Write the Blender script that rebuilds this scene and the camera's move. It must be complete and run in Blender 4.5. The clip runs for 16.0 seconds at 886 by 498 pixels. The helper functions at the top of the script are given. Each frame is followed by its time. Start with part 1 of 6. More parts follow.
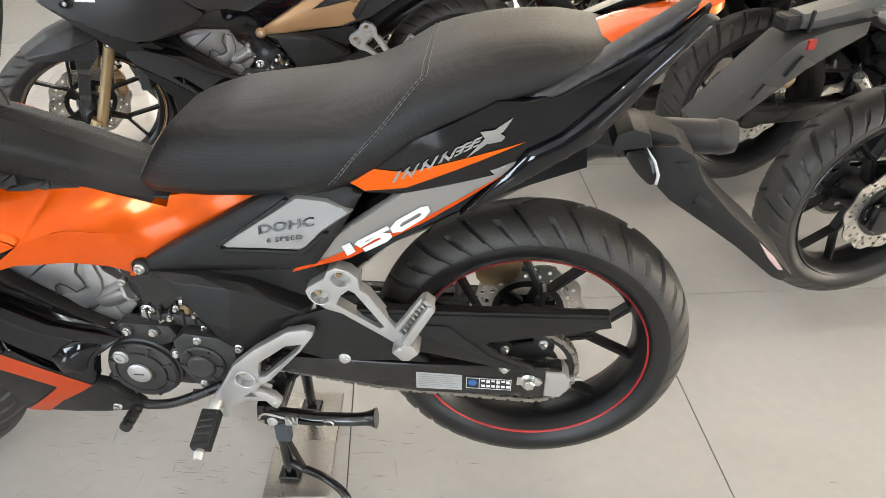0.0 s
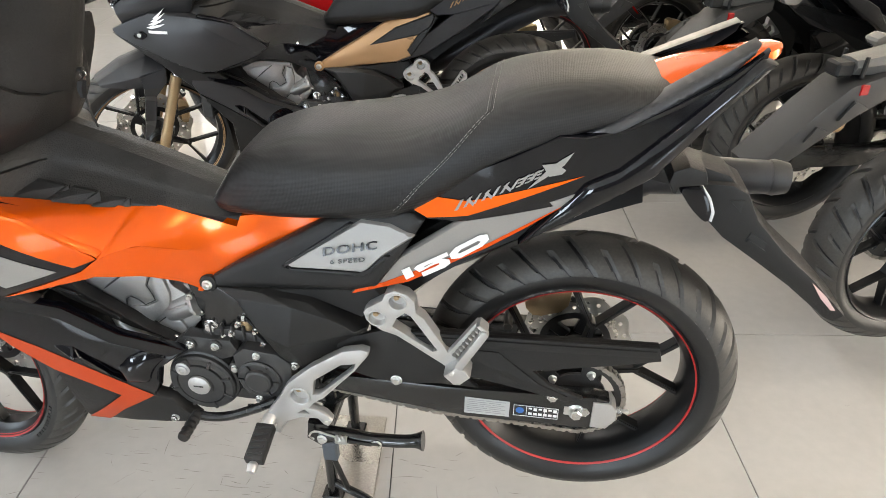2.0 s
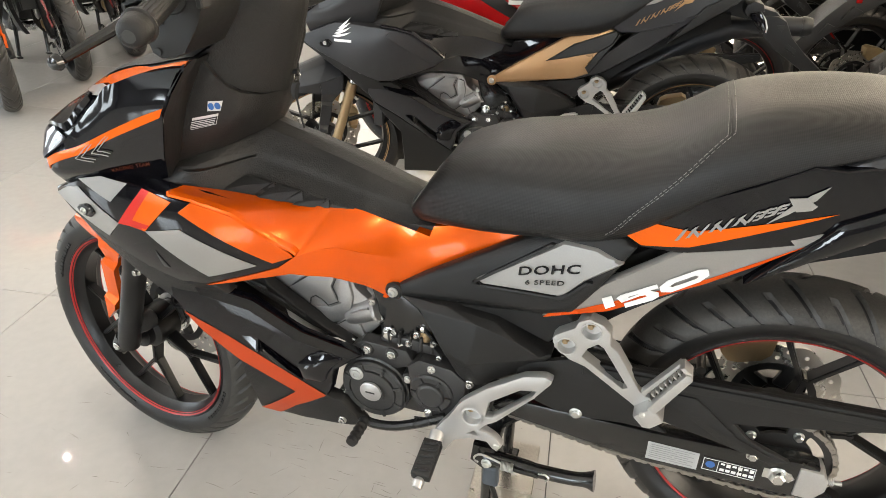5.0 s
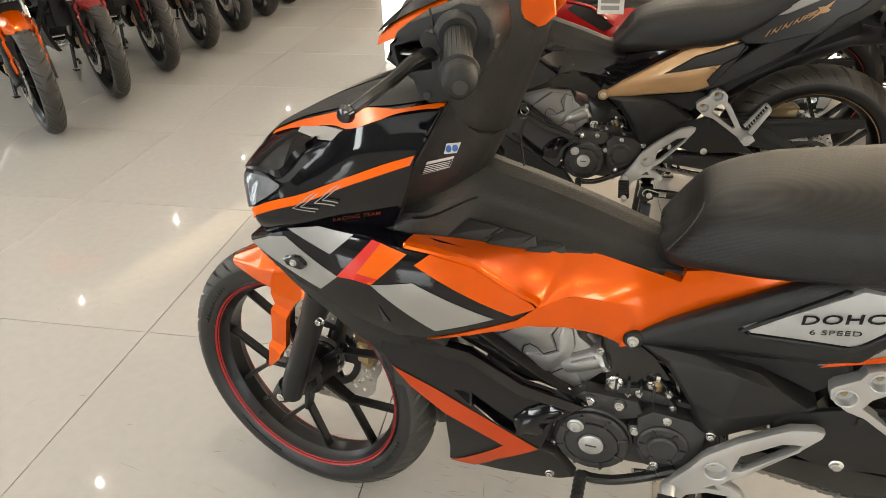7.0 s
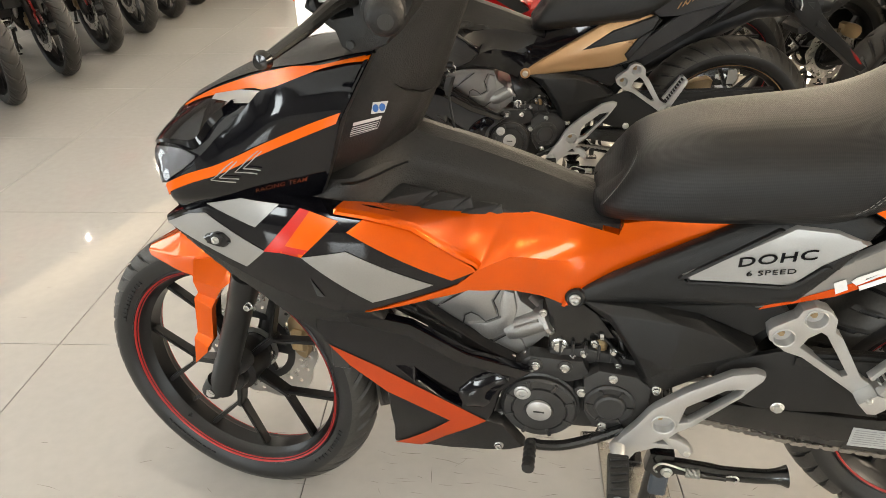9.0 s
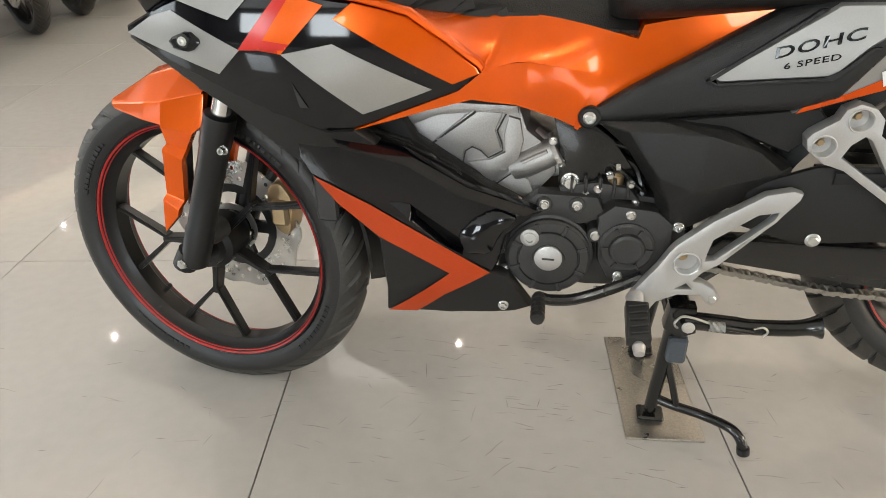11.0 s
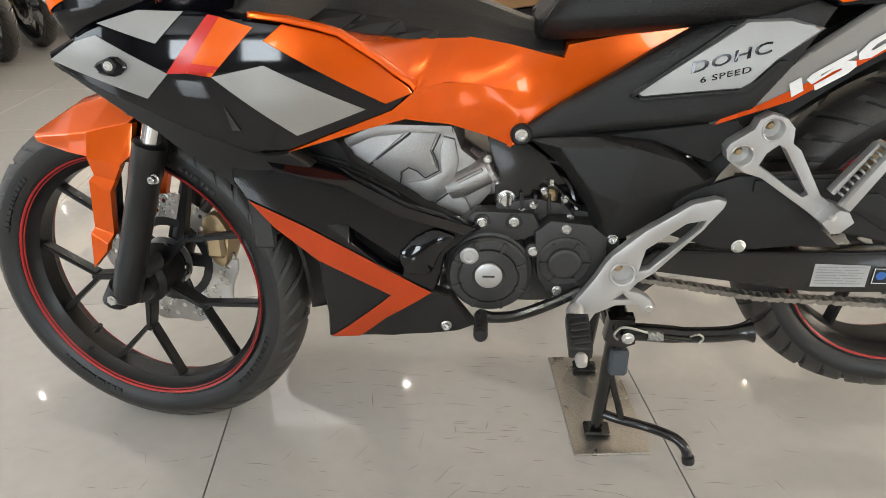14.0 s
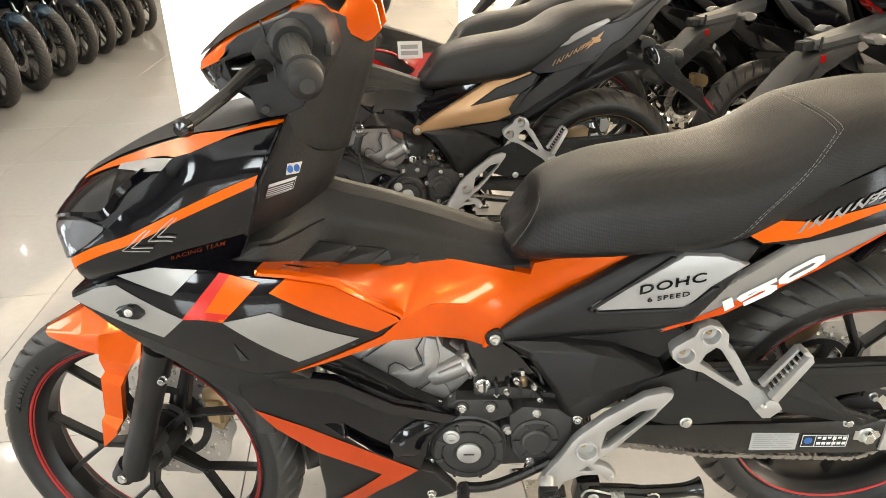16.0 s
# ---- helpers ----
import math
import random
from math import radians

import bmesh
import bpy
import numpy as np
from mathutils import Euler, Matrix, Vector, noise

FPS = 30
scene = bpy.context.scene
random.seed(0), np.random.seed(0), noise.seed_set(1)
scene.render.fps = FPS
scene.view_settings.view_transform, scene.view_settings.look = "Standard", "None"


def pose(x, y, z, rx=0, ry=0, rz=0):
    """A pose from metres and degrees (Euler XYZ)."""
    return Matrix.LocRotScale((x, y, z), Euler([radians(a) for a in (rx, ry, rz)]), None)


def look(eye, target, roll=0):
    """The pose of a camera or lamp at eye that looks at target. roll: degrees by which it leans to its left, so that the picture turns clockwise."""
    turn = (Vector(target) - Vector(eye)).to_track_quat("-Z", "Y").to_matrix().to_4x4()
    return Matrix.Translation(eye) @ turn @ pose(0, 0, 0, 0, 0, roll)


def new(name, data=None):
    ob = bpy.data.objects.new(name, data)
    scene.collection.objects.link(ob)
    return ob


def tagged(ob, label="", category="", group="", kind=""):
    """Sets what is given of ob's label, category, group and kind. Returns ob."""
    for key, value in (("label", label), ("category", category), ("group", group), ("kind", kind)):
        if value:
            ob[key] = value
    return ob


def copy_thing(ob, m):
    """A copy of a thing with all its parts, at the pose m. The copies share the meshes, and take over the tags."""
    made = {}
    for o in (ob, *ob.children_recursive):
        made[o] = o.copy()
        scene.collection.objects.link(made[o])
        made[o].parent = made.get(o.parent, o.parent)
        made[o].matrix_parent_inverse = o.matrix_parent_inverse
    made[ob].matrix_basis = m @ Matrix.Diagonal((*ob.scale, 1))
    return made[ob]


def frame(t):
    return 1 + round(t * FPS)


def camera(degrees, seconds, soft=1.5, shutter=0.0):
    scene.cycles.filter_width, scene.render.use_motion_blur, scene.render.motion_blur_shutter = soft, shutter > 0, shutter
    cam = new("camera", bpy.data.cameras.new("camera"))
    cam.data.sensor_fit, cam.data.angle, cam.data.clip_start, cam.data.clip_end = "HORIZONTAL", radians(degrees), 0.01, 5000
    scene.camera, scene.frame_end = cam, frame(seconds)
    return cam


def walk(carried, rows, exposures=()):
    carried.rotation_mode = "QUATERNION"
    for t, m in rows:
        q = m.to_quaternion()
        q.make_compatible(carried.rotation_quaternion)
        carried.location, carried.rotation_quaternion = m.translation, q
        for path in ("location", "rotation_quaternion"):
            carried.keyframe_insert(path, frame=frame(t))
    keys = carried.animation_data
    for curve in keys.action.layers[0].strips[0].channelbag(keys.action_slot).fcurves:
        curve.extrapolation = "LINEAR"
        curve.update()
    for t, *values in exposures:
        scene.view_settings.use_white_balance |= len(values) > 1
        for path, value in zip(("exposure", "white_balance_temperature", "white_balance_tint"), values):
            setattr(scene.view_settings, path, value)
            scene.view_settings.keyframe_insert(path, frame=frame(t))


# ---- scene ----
cam = camera(67.0, 16.0, 0.8)
PATH = [
    (0, (-0.075, -0.924, 1.211), (-0.203, 0.71, 0.065), 0.2),
    (0.5, (-0.07, -0.94, 1.228), (-0.221, 0.708, 0.104), 0.3),
    (1, (-0.069, -0.949, 1.245), (-0.241, 0.717, 0.153), 0.4),
    (1.5, (-0.078, -0.956, 1.238), (-0.274, 0.721, 0.166), 0.5),
    (2, (-0.107, -0.964, 1.223), (-0.339, 0.714, 0.16), 0.5),
    (2.5, (-0.129, -0.974, 1.213), (-0.413, 0.695, 0.149), 0.4),
    (3, (-0.143, -0.99, 1.197), (-0.494, 0.672, 0.141), 0.3),
    (3.5, (-0.155, -0.999, 1.186), (-0.6, 0.661, 0.164), 0.2),
    (3.7, (-0.162, -1.004, 1.186), (-0.64, 0.654, 0.175), 0.2),
    (5.8, (-0.341, -0.919, 1.214), (-0.987, 0.674, 0.191), -0.8),
    (6, (-0.384, -0.919, 1.216), (-1.046, 0.669, 0.196), -0.8),
    (6.5, (-0.54, -0.942, 1.221), (-1.188, 0.651, 0.2), -1.2),
    (7, (-0.638, -0.97, 1.228), (-1.185, 0.66, 0.208), -1.5),
    (7.5, (-0.653, -0.972, 1.228), (-1.09, 0.692, 0.208), -1.5),
    (8, (-0.659, -0.967, 1.236), (-1.052, 0.709, 0.217), -1.5),
    (8.5, (-0.652, -0.964, 1.212), (-1.028, 0.717, 0.195), -1.6),
    (9, (-0.65, -0.966, 1.158), (-0.994, 0.723, 0.144), -1.4),
    (9.5, (-0.662, -0.966, 1.093), (-0.983, 0.729, 0.081), -1.2),
    (10, (-0.671, -0.984, 1.023), (-0.98, 0.713, 0.011), -1.2),
    (10.2, (-0.678, -0.995, 0.988), (-0.982, 0.702, -0.025), -1.2),
    (12.3, (-0.652, -1.012, 0.777), (-0.911, 0.741, -0.151), -1.1),
    (12.5, (-0.65, -1.016, 0.764), (-0.883, 0.749, -0.148), -0.9),
    (13, (-0.664, -1.016, 0.759), (-0.843, 0.754, -0.153), -0.7),
    (13.5, (-0.663, -1.019, 0.777), (-0.818, 0.759, -0.125), -1.0),
    (14, (-0.665, -1.018, 0.854), (-0.8, 0.763, -0.046), -0.9),
    (14.5, (-0.689, -1.011, 0.947), (-0.778, 0.782, 0.066), -1.0),
    (15, (-0.695, -0.985, 1.041), (-0.756, 0.811, 0.162), -1.1),
    (15.5, (-0.669, -0.987, 1.119), (-0.718, 0.809, 0.241), -1.1),
    (16, (-0.685, -1.001, 1.165), (-0.718, 0.798, 0.294), -1.1),
]
walk(cam, [(t, look(eye, target, roll)) for t, eye, target, roll in PATH],
     [(0, 0.42, 6300, 10), (1.5, 0.5, 6300, 10), (3.5, 0.5, 6350, 10), (6.0, 0.3, 7000, 10), (7.0, 0.16, 7150, 10), (8.0, 0.18, 7100, 10), (9.5, 0.3, 7050, 10), (12.5, -0.08, 6600, 10), (13.0, 0.06, 6600, 10), (14.0, 0.05, 6600, 10), (14.5, 0.3, 6650, 10), (16.0, 0.5, 6950, 10)])

# ---- light and world ----
world = bpy.data.worlds.new("sky")
scene.world = world
world.use_nodes = True
wn = world.node_tree
sky = wn.nodes.new("ShaderNodeTexSky")
sky.sky_type, sky.sun_disc = "NISHITA", False
sky.sun_elevation, sky.sun_rotation = radians(12.7), radians(-9.6)
wn.nodes["Background"].inputs[1].default_value = 0.05
wn.links.new(sky.outputs[0], wn.nodes["Background"].inputs[0])

sun = new("sun", bpy.data.lights.new("sun", "SUN"))
sun.data.energy, sun.data.angle, sun.data.color = 5.0, radians(0.5), (1.0, 0.82, 0.56)
sun.matrix_world = look((1.02, 6.0, 1.372), (0, 0, 0))


def area(name, eye, target, sx, sy, watts, color):
    ob = new(name, bpy.data.lights.new(name, "AREA"))
    ob.data.shape, ob.data.size, ob.data.size_y = "RECTANGLE", sx, sy
    ob.data.energy, ob.data.color = watts, color
    ob.matrix_world = look(eye, target)
    return ob


# ---- materials ----
MATS = {}


def mat(name, color, rough=0.5, metal=0.0, coat=0.0, vary=0.12, scale=30.0, bump=0.0, bump_scale=400.0, spec=0.5, smudge=0.08):
    """A node material: base colour with two scales of variation, gloss that wavers, and fine relief."""
    if name in MATS:
        return MATS[name]
    m = bpy.data.materials.new(name)
    m.use_nodes = True
    n, l = m.node_tree.nodes, m.node_tree.links
    b = n["Principled BSDF"]
    co = n.new("ShaderNodeTexCoord")
    big, fine = n.new("ShaderNodeTexNoise"), n.new("ShaderNodeTexNoise")
    big.inputs["Scale"].default_value, fine.inputs["Scale"].default_value = scale * 0.2, scale * 8
    big.inputs["Detail"].default_value = 6
    for x in (big, fine):
        l.new(co.outputs["Object"], x.inputs["Vector"])
    mix = n.new("ShaderNodeMix")
    mix.inputs[0].default_value = 0.5
    l.new(big.outputs[0], mix.inputs[2]), l.new(fine.outputs[0], mix.inputs[3])
    ramp = n.new("ShaderNodeMapRange")
    ramp.inputs[1].default_value, ramp.inputs[2].default_value = 0.3, 0.7
    ramp.inputs[3].default_value, ramp.inputs[4].default_value = 1 - vary, 1 + vary
    l.new(mix.outputs[0], ramp.inputs[0])
    hue = n.new("ShaderNodeVectorMath")
    hue.operation = "SCALE"
    hue.inputs[0].default_value = color
    l.new(ramp.outputs[0], hue.inputs["Scale"])
    l.new(hue.outputs[0], b.inputs["Base Color"])
    rr = n.new("ShaderNodeMapRange")
    rr.inputs[1].default_value, rr.inputs[2].default_value = 0.3, 0.7
    rr.inputs[3].default_value, rr.inputs[4].default_value = max(0.01, rough - smudge), rough + smudge
    l.new(big.outputs[0], rr.inputs[0]), l.new(rr.outputs[0], b.inputs["Roughness"])
    b.inputs["Metallic"].default_value, b.inputs["Specular IOR Level"].default_value = metal, spec
    b.inputs["Coat Weight"].default_value, b.inputs["Coat Roughness"].default_value = coat, 0.03
    if bump:
        tex = n.new("ShaderNodeTexNoise")
        tex.inputs["Scale"].default_value, tex.inputs["Detail"].default_value = bump_scale, 4
        l.new(co.outputs["Object"], tex.inputs["Vector"])
        bp = n.new("ShaderNodeBump")
        bp.inputs["Strength"].default_value, bp.inputs["Distance"].default_value = bump, 0.001
        l.new(tex.outputs[0], bp.inputs["Height"]), l.new(bp.outputs[0], b.inputs["Normal"])
    MATS[name] = m
    return m


def glow(name, color, strength):
    m = bpy.data.materials.new(name)
    m.use_nodes = True
    b = m.node_tree.nodes["Principled BSDF"]
    b.inputs["Base Color"].default_value = (*color, 1)
    b.inputs["Emission Color"].default_value, b.inputs["Emission Strength"].default_value = (*color, 1), strength
    return m


def glass(name, color=(1, 1, 1), rough=0.02):
    m = bpy.data.materials.new(name)
    m.use_nodes = True
    b = m.node_tree.nodes["Principled BSDF"]
    b.inputs["Base Color"].default_value = (*color, 1)
    b.inputs["Transmission Weight"].default_value, b.inputs["Roughness"].default_value, b.inputs["IOR"].default_value = 1, rough, 1.45
    return m


ORANGE = mat("orange_pearl_paint", (0.78, 0.106, 0.001), 0.24, 0.45, 0.5, 0.06, 90, spec=0.25, smudge=0.03)
ORANGE_DECAL = mat("orange_decal", (0.82, 0.118, 0.0), 0.22, 0.1, 0.1, 0.04, 40, spec=0.3, smudge=0.03)
GLOSS = mat("gloss_black_paint", (0.0030, 0.0030, 0.0045), 0.075, 0, 0.0, 0.2, 30, spec=0.5, smudge=0.025)
MATTE = mat("matte_black_plastic", (0.0130, 0.0126, 0.0123), 0.42, 0, 0, 0.15, 40, 0.6, 900, spec=0.32)
GRAINED = mat("grained_black_plastic", (0.0160, 0.0152, 0.0145), 0.44, 0, 0, 0.25, 25, 1.0, 420, spec=0.34)
SATIN = mat("satin_dark_grey_paint", (0.034, 0.034, 0.036), 0.36, 0.2, 0, 0.15, 40, 0.06, 700)
SILVER = mat("silver_grey_decal", (0.31, 0.30, 0.285), 0.38, 0.4, 0.2, 0.05, 60, smudge=0.04)
RED = mat("red_decal", (0.60, 0.020, 0.012), 0.25, 0, 0.05, 0.06, 40)
STRIPE = mat("red_rim_stripe", (0.42, 0.018, 0.016), 0.4, 0, 0, 0.08, 40)
WHITE = mat("white_print", (0.8, 0.8, 0.79), 0.4, 0, 0, 0.05, 40)
RUBBER = mat("tyre_rubber", (0.036, 0.033, 0.029), 0.46, 0, 0, 0.35, 30, 0.35, 500)
SIDEWALL = mat("sidewall_rubber", (0.0100, 0.0098, 0.0096), 0.40, 0, 0, 0.2, 30, 0.2, 300)
# groove rubber: clean of dust, and darkened for the shade in the cuts
GROOVE = mat("clean_shaded_groove_rubber", (0.006, 0.006, 0.006), 0.6, 0, 0, 0.2, 30)
GRIPRUB = mat("moulded_rubber", (0.010, 0.010, 0.010), 0.5, 0, 0, 0.2, 60, 0.3, 900)
RIM = mat("black_painted_alloy", (0.0055, 0.0055, 0.0058), 0.34, 0.1, 0, 0.2, 40, 0.1, 500)
FRAME = mat("gloss_black_steel", (0.007, 0.007, 0.007), 0.22, 0, 0.3, 0.25, 40, 0.08, 120)
CAST = mat("cast_aluminium", (0.42, 0.41, 0.395), 0.42, 0.85, 0, 0.14, 50, 0.5, 600)
CASE = mat("dark_grey_engine_case", (0.044, 0.043, 0.042), 0.42, 0.35, 0, 0.15, 50, 0.4, 700)
ALLOY = mat("sandblasted_alloy", (0.52, 0.515, 0.505), 0.40, 0.75, 0, 0.07, 60, 0.3, 900)
STEEL = mat("zinc_steel", (0.62, 0.62, 0.60), 0.28, 0.95, 0, 0.1, 80, 0.1, 300)
CHROME = mat("chrome", (0.75, 0.75, 0.75), 0.08, 1.0, 0, 0.05, 40)
CHAINM = mat("oiled_chain_steel", (0.34, 0.32, 0.29), 0.32, 0.9, 0, 0.3, 120)
BRASS = mat("gold_anodised_metal", (0.45, 0.33, 0.19), 0.35, 0.8, 0, 0.12, 60, 0.1, 300)
GOLDP = mat("matte_gold_paint", (0.44, 0.26, 0.125), 0.34, 0.45, 0.2, 0.06, 70, 0.05, 700)
DISC = mat("brushed_brake_steel", (0.50, 0.48, 0.45), 0.30, 0.95, 0, 0.12, 200, 0.2, 900)
PAPER = mat("sticker_paper", (0.62, 0.62, 0.62), 0.5, 0, 0, 0.05, 60)
BLUE = mat("blue_print", (0.03, 0.13, 0.42), 0.4, 0, 0, 0.05, 60)
GREYP = mat("grey_bracket_plastic", (0.11, 0.107, 0.10), 0.42, 0, 0, 0.15, 40, 0.4, 700)
GREYD = mat("dark_grey_plastic", (0.021, 0.0205, 0.020), 0.45, 0, 0, 0.15, 40, 0.4, 700)
SMOKEP = mat("smoky_lens_plastic", (0.20, 0.19, 0.175), 0.15, 0, 0.6, 0.1, 60)
REDGLASS = mat("red_reflector", (0.32, 0.006, 0.005), 0.1, 0, 1, 0.1, 300)
REDP = mat("red_gloss_paint", (0.55, 0.012, 0.015), 0.15, 0.1, 1, 0.06, 60, smudge=0.03)
BLUEP = mat("blue_grey_paint", (0.05, 0.09, 0.13), 0.25, 0.2, 1, 0.1, 60, smudge=0.03)
WINEP = mat("dark_red_paint", (0.28, 0.018, 0.018), 0.25, 0.2, 1, 0.1, 60, smudge=0.03)
LENS = glass("clear_lens")


def vinyl():
    """Black seat vinyl with a fine woven print."""
    m = mat("seat_vinyl", (0.0112, 0.0106, 0.0103), 0.47, 0, 0, 0.12, 30, spec=0.36)
    n, l = m.node_tree.nodes, m.node_tree.links
    co = n.new("ShaderNodeTexCoord")
    wave = []
    for d in ((0.60, 0.50, 0.62), (0.60, -0.50, -0.62)):
        dot, rate, sine = n.new("ShaderNodeVectorMath"), n.new("ShaderNodeMath"), n.new("ShaderNodeMath")
        dot.operation, rate.operation, sine.operation = "DOT_PRODUCT", "MULTIPLY", "SINE"
        dot.inputs[1].default_value, rate.inputs[1].default_value = d, 2 * math.pi / 0.0027
        l.new(co.outputs["Object"], dot.inputs[0]), l.new(dot.outputs["Value"], rate.inputs[0]), l.new(rate.outputs[0], sine.inputs[0])
        wave.append(sine)
    mul = n.new("ShaderNodeMath")
    mul.operation = "MULTIPLY"
    l.new(wave[0].outputs[0], mul.inputs[0]), l.new(wave[1].outputs[0], mul.inputs[1])
    bp = n.new("ShaderNodeBump")
    bp.inputs["Strength"].default_value, bp.inputs["Distance"].default_value = 0.24, 0.0005
    gain, tint = n.new("ShaderNodeMath"), n.new("ShaderNodeVectorMath")
    gain.operation, tint.operation = "MULTIPLY_ADD", "SCALE"
    gain.inputs[1].default_value, gain.inputs[2].default_value = 0.5, 1.0
    base = n["Principled BSDF"].inputs["Base Color"]
    l.new(mul.outputs[0], gain.inputs[0]), l.new(base.links[0].from_socket, tint.inputs[0]), l.new(gain.outputs[0], tint.inputs["Scale"]), l.new(tint.outputs[0], base)
    l.new(mul.outputs[0], bp.inputs["Height"]), l.new(bp.outputs[0], n["Principled BSDF"].inputs["Normal"])
    return m


SEAT = vinyl()
# ---- mesh helpers ----


def link(name, bm, material, parent=None, label="", angle=35, flat=False):
    me = bpy.data.meshes.new(name)
    bmesh.ops.recalc_face_normals(bm, faces=bm.faces)
    bm.to_mesh(me)
    bm.free()
    me.materials.append(material)
    if not flat:
        me.shade_smooth()
        me.set_sharp_from_angle(angle=radians(angle))
    ob = new(name, me)
    if parent:
        ob.parent = parent
    if label:
        ob["label"] = label
    return ob


def part(name, bm, material, parent, label="", angle=35, flat=False):
    return link(name, bm, material, parent, label, angle, flat)


def empty(name, x=0, y=0, z=0):
    ob = new(name)
    ob.location = (x, y, z)
    ob.empty_display_size = 0.05
    return ob


def box(bm, x0, x1, y0, y1, z0, z1, bevel=0.0, seg=1):
    vs = [bm.verts.new((x, y, z)) for x in (x0, x1) for y in (y0, y1) for z in (z0, z1)]
    fs = [bm.faces.new([vs[i] for i in q]) for q in ((0, 1, 3, 2), (4, 6, 7, 5), (0, 4, 5, 1), (2, 3, 7, 6), (0, 2, 6, 4), (1, 5, 7, 3))]
    if bevel:
        bmesh.ops.bevel(bm, geom=list({e for f in fs for e in f.edges}), offset=bevel, segments=seg, affect="EDGES", profile=0.6)
    return bm


def chaikin(pts, n=1):
    for _ in range(n):
        out = []
        for i, (x, z) in enumerate(pts):
            x2, z2 = pts[(i + 1) % len(pts)]
            out += [(x * 0.8 + x2 * 0.2, z * 0.8 + z2 * 0.2), (x * 0.2 + x2 * 0.8, z * 0.2 + z2 * 0.8)]
        pts = out
    return pts


def circle(cx, cz, r, n=20, a0=0.0, rz=None):
    return [(cx + r * math.cos(a0 + 2 * math.pi * i / n), cz + (rz or r) * math.sin(a0 + 2 * math.pi * i / n)) for i in range(n)]


def fill(bm, loops):
    edges = []
    for lp in loops:
        vs = [bm.verts.new((x, 0, z)) for x, z in lp]
        edges += [bm.edges.new((vs[i], vs[(i + 1) % len(vs)])) for i in range(len(vs))]
    res = bmesh.ops.triangle_fill(bm, edges=edges, use_beauty=True, use_dissolve=False)
    return [g for g in res["geom"] if isinstance(g, bmesh.types.BMFace)]


def plate(loops, y0, y1, bevel=0.0, bm=None, rnd=0, seg=2):
    """A plate in the x-z plane between y0 and y1: an outer loop and any holes, with a chamfer."""
    bm = bm or bmesh.new()
    if rnd:
        loops = [chaikin(lp, rnd) for lp in loops]
    t = bmesh.new()
    fs = fill(t, loops)
    bmesh.ops.dissolve_limit(t, angle_limit=0.01, verts=t.verts, edges=t.edges) if len(loops) == 1 else None
    fs = list(t.faces)
    ret = bmesh.ops.extrude_face_region(t, geom=fs)
    top = [g for g in ret["geom"] if isinstance(g, bmesh.types.BMVert)]
    for v in t.verts:
        v.co.y = y0
    for v in top:
        v.co.y = y1
    bmesh.ops.recalc_face_normals(t, faces=t.faces)
    if bevel:
        es = [e for e in t.edges if len(e.link_faces) == 2 and e.calc_face_angle(0) > 1.2 and abs(e.verts[0].co.y - e.verts[1].co.y) < 1e-6]
        bmesh.ops.bevel(t, geom=es, offset=bevel, segments=seg, affect="EDGES", profile=0.6, clamp_overlap=True)
    return merge(bm, t)


def merge(bm, t, m=None):
    if m is not None:
        bmesh.ops.transform(t, matrix=m, verts=t.verts)
    idx = {v: bm.verts.new(v.co) for v in t.verts}
    for f in t.faces:
        try:
            bm.faces.new([idx[v] for v in f.verts])
        except ValueError:
            pass
    t.free()
    return bm


def surface(ctrl):
    """A smooth depth over x and z, a low bend laid as near as may be to a few (x, z, half width) knots."""
    c = np.array(ctrl, float)
    mx, mz = c[:, 0].mean(), c[:, 1].mean()

    def terms(x, z):
        u, v = (x - mx) / 0.15, (z - mz) / 0.15
        return np.array([np.ones_like(u), u, v, u * u, u * v, v * v]).T
    a = terms(c[:, 0], c[:, 1])
    w = np.linalg.solve(a.T @ a + np.diag([0, .01, .01, .04, .04, .04]), a.T @ c[:, 2])
    return lambda x, z: float(terms(np.float64(x), np.float64(z)) @ w)


def skin_normals(me, depth, lift):
    """Keep the skin's shading apart from its rolled rim."""
    on = [abs(abs(v.co.y) - depth(v.co.x, v.co.z) - lift) < 2e-4 for v in me.vertices]
    skin, rim = set(), set()
    for p in me.polygons:
        (skin if all(on[k] for k in p.vertices) else rim).update(p.edge_keys)
    both = skin & rim
    for e in me.edges:
        if e.key in both:
            e.use_edge_sharp = True


def outwards(me, side):
    """Turn a shell's faces so that its broad side looks away from the bike."""
    bm = bmesh.new()
    bm.from_mesh(me)
    bm.normal_update()
    for f in bm.faces:
        if f.normal.y * side < -0.02:
            f.normal_flip()
    bm.to_mesh(me)
    bm.free()
    me.update()


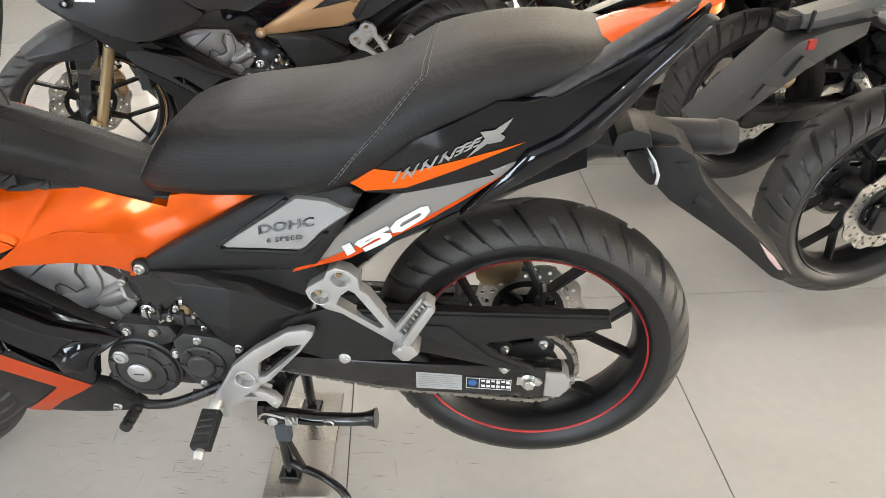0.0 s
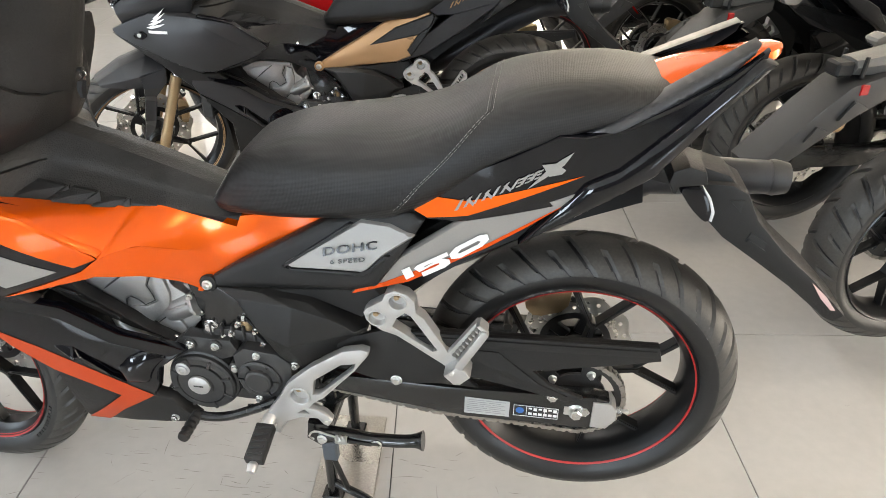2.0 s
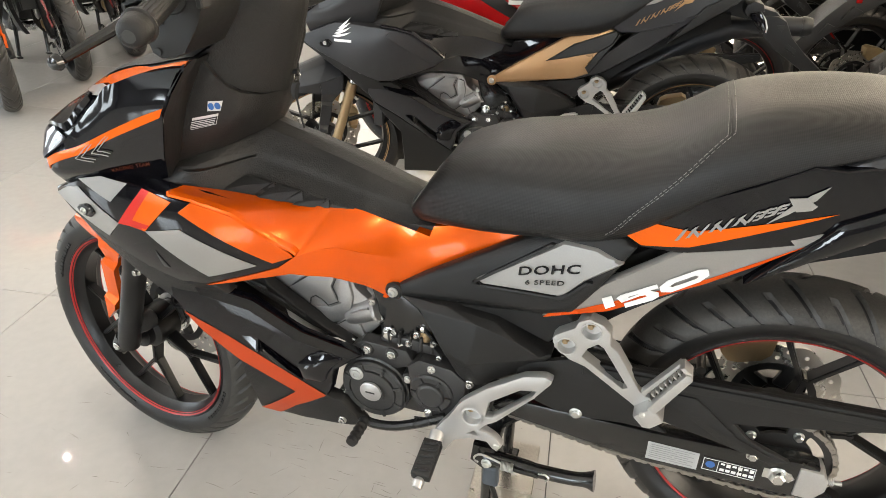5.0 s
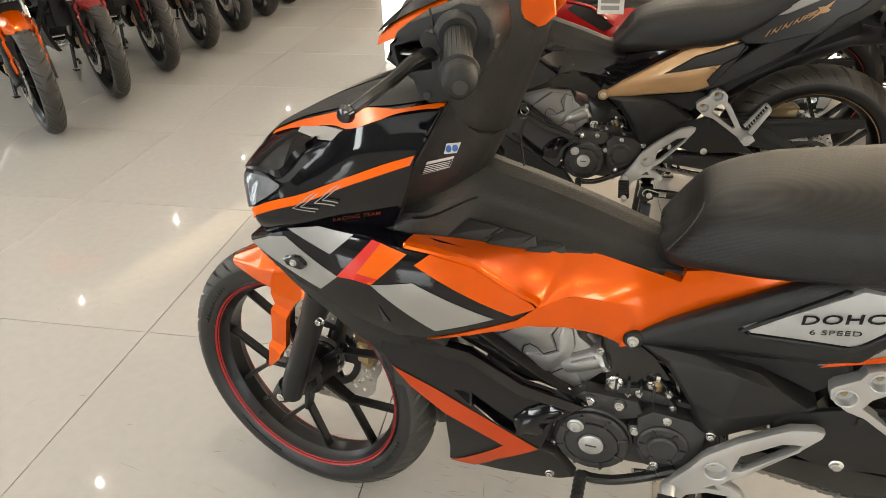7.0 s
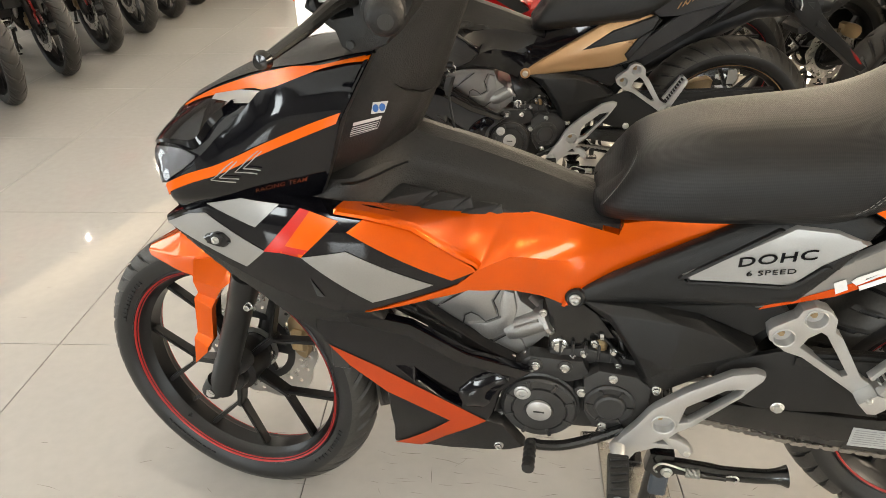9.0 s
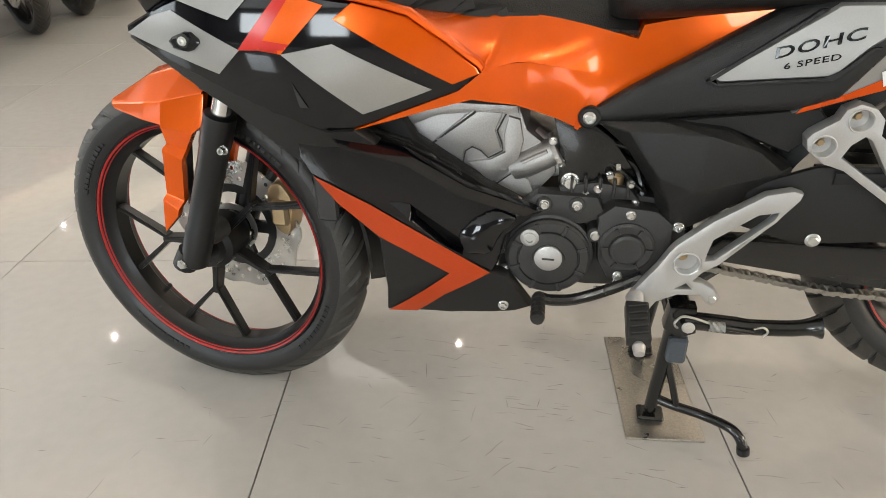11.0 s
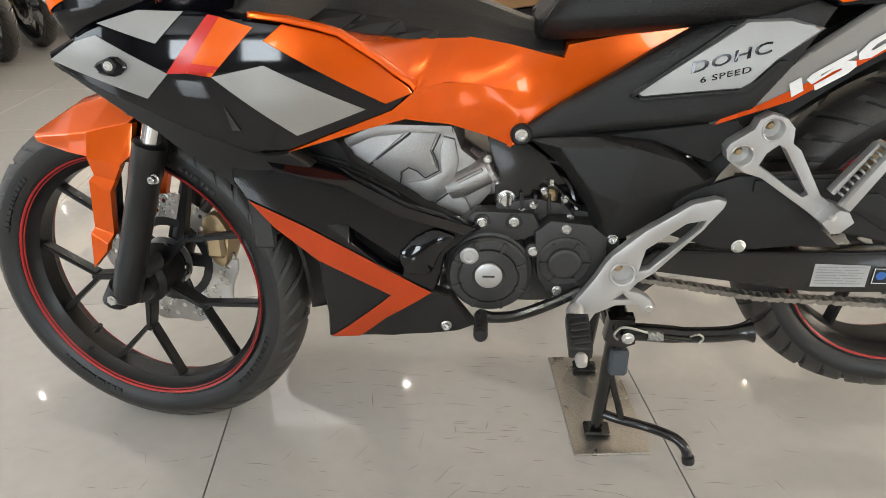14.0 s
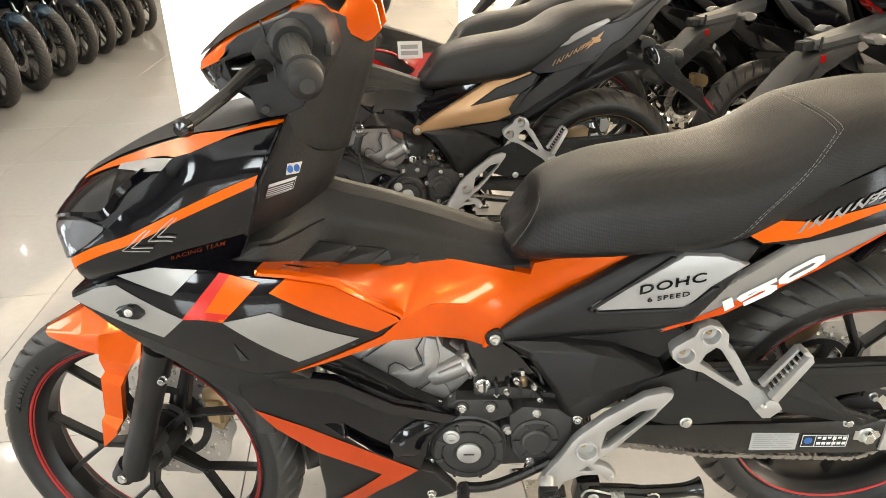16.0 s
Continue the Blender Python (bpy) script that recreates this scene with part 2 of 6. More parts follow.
def facets(name, pts, faces, material, parent, label="", thick=0.010, bevel=0.0022, both=True):
    """A crisp folded shell: corners (x, z, half width) and faces between them, softened along the folds; on both sides of the bike."""
    bm = bmesh.new()
    vs = [bm.verts.new((x, -d, z)) for x, z, d in pts]
    for f in faces:
        bm.faces.new([vs[i] for i in f])
    bmesh.ops.recalc_face_normals(bm, faces=bm.faces)
    inner = [e for e in bm.edges if not e.is_boundary]
    bmesh.ops.bevel(bm, geom=inner, offset=bevel, segments=2, affect="EDGES", profile=0.5)
    if thick:
        ret = bmesh.ops.extrude_edge_only(bm, edges=[e for e in bm.edges if e.is_boundary])
        for g in ret["geom"]:
            if isinstance(g, bmesh.types.BMVert):
                g.co.y += thick
    ob = part(name, bm, material, parent, label, 24)
    outwards(ob.data, -1)
    if both:
        twin = new(name, ob.data.copy())
        twin.data.transform(Matrix.Diagonal((1, -1, 1, 1)))
        twin.data.flip_normals()
        twin.parent = parent
        if label:
            twin["label"] = label
    return ob


def panel(name, outline, depth, material, parent, label="", thick=0.006, lift=0.0, step=0.03, edge=0.004, rnd=0, holes=(), both=True, rim=0.003):
    """A curved shell: an outline in x and z, pushed out to the half width depth(x, z), rolled over at its rim; on both sides of the bike."""
    bm = bmesh.new()
    loops = [chaikin(outline, rnd) if rnd else list(outline)] + [list(h) for h in holes]
    if holes:
        fill(bm, loops)
    else:
        bm.faces.new([bm.verts.new((x, 0, z)) for x, z in loops[0]])
    bm.normal_update()
    if edge:
        bmesh.ops.inset_region(bm, faces=bm.faces[:], thickness=rim, use_even_offset=True, use_boundary=True)
    xs, zs = [v.co.x for v in bm.verts], [v.co.z for v in bm.verts]
    for lo, hi, no in ((min(xs), max(xs), (1, 0, 0)), (min(zs), max(zs), (0, 0, 1))):
        k = (math.floor(lo / step) + 1) * step
        while k < hi - 1e-4:
            bmesh.ops.bisect_plane(bm, geom=bm.verts[:] + bm.edges[:] + bm.faces[:], plane_co=(k * no[0], 0, k * no[2]), plane_no=no, dist=1e-6)
            k += step
    bmesh.ops.remove_doubles(bm, verts=bm.verts, dist=1e-5)
    for v in bm.verts:
        v.co.y = -(depth(v.co.x, v.co.z) + lift - (edge if v.is_boundary else 0))
    if thick:
        ret = bmesh.ops.extrude_edge_only(bm, edges=[e for e in bm.edges if e.is_boundary])
        for g in ret["geom"]:
            if isinstance(g, bmesh.types.BMVert):
                g.co.y += thick
    ob = part(name, bm, material, parent, label, 40)
    outwards(ob.data, -1)
    skin_normals(ob.data, depth, lift)
    if both:
        twin = new(name, ob.data.copy())
        twin.data.transform(Matrix.Diagonal((1, -1, 1, 1)))
        twin.data.flip_normals()
        twin.parent = parent
        if label:
            twin["label"] = label
    return ob


def lathe(profile, center, axis="y", n=32, bm=None, turn=0.0, cap=True):
    """A turned body: (radius, place along the axis) pairs."""
    bm = bm or bmesh.new()
    rings = []
    for r, h in profile:
        ring = []
        for i in range(n):
            a = turn + 2 * math.pi * i / n
            c, s = r * math.cos(a), r * math.sin(a)
            p = {"y": (c, h, s), "x": (h, c, s), "z": (c, s, h)}[axis]
            ring.append(bm.verts.new((center[0] + p[0], center[1] + p[1], center[2] + p[2])))
        rings.append(ring)
    for a, b in zip(rings, rings[1:]):
        for i in range(n):
            bm.faces.new((a[i], a[(i + 1) % n], b[(i + 1) % n], b[i]))
    for ring, (r, h) in ((rings[0], profile[0]), (rings[-1], profile[-1])):
        if cap and r > 1e-4 and profile[0] != profile[-1]:
            bm.faces.new(ring)
    return bm


def tube(pts, r, n=10, bm=None, radii=None, closed=False):
    """A round bar swept along points."""
    bm = bm or bmesh.new()
    pts = [Vector(p) for p in pts]
    rings, up = [], Vector((0.13, 0.37, 0.9))
    for i, p in enumerate(pts):
        d = (pts[min(i + 1, len(pts) - 1)] - pts[max(i - 1, 0)]).normalized()
        s = d.cross(up)
        if s.length < 0.1:
            s = d.cross(Vector((1, 0, 0)))
        s.normalize()
        u = s.cross(d).normalized()
        k = radii[i] if radii else r
        rings.append([bm.verts.new(p + k * (math.cos(2 * math.pi * j / n) * s + math.sin(2 * math.pi * j / n) * u)) for j in range(n)])
    for a, b in zip(rings, rings[1:]):
        for j in range(n):
            bm.faces.new((a[j], a[(j + 1) % n], b[(j + 1) % n], b[j]))
    bm.faces.new(rings[0]), bm.faces.new(rings[-1])
    return bm


def curve(pts, n=6):
    """Points along a smooth line through the given ones."""
    p = [Vector(q) for q in pts]
    out = []
    for i in range(len(p) - 1):
        a, b, c, d = p[max(i - 1, 0)], p[i], p[i + 1], p[min(i + 2, len(p) - 1)]
        for k in range(n):
            t = k / n
            out.append(0.5 * ((2 * b) + (c - a) * t + (2 * a - 5 * b + 4 * c - d) * t * t + (3 * b - a - 3 * c + d) * t ** 3))
    return out + [p[-1]]


def bolt(parent, x, y, z, r=0.008, h=0.006, material=None, socket=False):
    """A flanged hex or socket bolt, its head towards -y."""
    r = r * 0.86
    bm = lathe([(r * 1.35, y + 0.002), (r * 1.35, y), (r * 1.1, y - 0.0015)], (x, 0, z), "y", 18)
    if socket:
        lathe([(r, y), (r, y - h), (r * 0.85, y - h - 0.001), (r * 0.5, y - h - 0.001), (r * 0.48, y - h + 0.004)], (x, 0, z), "y", 14, bm)
    else:
        lathe([(r, y), (r, y - h * 0.8), (r * 0.82, y - h)], (x, 0, z), "y", 6, bm, 0.3)
    return part("bolt", bm, material or STEEL, parent, "", 25)


class Loft:
    """A body through cross-sections along x; each is (x, [(y, z), ...]) for the left half, from the middle out; the other half is mirrored."""

    def __init__(self, sections, sub=5):
        xs = [s[0] for s in sections]
        rows = [curve([(q[2] if len(q) > 2 else s[0], -q[0], q[1]) for q in s[1]], 1) for s in sections]
        cols = []
        for j in range(len(rows[0])):
            cols.append(curve([r[j] for r in rows], sub))
        self.grid = [[c[i] for c in cols] for i in range(len(cols[0]))]
        self.n = len(rows[0]) - 1

    def at(self, s, u):
        """s: 0 to 1 along; u: 0 (middle) to 1 (lower edge)."""
        i, j = min(max(s, 0), 0.99999) * (len(self.grid) - 1), min(max(u, 0), 0.99999) * self.n
        a, b, fi, fj = int(i), int(j), i - int(i), j - int(j)
        g = self.grid
        return (g[a][b] * (1 - fj) + g[a][b + 1] * fj) * (1 - fi) + (g[a + 1][b] * (1 - fj) + g[a + 1][b + 1] * fj) * fi

    def mesh(self, cap=True, u0=0.0, u1=1.0, nu=None, both=True, lift=0.0):
        bm = bmesh.new()
        ns, nu = len(self.grid), nu or self.n * 3
        us = [u0 + (u1 - u0) * k / nu for k in range(nu + 1)]
        rows = []
        for i in range(ns):
            left = [self.at(i / (ns - 1), u) for u in us]
            line = [Vector((p.x, -p.y, p.z)) for p in reversed(left)] + (left[1:] if u0 == 0 else left) if both else left
            rows.append([bm.verts.new(p) for p in line])
        for a, b in zip(rows, rows[1:]):
            for k in range(len(a) - 1):
                bm.faces.new((a[k], a[k + 1], b[k + 1], b[k]))
        if cap and both:
            bm.faces.new(rows[0]), bm.faces.new(rows[-1])
            for a, b in zip(rows, rows[1:]):
                bm.faces.new((a[0], b[0], b[-1], a[-1]))
        bmesh.ops.remove_doubles(bm, verts=bm.verts, dist=1e-5)
        return bm

    def strip(self, rows, lift=0.0015, n=4, k=4, lift2=None):
        """A decal on the skin: rows of (s, u at one rim, u at the other)."""
        bm = bmesh.new()
        fine = curve([(r[0], r[1], r[2]) for r in rows], k)
        lines = []
        for s, a, b in fine:
            line = []
            for j in range(n + 1):
                u = a + (b - a) * j / n
                p = self.at(s, u)
                e = 0.01
                nn = (self.at(s + e, u) - self.at(s - e, u)).cross(self.at(s, u + e) - self.at(s, u - e))
                nn.normalize()
                if nn.y > 0 and abs(nn.y) > 0.05 or abs(nn.y) <= 0.05 and nn.z < 0:
                    nn = -nn
                line.append(bm.verts.new(p + nn * (lift if lift2 is None else lift + (lift2 - lift) * j / n)))
            lines.append(line)
        for a, b in zip(lines, lines[1:]):
            for j in range(n):
                bm.faces.new((a[j], a[j + 1], b[j + 1], b[j]))
        return bm


def text_mesh(words, size, depth=0.0006, shear=0.25, wide=1.0, spacing=1.0, bold=0.0):
    cu = bpy.data.curves.new("lettering", "FONT")
    cu.body, cu.size, cu.extrude, cu.shear, cu.space_character = words, size, depth, shear, spacing
    cu.resolution_u, cu.offset = 3, bold * size
    tmp = bpy.data.objects.new("lettering", cu)
    scene.collection.objects.link(tmp)
    dg = bpy.context.evaluated_depsgraph_get()
    me = bpy.data.meshes.new_from_object(tmp.evaluated_get(dg))
    bpy.data.objects.remove(tmp)
    me.transform(Matrix.Diagonal((wide, 1, 1, 1)))
    return me


def lettering(name, words, size, at, angle, material, parent, depth, shear=0.25, wide=1.0, spacing=1.0, lift=0.002, bold=0.02):
    """Words on the bike's left side, laid on the skin depth(x, z); at: lower left corner in x and z; angle: the line's rise in degrees."""
    me = text_mesh(words, size, 0.0003, shear, wide, spacing, bold)
    me.transform(pose(at[0], 0, at[1]) @ pose(0, 0, 0, 0, -angle, 0) @ pose(0, 0, 0, 90, 0, 0))
    for v in me.vertices:
        v.co.y = -(depth(v.co.x, v.co.z) + lift) + v.co.y
    me.materials.clear()
    me.materials.append(material)
    ob = new(name, me)
    ob.parent = parent
    return ob


def near_rim(outline, x, z):
    """The distance from a point to an outline."""
    best = 1e9
    for (ax, az), (bx, bz) in zip(outline, outline[1:] + outline[:1]):
        dx, dz = bx - ax, bz - az
        t = max(0.0, min(1.0, ((x - ax) * dx + (z - az) * dz) / (dx * dx + dz * dz + 1e-12)))
        best = min(best, math.hypot(x - ax - t * dx, z - az - t * dz))
    return best


def chamfered(outline, base, rise, width):
    """A skin that climbs from its rim to a flat middle, with a crisp crease between."""
    return lambda x, z: base(x, z) + rise * min(1.0, near_rim(outline, x, z) / width)

# ---- the room ----
GRID = radians(8.0)          # the tiles lie turned against the bikes
G0 = (-2.008, 0.283)         # one tile corner
TILE = 0.8


def gridpt(u, v, z=0.0):
    c, s = math.cos(GRID), math.sin(GRID)
    return (G0[0] + u * c - v * s, G0[1] + u * s + v * c, z)


def tile_material():
    """Polished cream porcelain: faint clouds, fine scratches in the gloss, each tile a shade of its own."""
    m = mat("polished_porcelain", (0.46, 0.443, 0.418), 0.024, 0, 0, 0.05, 4, spec=0.6, smudge=0.012)
    n, l = m.node_tree.nodes, m.node_tree.links
    b = n["Principled BSDF"]
    info = n.new("ShaderNodeObjectInfo")
    mr = n.new("ShaderNodeMapRange")
    mr.inputs[3].default_value, mr.inputs[4].default_value = 0.96, 1.03
    l.new(info.outputs["Random"], mr.inputs[0])
    old = b.inputs["Base Color"].links[0].from_socket
    sc = n.new("ShaderNodeVectorMath")
    sc.operation = "SCALE"
    l.new(old, sc.inputs[0]), l.new(mr.outputs[0], sc.inputs["Scale"]), l.new(sc.outputs[0], b.inputs["Base Color"])
    return m


TILEM = tile_material()
GROUT = mat("dark_grey_grout", (0.09, 0.085, 0.08), 0.8, 0, 0, 0.3, 60)
PLASTER = mat("white_wall_paint", (0.60, 0.58, 0.55), 0.6, 0, 0, 0.06, 3, 0.1, 60)
CEIL = mat("ceiling_paint", (0.78, 0.77, 0.75), 0.7, 0, 0, 0.04, 3)
ALU = mat("window_aluminium", (0.42, 0.42, 0.42), 0.4, 0.8, 0, 0.08, 30)
X0, X1, Y0, Y1, H = -9.0, 7.0, -7.0, 13.0, 3.0
GREYW = mat("dark_grey_wall_paint", (0.16, 0.155, 0.15), 0.6, 0, 0, 0.08, 3, 0.1, 60)


def structure(name, bm, material, label, category):
    return tagged(link(name, bm, material), label, category, kind="structure")


floor = structure("floor", box(bmesh.new(), X0 - 0.2, X1 + 0.2, Y0 - 0.2, Y1 + 0.2, -0.12, -0.006), GROUT, "cream polished porcelain tile floor with dark joints", "floor")
structure("ceiling", box(bmesh.new(), X0 - 0.2, X1 + 0.2, Y0 - 0.2, Y1 + 0.2, H, H + 0.15), CEIL, "plain white painted showroom ceiling", "ceiling")
outside = structure("ground", box(bmesh.new(), -400, 400, -400, 400, -0.4, -0.14), mat("asphalt", (0.06, 0.06, 0.06), 0.85, 0, 0, 0.2, 8, 0.4, 60), "dull grey asphalt ground outside the showroom", "ground")


def wall_openings(name, along, at, a0, a1, openings, thick=0.2, paint=None, label="white painted showroom wall with tall window openings"):
    """A wall along x or y, with real openings (start, end, sill, head)."""
    bm = bmesh.new()

    def block(p, q, z0, z1):
        if q - p > 0.01 and z1 - z0 > 0.01:
            if along == "x":
                box(bm, p, q, at, at + thick, z0, z1)
            else:
                box(bm, at, at + thick, p, q, z0, z1)
    k = a0
    for s, e, lo, hi in openings:
        block(k, s, -0.006, H), block(s, e, -0.006, lo), block(s, e, hi, H)
        k = e
    block(k, a1, -0.006, H)
    w = structure(name, bm, paint or PLASTER, label, "wall")
    for i, (s, e, lo, hi) in enumerate(openings):
        win = tagged(empty("window_" + name.split("_")[1] + "_%d" % (i + 1)), "tall shop window with slim aluminium frame and clear pane", "window", "shop windows", "structure")
        f, g = bmesh.new(), 0.05
        for p, q, z0, z1 in ((s, s + g, lo, hi), (e - g, e, lo, hi), (s + g, e - g, lo, lo + g), (s + g, e - g, hi - g, hi)):
            box(f, *((p, q, at + 0.06, at + 0.14) if along == "x" else (at + 0.06, at + 0.14, p, q)), z0, z1, 0.004)
        part("window_frame", f, ALU, win)
        pb = bmesh.new()
        box(pb, *((s + g, e - g, at + 0.095, at + 0.103) if along == "x" else (at + 0.095, at + 0.103, s + g, e - g)), lo + g, hi - g)
        pane = part("pane", pb, LENS, win, "clear window glass", flat=True)
        pane.visible_shadow = False
    return w


# walls out of view: dark paint and windows are guessed from reflections and sun patches
wall_openings("wall_south", "x", Y0 - 0.2, X0, X1, [(-6.2, -4.6, 0.9, 2.6), (-2.6, -1.0, 0.9, 2.6), (4.2, 6.0, 0.9, 2.6)], paint=GREYW, label="dark grey painted wall with shop windows")
wall_openings("wall_north", "x", Y1, X0, X1, [(-0.6, 0.03, 0.0, 2.95), (0.11, 1.3, 0.0, 2.95), (1.38, 2.56, 0.0, 2.95), (2.64, 5.2, 0.0, 2.95)])
wall_openings("wall_west", "y", X0 - 0.2, Y0 - 0.2, Y1 + 0.2, [(-4.6, -3.0, 0.6, 2.7), (-2.0, -0.4, 0.6, 2.7), (0.6, 2.2, 0.6, 2.7)], paint=GREYW, label="dark grey painted wall with shop windows")
# the east openings are an unseen addition to brighten the parked bikes
wall_openings("wall_east", "y", X1, Y0 - 0.2, Y1 + 0.2, [(-1.6, 0.4, 0.6, 2.7), (1.4, 3.4, 0.6, 2.7)])

# daylight at the shop windows
DAY = (0.82, 0.92, 1.0)
for cx, sx in ((-5.4, 1.5), (-1.8, 1.5), (5.1, 1.7)):
    area("daylight", (cx, Y0 + 0.05, 1.75), (cx, Y0 + 5, 1.75), sx, 1.6, 110, DAY)
for cy in (-3.8, -1.2, 1.4):
    area("daylight", (X0 + 0.05, cy, 1.65), (X0 + 5, cy, 1.65), 1.5, 2.0, 55, DAY)

# added warm lamps at the unseen east windows, for the parked bikes
for cy in (-0.6, 2.4):
    area("daylight", (X1 - 0.05, cy, 1.65), (X1 - 5, cy, 1.2), 1.9, 2.0, 190, (1.0, 0.88, 0.72))
for cx, sx, w in ((-0.28, 0.5, 40), (0.7, 1.0, 60), (1.97, 1.0, 60), (3.95, 2.4, 200)):
    area("daylight", (cx, Y1 - 0.05, 1.5), (cx - 1.0, 0, 0.6), sx, 2.7, w, (1.0, 0.88, 0.72))

# ---- ceiling lamps ----
LED = glow("cool_led", (1.0, 0.97, 0.92), 420.0)
WARM = glow("warm_led", (1.0, 0.72, 0.42), 240.0)


def downlight(x, y, warm=False):
    root = tagged(empty("ceiling_light", x, y, H), "small round recessed LED downlight in the ceiling", "lamp", "ceiling downlights")
    part("trim_ring", lathe([(0.042, 0.0), (0.042, -0.006), (0.030, -0.008), (0.012, 0.0)], (0, 0, 0), "z", 24), CEIL, root)
    part("diffuser", lathe([(0.012, -0.002), (0.011, -0.004), (0.001, -0.004)], (0, 0, 0), "z", 24), WARM if warm else LED, root, "glowing LED diffuser")
    lamp = new("downlight_beam", bpy.data.lights.new("downlight_beam", "SPOT"))
    lamp.data.energy, lamp.data.spot_size, lamp.data.spot_blend, lamp.data.shadow_soft_size = 50, radians(165), 0.6, 0.008
    lamp.data.color = (1.0, 0.86, 0.68) if warm else (1.0, 0.96, 0.90)
    lamp.matrix_world = look((x, y, H - 0.02), (x, y + 0.0001, 0))


# first nine places come from floor glints; the last eight are unseen additions
for x, y, warm in ((-4.64, 3.5, False), (-1.38, 3.84, False), (1.69, 4.05, True), (1.35, 5.9, True), (-4.4, 1.6, False), (-6.44, 3.6, False), (-6.6, 5.5, False), (-6.95, 7.7, False), (-7.4, 10.0, False),
                   (-1.4, 0.3, False), (1.7, 0.4, True), (-4.5, -2.0, False), (-1.4, -2.6, False), (1.7, -2.6, False), (-1.4, 7.6, True), (-4.6, 7.4, False), (4.6, 3.8, False)):
    downlight(x, y, warm)


# ---- motorcycles ----
COWL = surface([(-1.21, .715, .165), (-1.135, .69, .214), (-.995, .679, .226), (-1.003, .753, .213), (-.946, .743, .19), (-.76, .68, .175), (-.82, .645, .19), (-.94, .595, .20), (-1.08, .765, .20)])
FLANK = surface([(-.95, .735, .183), (-.87, .735, .142), (-.79, .722, .110), (-.70, .708, .082), (-.60, .695, .076), (-.43, .71, .082), (-.50, .67, .088), (-.64, .606, .102), (-.714, .609, .136), (-.762, .643, .162), (-.72, .672, .122), (-.618, .630, .098)])
SKIRT = surface([(-1.242, .685, .16), (-1.15, .657, .207), (-1.09, .62, .213), (-.96, .572, .204), (-.92, .50, .175), (-1.0, .53, .198), (-.94, .58, .2), (-.90, .545, .18)])
COVER = surface([(-.62, .575, .108), (-.40, .735, .098), (-.29, .764, .125), (-.367, .604, .13), (-.47, .648, .122), (-.32, .706, .135), (-.52, .60, .115)])
TAIL = surface([(-.28, .765, .135), (-.20, .82, .14), (-.07, .88, .145), (-.04, .82, .15), (.08, .88, .125), (.16, .96, .095), (.24, .99, .06), (-.2, .75, .138), (.0, .80, .14)])
BAND = surface([(-.32, .64, .13), (-.19, .754, .14), (-.05, .79, .148), (-.36, .604, .125), (-.10, .745, .14)])
LOWER = surface([(-1.0, .57, .195), (-.95, .55, .18), (-.78, .48, .15), (-.68, .447, .13), (-.737, .36, .155), (-1.01, .5, .195), (-.83, .395, .165), (-.75, .345, .159), (-.91, .26, .14), (-.7, .275, .135)])


def tyre_mesh(R, r, half, rear, fine):
    """A tyre about the origin, its axle along y; tread grooves are cut into the carcass."""
    n = 40 if rear else 44
    m = 13 if fine else 5
    na, ns = n * m, (34 if fine else 18)
    slope = (1.35 if rear else 1.6) * 2 * math.pi / n
    bm, rings, cut = bmesh.new(), [], {}
    for i in range(na):
        ring = []
        for j in range(ns + 1):
            q = -1 + 2 * j / ns                      # -1 left bead, 0 crown, 1 right bead
            k = abs(q)
            if k < 0.62:
                th = k / 0.62 * 1.25
                rad = R - (1 - math.cos(th)) * half * 0.92
                y = math.copysign(math.sin(th) * half / math.sin(1.25) * 0.985, q)
            else:
                f = (k - 0.62) / 0.38
                r0 = R - (1 - math.cos(1.25)) * half * 0.92
                rad = r0 + (r - r0) * f
                y = math.copysign(half * (0.985 + 0.05 * math.sin(f * 2.4) - 0.22 * f * f), q)
            a = 2 * math.pi * i / na - slope * (min(k, 0.7) + 0.55 * min(k, 0.7) ** 2)   # the net leans with the grooves
            d = 0.0
            shift = m // 2 if q > 0 else 0
            ph, which = (i + shift) % m, ((i + shift) // m) % 2
            lo, hi = (0.05, 0.64) if which else (0.24, 0.60)
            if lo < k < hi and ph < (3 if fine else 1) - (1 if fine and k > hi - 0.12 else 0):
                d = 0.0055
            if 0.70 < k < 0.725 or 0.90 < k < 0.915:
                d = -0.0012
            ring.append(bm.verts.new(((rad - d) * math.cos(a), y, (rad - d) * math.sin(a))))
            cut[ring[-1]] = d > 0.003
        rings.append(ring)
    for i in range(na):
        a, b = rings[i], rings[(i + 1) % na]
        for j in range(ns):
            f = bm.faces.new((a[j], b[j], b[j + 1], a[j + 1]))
            # cut faces take the groove rubber, whose dark stands in for shade
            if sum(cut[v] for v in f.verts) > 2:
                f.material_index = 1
            elif abs(-1 + (2 * j + 1) / ns) > 0.62:
                f.material_index = 2
    return bm


